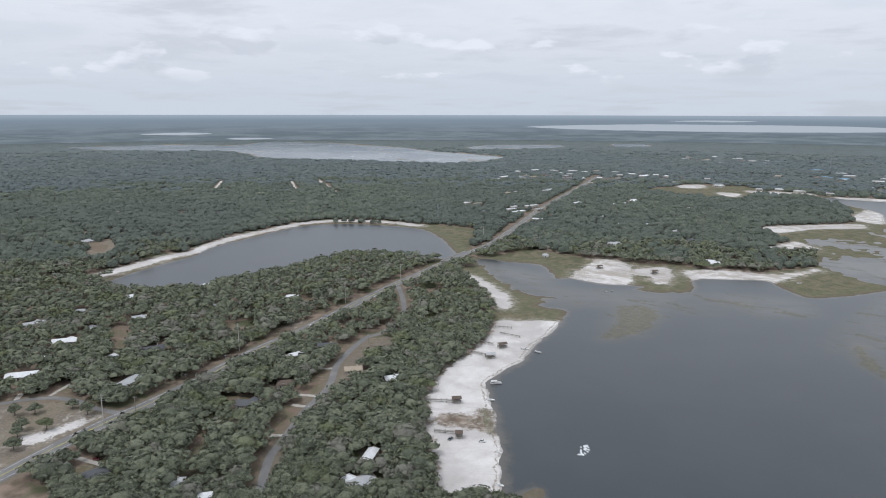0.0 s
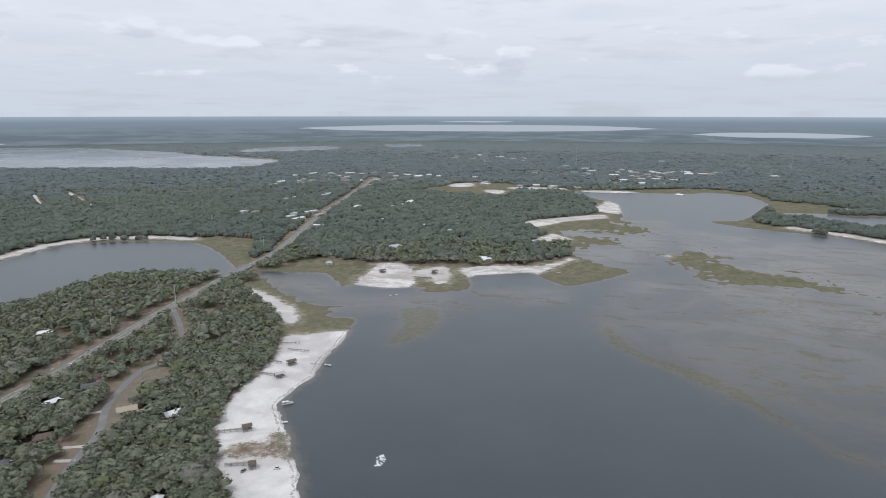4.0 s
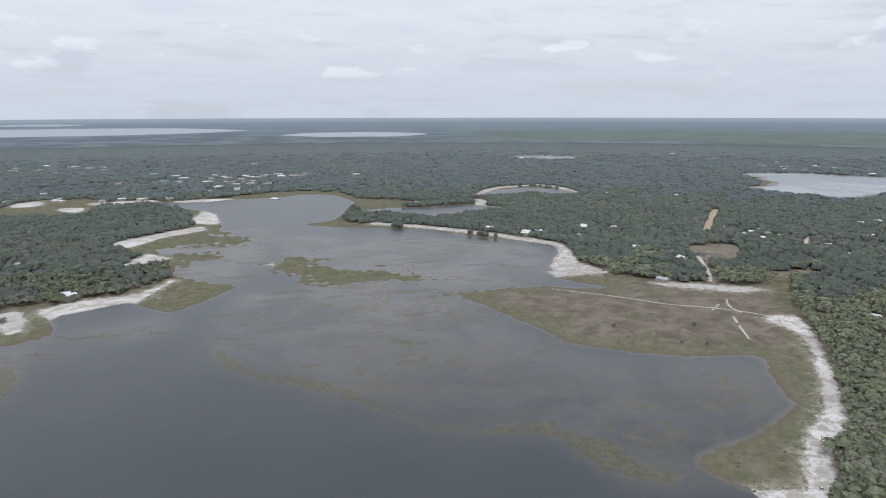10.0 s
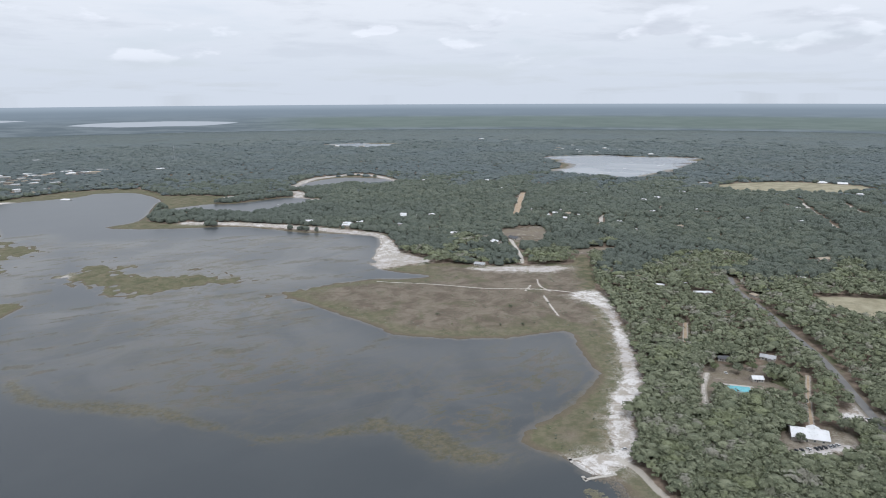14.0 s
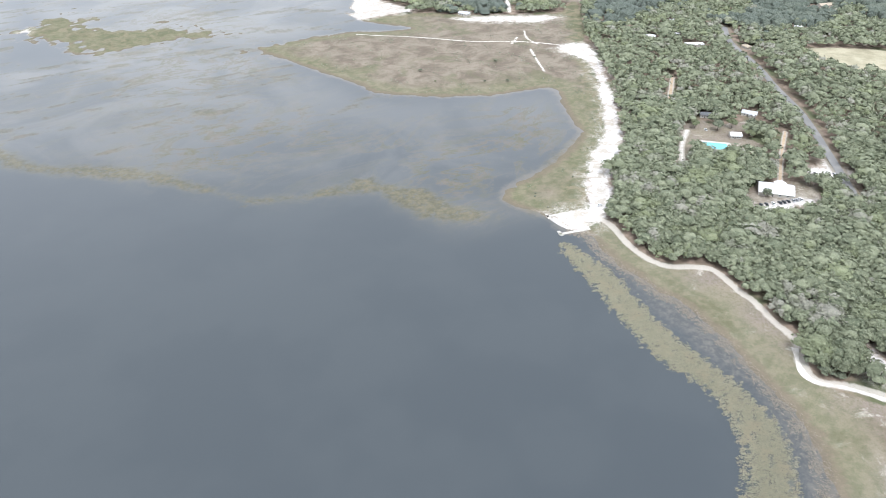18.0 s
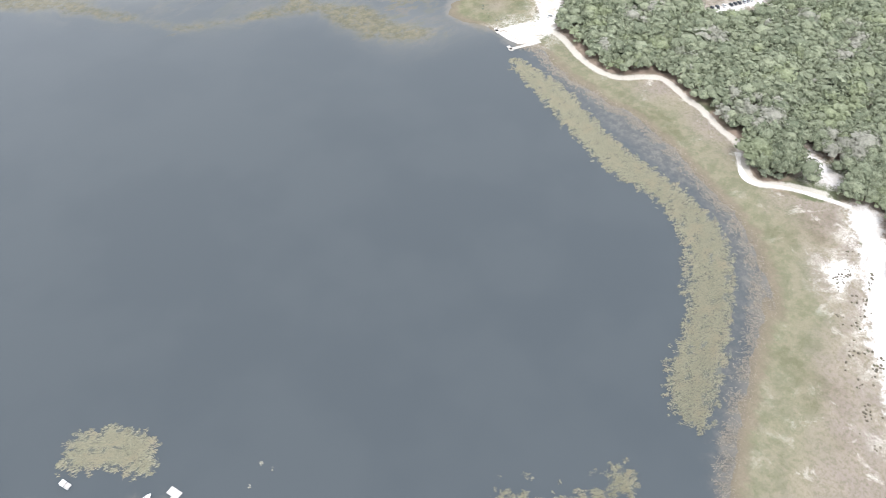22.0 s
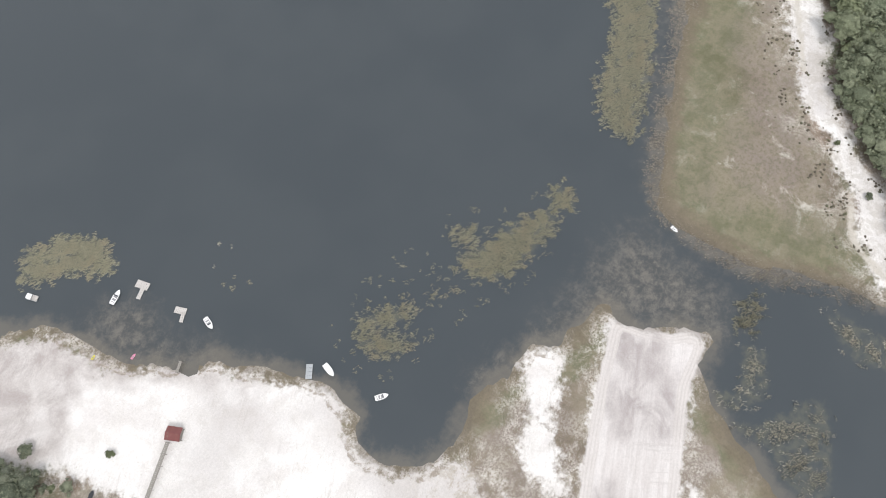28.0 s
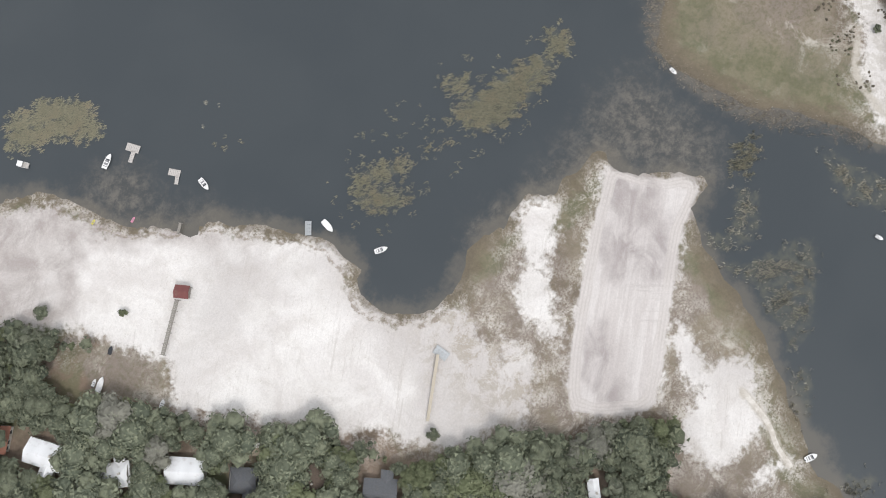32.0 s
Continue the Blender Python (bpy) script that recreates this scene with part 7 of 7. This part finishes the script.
def car_model(paint):
    c = new("car")
    body = box(-2.2, 2.2, -0.9, 0.9, 0.32, 0.88, bevel=0.14)
    part("body", body, PAINTS[paint], c)
    cabin = box(-1.45, 0.95, -0.8, 0.8, 0.88, 1.45, taper=0.18, bevel=0.05)
    part("cabin", cabin, PANE, c)
    part("roof", box(-1.1, 0.6, -0.64, 0.64, 1.45, 1.5), PAINTS[paint], c)
    for sx in (-1.35, 1.35):
        for s in (-0.86, 0.86):
            wheel = post(0, 0, -0.11, 0.11, 0.33, sides=12)
            wheel.transform(Matrix.Translation((sx, s, 0.33)) @ Matrix.Rotation(radians(90), 4, "X"))
            tyre = part("wheel", wheel, RUBBER, c)
            rim = post(0, 0, -0.12, 0.12, 0.2, sides=10)
            rim.transform(Matrix.Translation((sx, s, 0.33)) @ Matrix.Rotation(radians(90), 4, "X"))
            part("rim", rim, STEEL, tyre)
    for s in (-0.6, 0.6):
        part("headlight", box(2.14, 2.22, s - 0.18, s + 0.18, 0.6, 0.75), GEL, c)
    return tagged(c, f"{paint} car standing on open ground", "car", "parked cars")


HIGHWAY = rounded(PLAN["R_highway"], 6, False)


def road_turn(x, y):
    k = int(np.argmin(np.hypot(HIGHWAY[:-1, 0] - x, HIGHWAY[:-1, 1] - y)))
    d = HIGHWAY[min(k + 2, len(HIGHWAY) - 1)] - HIGHWAY[k]
    return math.degrees(math.atan2(d[1], d[0])), float(np.hypot(*(HIGHWAY[k] - (x, y))))


models = {}
for n, (x, y, paint) in enumerate(CARS):
    along, off = road_turn(x, y)
    turn = along if off < 25 else 62 if x > 500 else 20 + 70 * (n % 3)
    m = pose(x, y, height_at(x, y) + 0.03, 0, 0, turn)
    if paint in models:
        copy_thing(models[paint], m)
    else:
        models[paint] = car_model(paint)
        models[paint].matrix_basis = m


# Pool terrace by the hall
pool = thing("swimming_pool", 620, 275, 0, "turquoise swimming pool with a pale paved terrace in the woods", "swimming pool")
pool.rotation_euler.z = radians(-50)
part("terrace", box(-13, 13, -9.5, 9.5, -0.3, 0.12), CONCRETE, pool)
part("basin", box(-9.5, 9.5, -6.5, 6.5, 0.0, 0.17), POOLBLUE, pool, "clear turquoise water")
for s in (-1, 1):
    part("coping", box(-10, 10, s * 6.75 - 0.25, s * 6.75 + 0.25, 0.1, 0.24), CONCRETE, pool)
    part("coping", box(s * 9.75 - 0.25, s * 9.75 + 0.25, -6.5, 6.5, 0.1, 0.24), CONCRETE, pool)
for k in range(-2, 3):
    part("lane_line", box(-8.8, 8.8, k * 2.2 - 0.1, k * 2.2 + 0.1, 0.165, 0.18), TRIM, pool)

# Terrace behind one of the lakeside houses
patio = thing("terrace", 56, 21, -56, "tan paved terrace with a small spa beside a dark-roofed house", "terrace")
part("paving", box(-5.5, 5, -2.6, 3.4, -0.2, 0.15, bevel=0.05), ROOFS["tan"], patio)
part("spa", post(4.0, -1.2, 0.1, 0.7, 0.9, sides=14), POOLBLUE, patio)
for k in range(4):
    part("sun_lounger", box(0.2 + 0.75 * k, 0.7 + 0.75 * k, 0.2, 2.0, 0.25, 0.5, bevel=0.04), GEL, patio)
part("fire_ring", post(3.4, 5.2, -0.1, 0.3, 1.9, sides=16), ROOFS["tan"], patio)


# Bridge of the highway over the narrows
def bridge():
    k = int(np.argmin(np.hypot(HIGHWAY[:, 0] + 344, HIGHWAY[:, 1] - 757)))
    a, b = HIGHWAY[k - 3], HIGHWAY[k + 3]
    turn = math.degrees(math.atan2(*(b - a)[::-1]))
    x, y = HIGHWAY[k]
    g = thing("bridge", x, y, turn, "low concrete road bridge with solid parapets over the narrows", "bridge", z=0)
    l = 74
    part("deck", box(-l / 2, l / 2, -7, 7, 1.5, 2.25, bevel=0.05), surface("bridge_asphalt", lambda g2, s: g2.put(s.inputs["Base Color"], g2.mix(g2.grain(4, 5), (0.17, 0.17, 0.17), (0.24, 0.235, 0.23))), 0.9), g)
    for s in (-1, 1):
        part("parapet", box(-l / 2, l / 2, s * 7.2 - 0.2, s * 7.2 + 0.2, 1.4, 3.2), CONCRETE, g)
    for i in range(-2, 3):
        part("pier", box(i * 14 - 0.5, i * 14 + 0.5, -6.5, 6.5, -2.5, 1.5), CONCRETE, g)


bridge()


def line_strip(name, line, offset, w, lift, material, label):
    """A painted line along the road."""
    d = np.gradient(line, axis=0)
    side = np.stack([-d[:, 1], d[:, 0]], -1) / np.linalg.norm(d, axis=1)[:, None]
    l, r = line + side * (offset - w / 2), line + side * (offset + w / 2)
    z = land_height(line[:, 0], line[:, 1], lake_reach(line[:, 0], line[:, 1])) + lift
    verts = np.vstack([np.c_[l, z], np.c_[r, z]])
    n = len(line)
    mesh = bpy.data.meshes.new(name)
    fill(mesh, verts, np.array([(n + i, n + i + 1, i + 1, i) for i in range(n - 1)]))
    mesh.materials.append(material)
    tagged(new(name, mesh), label, "road marking", kind="structure")


TAR = surface("asphalt", lambda g, s: g.put(s.inputs["Base Color"], g.mix(g.calc("MULTIPLY", g.ramp(g.grain(14, 4), 0.45, 0.65), 0.6), g.mix(g.grain(1.5, 5, 0.7), (0.165, 0.165, 0.163), (0.225, 0.22, 0.215)), (0.27, 0.26, 0.245))), 0.92)
TRACK = surface("sandy_track", lambda g, s: g.put(s.inputs["Base Color"], g.mix(g.ramp(g.grain(2.5, 5, 0.7), 0.35, 0.65), (0.47, 0.43, 0.375), (0.66, 0.63, 0.585))), 0.95)
CLAY = surface("clay_lane", lambda g, s: g.put(s.inputs["Base Color"], g.mix(g.ramp(g.grain(3, 5, 0.7), 0.35, 0.65), (0.40, 0.29, 0.19), (0.52, 0.42, 0.31))), 0.95)


def lane(name, key, half, material, label, lift):
    """A road or track as a strip that lies on the ground and varies a little in width."""
    line = rounded(PLAN[key], 10, False)
    d = np.gradient(line, axis=0)
    side = np.stack([-d[:, 1], d[:, 0]], -1) / np.linalg.norm(d, axis=1)[:, None]
    wide = half * (1 + (0.0 if name == "road" else 0.3) * ripple_sum(line[:, 0], line[:, 1], 23, 12)[:, None])
    rows = [line + side * wide * u for u in (-1.0, -0.4, 0.4, 1.0)]
    z = [land_height(p[:, 0], p[:, 1], lake_reach(p[:, 0], p[:, 1])) + lift for p in rows]
    n = len(line)
    mesh = bpy.data.meshes.new(name)
    fill(mesh, np.vstack([np.c_[p, h] for p, h in zip(rows, z)]), np.array([(k * n + i, k * n + i + 1, (k + 1) * n + i + 1, (k + 1) * n + i) for k in range(3) for i in range(n - 1)])[:, ::-1])
    mesh.materials.append(material)
    tagged(new(name, mesh), label, name, kind="structure")


for key, half in (("R_highway", 6.0), ("R_side", 2.6), ("R_loop", 2.3), ("R_east", 3.4), ("R_main", 8.0), ("R_town", 5.0)):
    lane("road", key, half, TAR, "worn grey asphalt road through the woods", 0.14 if key != "R_east" else 0.4)
for key, half in (("T_marsh", 1.0), ("T_marsh_b", 0.6), ("T_marsh_c", 0.8), ("T_marsh_d", 0.6), ("T_pathb", 1.5), ("T_drive", 2.4), ("T_lane_b", 3.2), ("T_lane_c", 3.0), ("T_lane", 3.0), ("T_far_a", 4.0), ("T_far_b", 4.0), ("T_far_c", 4.5), ("T_pool", 1.1), ("T_ramp", 0.8)):
    lane("track", key, half, TRACK, "pale sandy track worn into the ground", 0.12)
for key, half in (("T_orange", 6.0), ("T_red", 1.3), ("T_pool_b", 1.0)):
    lane("track", key, half, CLAY, "red-brown clay lane between the trees", 0.12)
for key in "abcdefg":
    lane("driveway", "T_yard_" + key, 1.7, CONCRETE, "pale concrete driveway across the sandy verge", 0.13)

ROADS = rounded(PLAN["R_highway"], 24, False)
for offset in (-0.3, 0.3):
    line_strip("road_marking", ROADS, offset, 0.22, 0.2, PAINTS["yellow"], "double yellow centre line of the highway")
for offset in (-4.6, 4.6):
    line_strip("road_marking", ROADS, offset, 0.25, 0.2, PAINTS["white"], "white edge line of the highway")


# Foam that a small craft has left on the lake
foam = thing("wake_foam", -6, 342, 95, "white foam of a small craft on the open lake", "foam", z=0.02)
blot = random.Random(5)
for k in range(26):
    u = k / 25
    px, py = -13 * u + 5, blot.uniform(-1, 1) * (0.8 + 2.4 * abs(math.sin(u * 7)))
    fleck = post(px, py, 0, 0.12, blot.uniform(0.35, 1.1), r2=0.15, sides=9)
    for v in fleck.verts:
        v.co.x += blot.uniform(-0.25, 0.25)
        v.co.y += blot.uniform(-0.25, 0.25)
    part("fleck", fleck, FOAM, foam)


# Reeds standing in the water
def reed_look(g, s):
    own = g.add("ShaderNodeNewGeometry").outputs["Random Per Island"]
    c = g.mix(own, (0.190, 0.185, 0.130), (0.350, 0.332, 0.240))
    g.put(s.inputs["Base Color"], g.mix(g.ramp(g.grain(9, 4), 0.45, 0.7), c, (0.30, 0.27, 0.19)))


def dead_reed_look(low, high):
    def build(g, s):
        own = g.add("ShaderNodeNewGeometry").outputs["Random Per Island"]
        g.put(s.inputs["Base Color"], g.mix(own, low, high))
    return build


REED = surface("reed", reed_look, 0.9)
DEAD_REED = surface("dead_reed", dead_reed_look((0.34, 0.32, 0.25), (0.52, 0.49, 0.40)), 0.9)
BROWN_REED = surface("brown_reed", dead_reed_look((0.20, 0.175, 0.14), (0.34, 0.30, 0.24)), 0.9)


def tufts(name, x, y, r, tall, label, material=REED):
    """Bent blades in tufts, leaning with the wind."""
    n = len(x)
    verts, faces = [], []
    for k in range(5):
        a = 2.66 + r.normal(0, 0.45, n)
        w = r.uniform(0.045, 0.085, n)
        h = tall * r.uniform(0.2, 0.5, n)
        far = tall * r.uniform(0.6, 1.6, n)
        lx, ly = np.cos(a) * far, np.sin(a) * far
        ox, oy = x + r.uniform(-0.7, 0.7, n), y + r.uniform(-0.7, 0.7, n)
        p0 = np.stack([ox - w * np.sin(a), oy + w * np.cos(a), np.full(n, -0.1)], -1)
        p1 = np.stack([ox + w * np.sin(a), oy - w * np.cos(a), np.full(n, -0.1)], -1)
        p2 = np.stack([ox + lx * 0.5, oy + ly * 0.5, h], -1) + (p1 - p0) * 0.4
        p3 = np.stack([ox + lx, oy + ly, h * 0.9], -1)
        verts.append(np.stack([p0, p1, p2, p3], 1).reshape(-1, 3))
        base = k * n * 4 + np.arange(n)[:, None, None] * 4
        faces.append((np.array([[0, 1, 2], [0, 2, 3]])[None] + base).reshape(-1, 3))
    mesh = bpy.data.meshes.new(name)
    fill(mesh, np.vstack(verts), np.vstack(faces))
    mesh.materials.append(material)
    return tagged(new(name, mesh), label, "reeds", kind="stuff")


for n, (key, points) in enumerate(PLAN.items()):
    if not key.startswith("r_"):
        continue
    line = rounded(points)
    sparse = key in ("r_i", "r_j", "r_l", "r_m", "r_n", "r_o", "r_h", "r_g", "r_p", "r_q")
    step = 0.62 if sparse else 0.47
    x, y, r = scatter(line[:, 0].min() - 3, line[:, 0].max() + 3, line[:, 1].min() - 3, line[:, 1].max() + 3, step, 70 + n)
    along, cross = x * -0.887 + y * 0.462, x * 0.462 + y * 0.887
    ragged = reach(line, x, y, True, 12) + 1.6 * ripple_sum(x, y, 6, n) + 2.4 * ripple_sum(along * 0.25, cross, 1.6, n + 3) + (-1.2 if sparse else 0)
    thin = ripple_sum(x, y, 9, n + 9) + 1.0 * ripple_sum(along * 0.2, cross, 1.3, n + 11) < (-0.45 if sparse else 0.7 if key == "r_belt" else 0.95)
    keep = (ragged + (r.uniform(-3, 0, len(x)) if sparse else r.uniform(-1.5, 0.3, len(x))) > 0) & (thin | (r.uniform(0, 1, len(x)) < 0.08))
    if keep.any():
        if key in ("r_i", "r_j", "r_l", "r_m", "r_n", "r_p", "r_q"):
            tufts("reed_bed", x[keep], y[keep], r, 0.95, "thin brown dead reeds standing in the dark water", DEAD_REED)
        else:
            tufts("reed_bed", x[keep], y[keep], r, 0.95, "olive and straw coloured reeds standing in the shallow water")
# A ragged fringe of dead reeds along the grassy east bank
x, y, r = scatter(230, 460, -100, 260, 0.6, 57)
shoreline = lake_reach(x, y)
dense = np.clip(1 - np.abs(shoreline - 2.0) / 6.0, 0, 1) * (0.55 + 0.35 * ripple_sum(x, y, 14, 51))
keep = (reach(rounded(PLAN["d_east"]), x, y) > -14) & (r.uniform(0, 1, len(x)) < 0.75 * dense)
tufts("dead_reeds", x[keep], y[keep], r, 0.8, "brown dead reeds along the grassy water's edge", BROWN_REED)

# Stray reeds round the beds off the house beach
x, y, r = scatter(130, 250, 10, 75, 1.1, 7)
loose = np.full(x.shape, -30.0)
for key in ("r_b", "r_c", "r_d", "r_e", "r_f", "r_g", "r_h"):
    loose = np.maximum(loose, reach(rounded(PLAN[key]), x, y, True, 30))
keep = (loose > -9) & (loose < 0) & (ripple_sum(x, y, 7, 1) + ripple_sum(x, y, 2.4, 2) > 1.25) & (lake_reach(x, y) > 6)
tufts("stray_reeds", x[keep], y[keep], r, 0.9, "stray reed tufts scattered over the open water")

# Tussocks on the dry lake bed
x, y, r = scatter(255, 800, -110, 760, 4.2, 17)
bed = reach(rounded(PLAN["d_marsh"]), x, y)
keep = (bed > 5) & (lake_reach(x, y) < -8) & (group_reach("s_", x, y) < -1) & (ripple_sum(x, y, 45, 6) + 0.7 * ripple_sum(x, y, 13, 7) > 0.75)
spots = np.stack([x[keep], y[keep], land_height(x[keep], y[keep], lake_reach(x[keep], y[keep])) - 0.25, r.uniform(0.35, 0.95, keep.sum()), r.uniform(0.35, 0.7, keep.sum()), r.uniform(0, 6, keep.sum()), r.uniform(0.3, 1, keep.sum())], -1)
planted("tussocks", spots, FAR_KINDS, "dull green tussocks scattered over the dry lake bed")


# Single trees and shrubs
TREE_MESHES = []
for n in range(6):
    v, f = lobed(111 + n, 8, 760, False, 0.85, True)
    mesh = bpy.data.meshes.new("crown")
    fill(mesh, v, f)
    mesh.attributes.new("tint", "FLOAT", "POINT").data.foreach_set("value", np.full(len(v), (0.1, 0.3, 0.55, 0.4, 0.93, 0.05)[n], np.float32))
    mesh.materials.append(LEAF)
    TREE_MESHES.append(mesh)
bm = post(0, 0, -0.4, 0.75, 0.07, r2=0.04, sides=7)
for k in range(4):
    limb = bmesh.ops.create_cone(bm, cap_ends=True, segments=5, radius1=0.035, radius2=0.015, depth=0.6)["verts"]
    bmesh.ops.transform(bm, verts=limb, matrix=Matrix.Rotation(k * 1.57, 4, "Z") @ Matrix.Translation((0.18, 0, 0.75)) @ Matrix.Rotation(0.7, 4, "Y"))
TRUNK = bpy.data.meshes.new("trunk")
bm.to_mesh(TRUNK)
bm.free()
TRUNK.materials.append(BARK)


def tree(x, y, radius, tall, turn, n, name="tree", label="evergreen oak with a broad uneven crown", group="trees"):
    t = new(name)
    t.matrix_world = pose(x, y, height_at(x, y), 0, 0, turn)
    tagged(t, label, name, group)
    for part_name, mesh in (("trunk", TRUNK), ("crown", TREE_MESHES[n % 6])):
        o = new(part_name, mesh)
        o.parent = t
        o.scale = (radius, radius, tall)
        o.location.z = 0.35 * tall - 0.1
    return t


pick = random.Random(3)
for x, y, radius, tall, turn, kind in SINGLE:
    tree(x, y, radius, tall, turn, kind, label="grey half-bare oak at the edge of the sand" if kind % 6 == 4 else "evergreen oak with a broad uneven crown", group="oaks round the lakeside houses")
for x, y, radius in ((-287, 151, 4.6), (-309, 166, 4.8), (-297, 175, 5.0), (-297, 201, 5.2), (-315, 201, 3.8), (-302, 160, 4.2), (-336, 174, 4.6), (-328, 183, 4.4), (674, 314, 5.0), (649, 294, 5.5), (656, 268, 5.0), (637, 309, 4.6), (664, 290, 5.2), (679, 281, 5.0), (637, 178, 5.5), (617, 190, 5.5), (576, 200, 4.0), (660, 305, 4.4), (66, 89, 1.8), (98, -28, 2.6), (49, 113, 3.0)):
    tree(x, y, radius, radius * 0.95, pick.uniform(0, 360), pick.randrange(4), group="lone trees")
for x, y, radius in ((524, 578, 2.2), (608, 553, 2.3), (560, 512, 1.6), (580, 499, 2.0), (519, 543, 1.4), (654, 539, 1.5), (423, 1, 1.8), (334, -56, 1.4), (320, -77, 1.6)):
    tree(x, y, radius, radius * 0.8, pick.uniform(0, 360), pick.randrange(4), "shrub", "dark green shrub alone on the dry lake bed", "shrubs")
for x, y, radius in ((436, 84, 4.5), (444, 78, 5.0), (434, 76, 4.0), (451, 80, 4.2), (442, 87, 4.0), (438, 70, 3.0)):
    tree(x, y, radius, radius * 0.7, pick.uniform(0, 360), pick.randrange(4), "shrub", "bright green thicket between the sand tracks", "thicket")

# Low dark scrub on the blown sand of the far point
x, y, r = scatter(270, 420, -130, 20, 1.7, 27)
edge = reach(rounded(PLAN["s_east"]), x, y)
keep = (edge > -15) & (edge < 3.0) & (ripple_sum(x, y, 12, 16) + 0.9 * ripple_sum(x, y, 4.5, 17) > 0.6) & (lake_reach(x, y) < -14)
spots = np.stack([x[keep], y[keep], land_height(x[keep], y[keep], lake_reach(x[keep], y[keep])) - 0.2, r.uniform(0.3, 0.8, keep.sum()), r.uniform(0.25, 0.5, keep.sum()), r.uniform(0, 6, keep.sum()), r.uniform(0, 1, keep.sum())], -1)
planted("scrub", spots, FAR_KINDS, "low grey-brown scrub on blown white sand", DRY_LEAF)
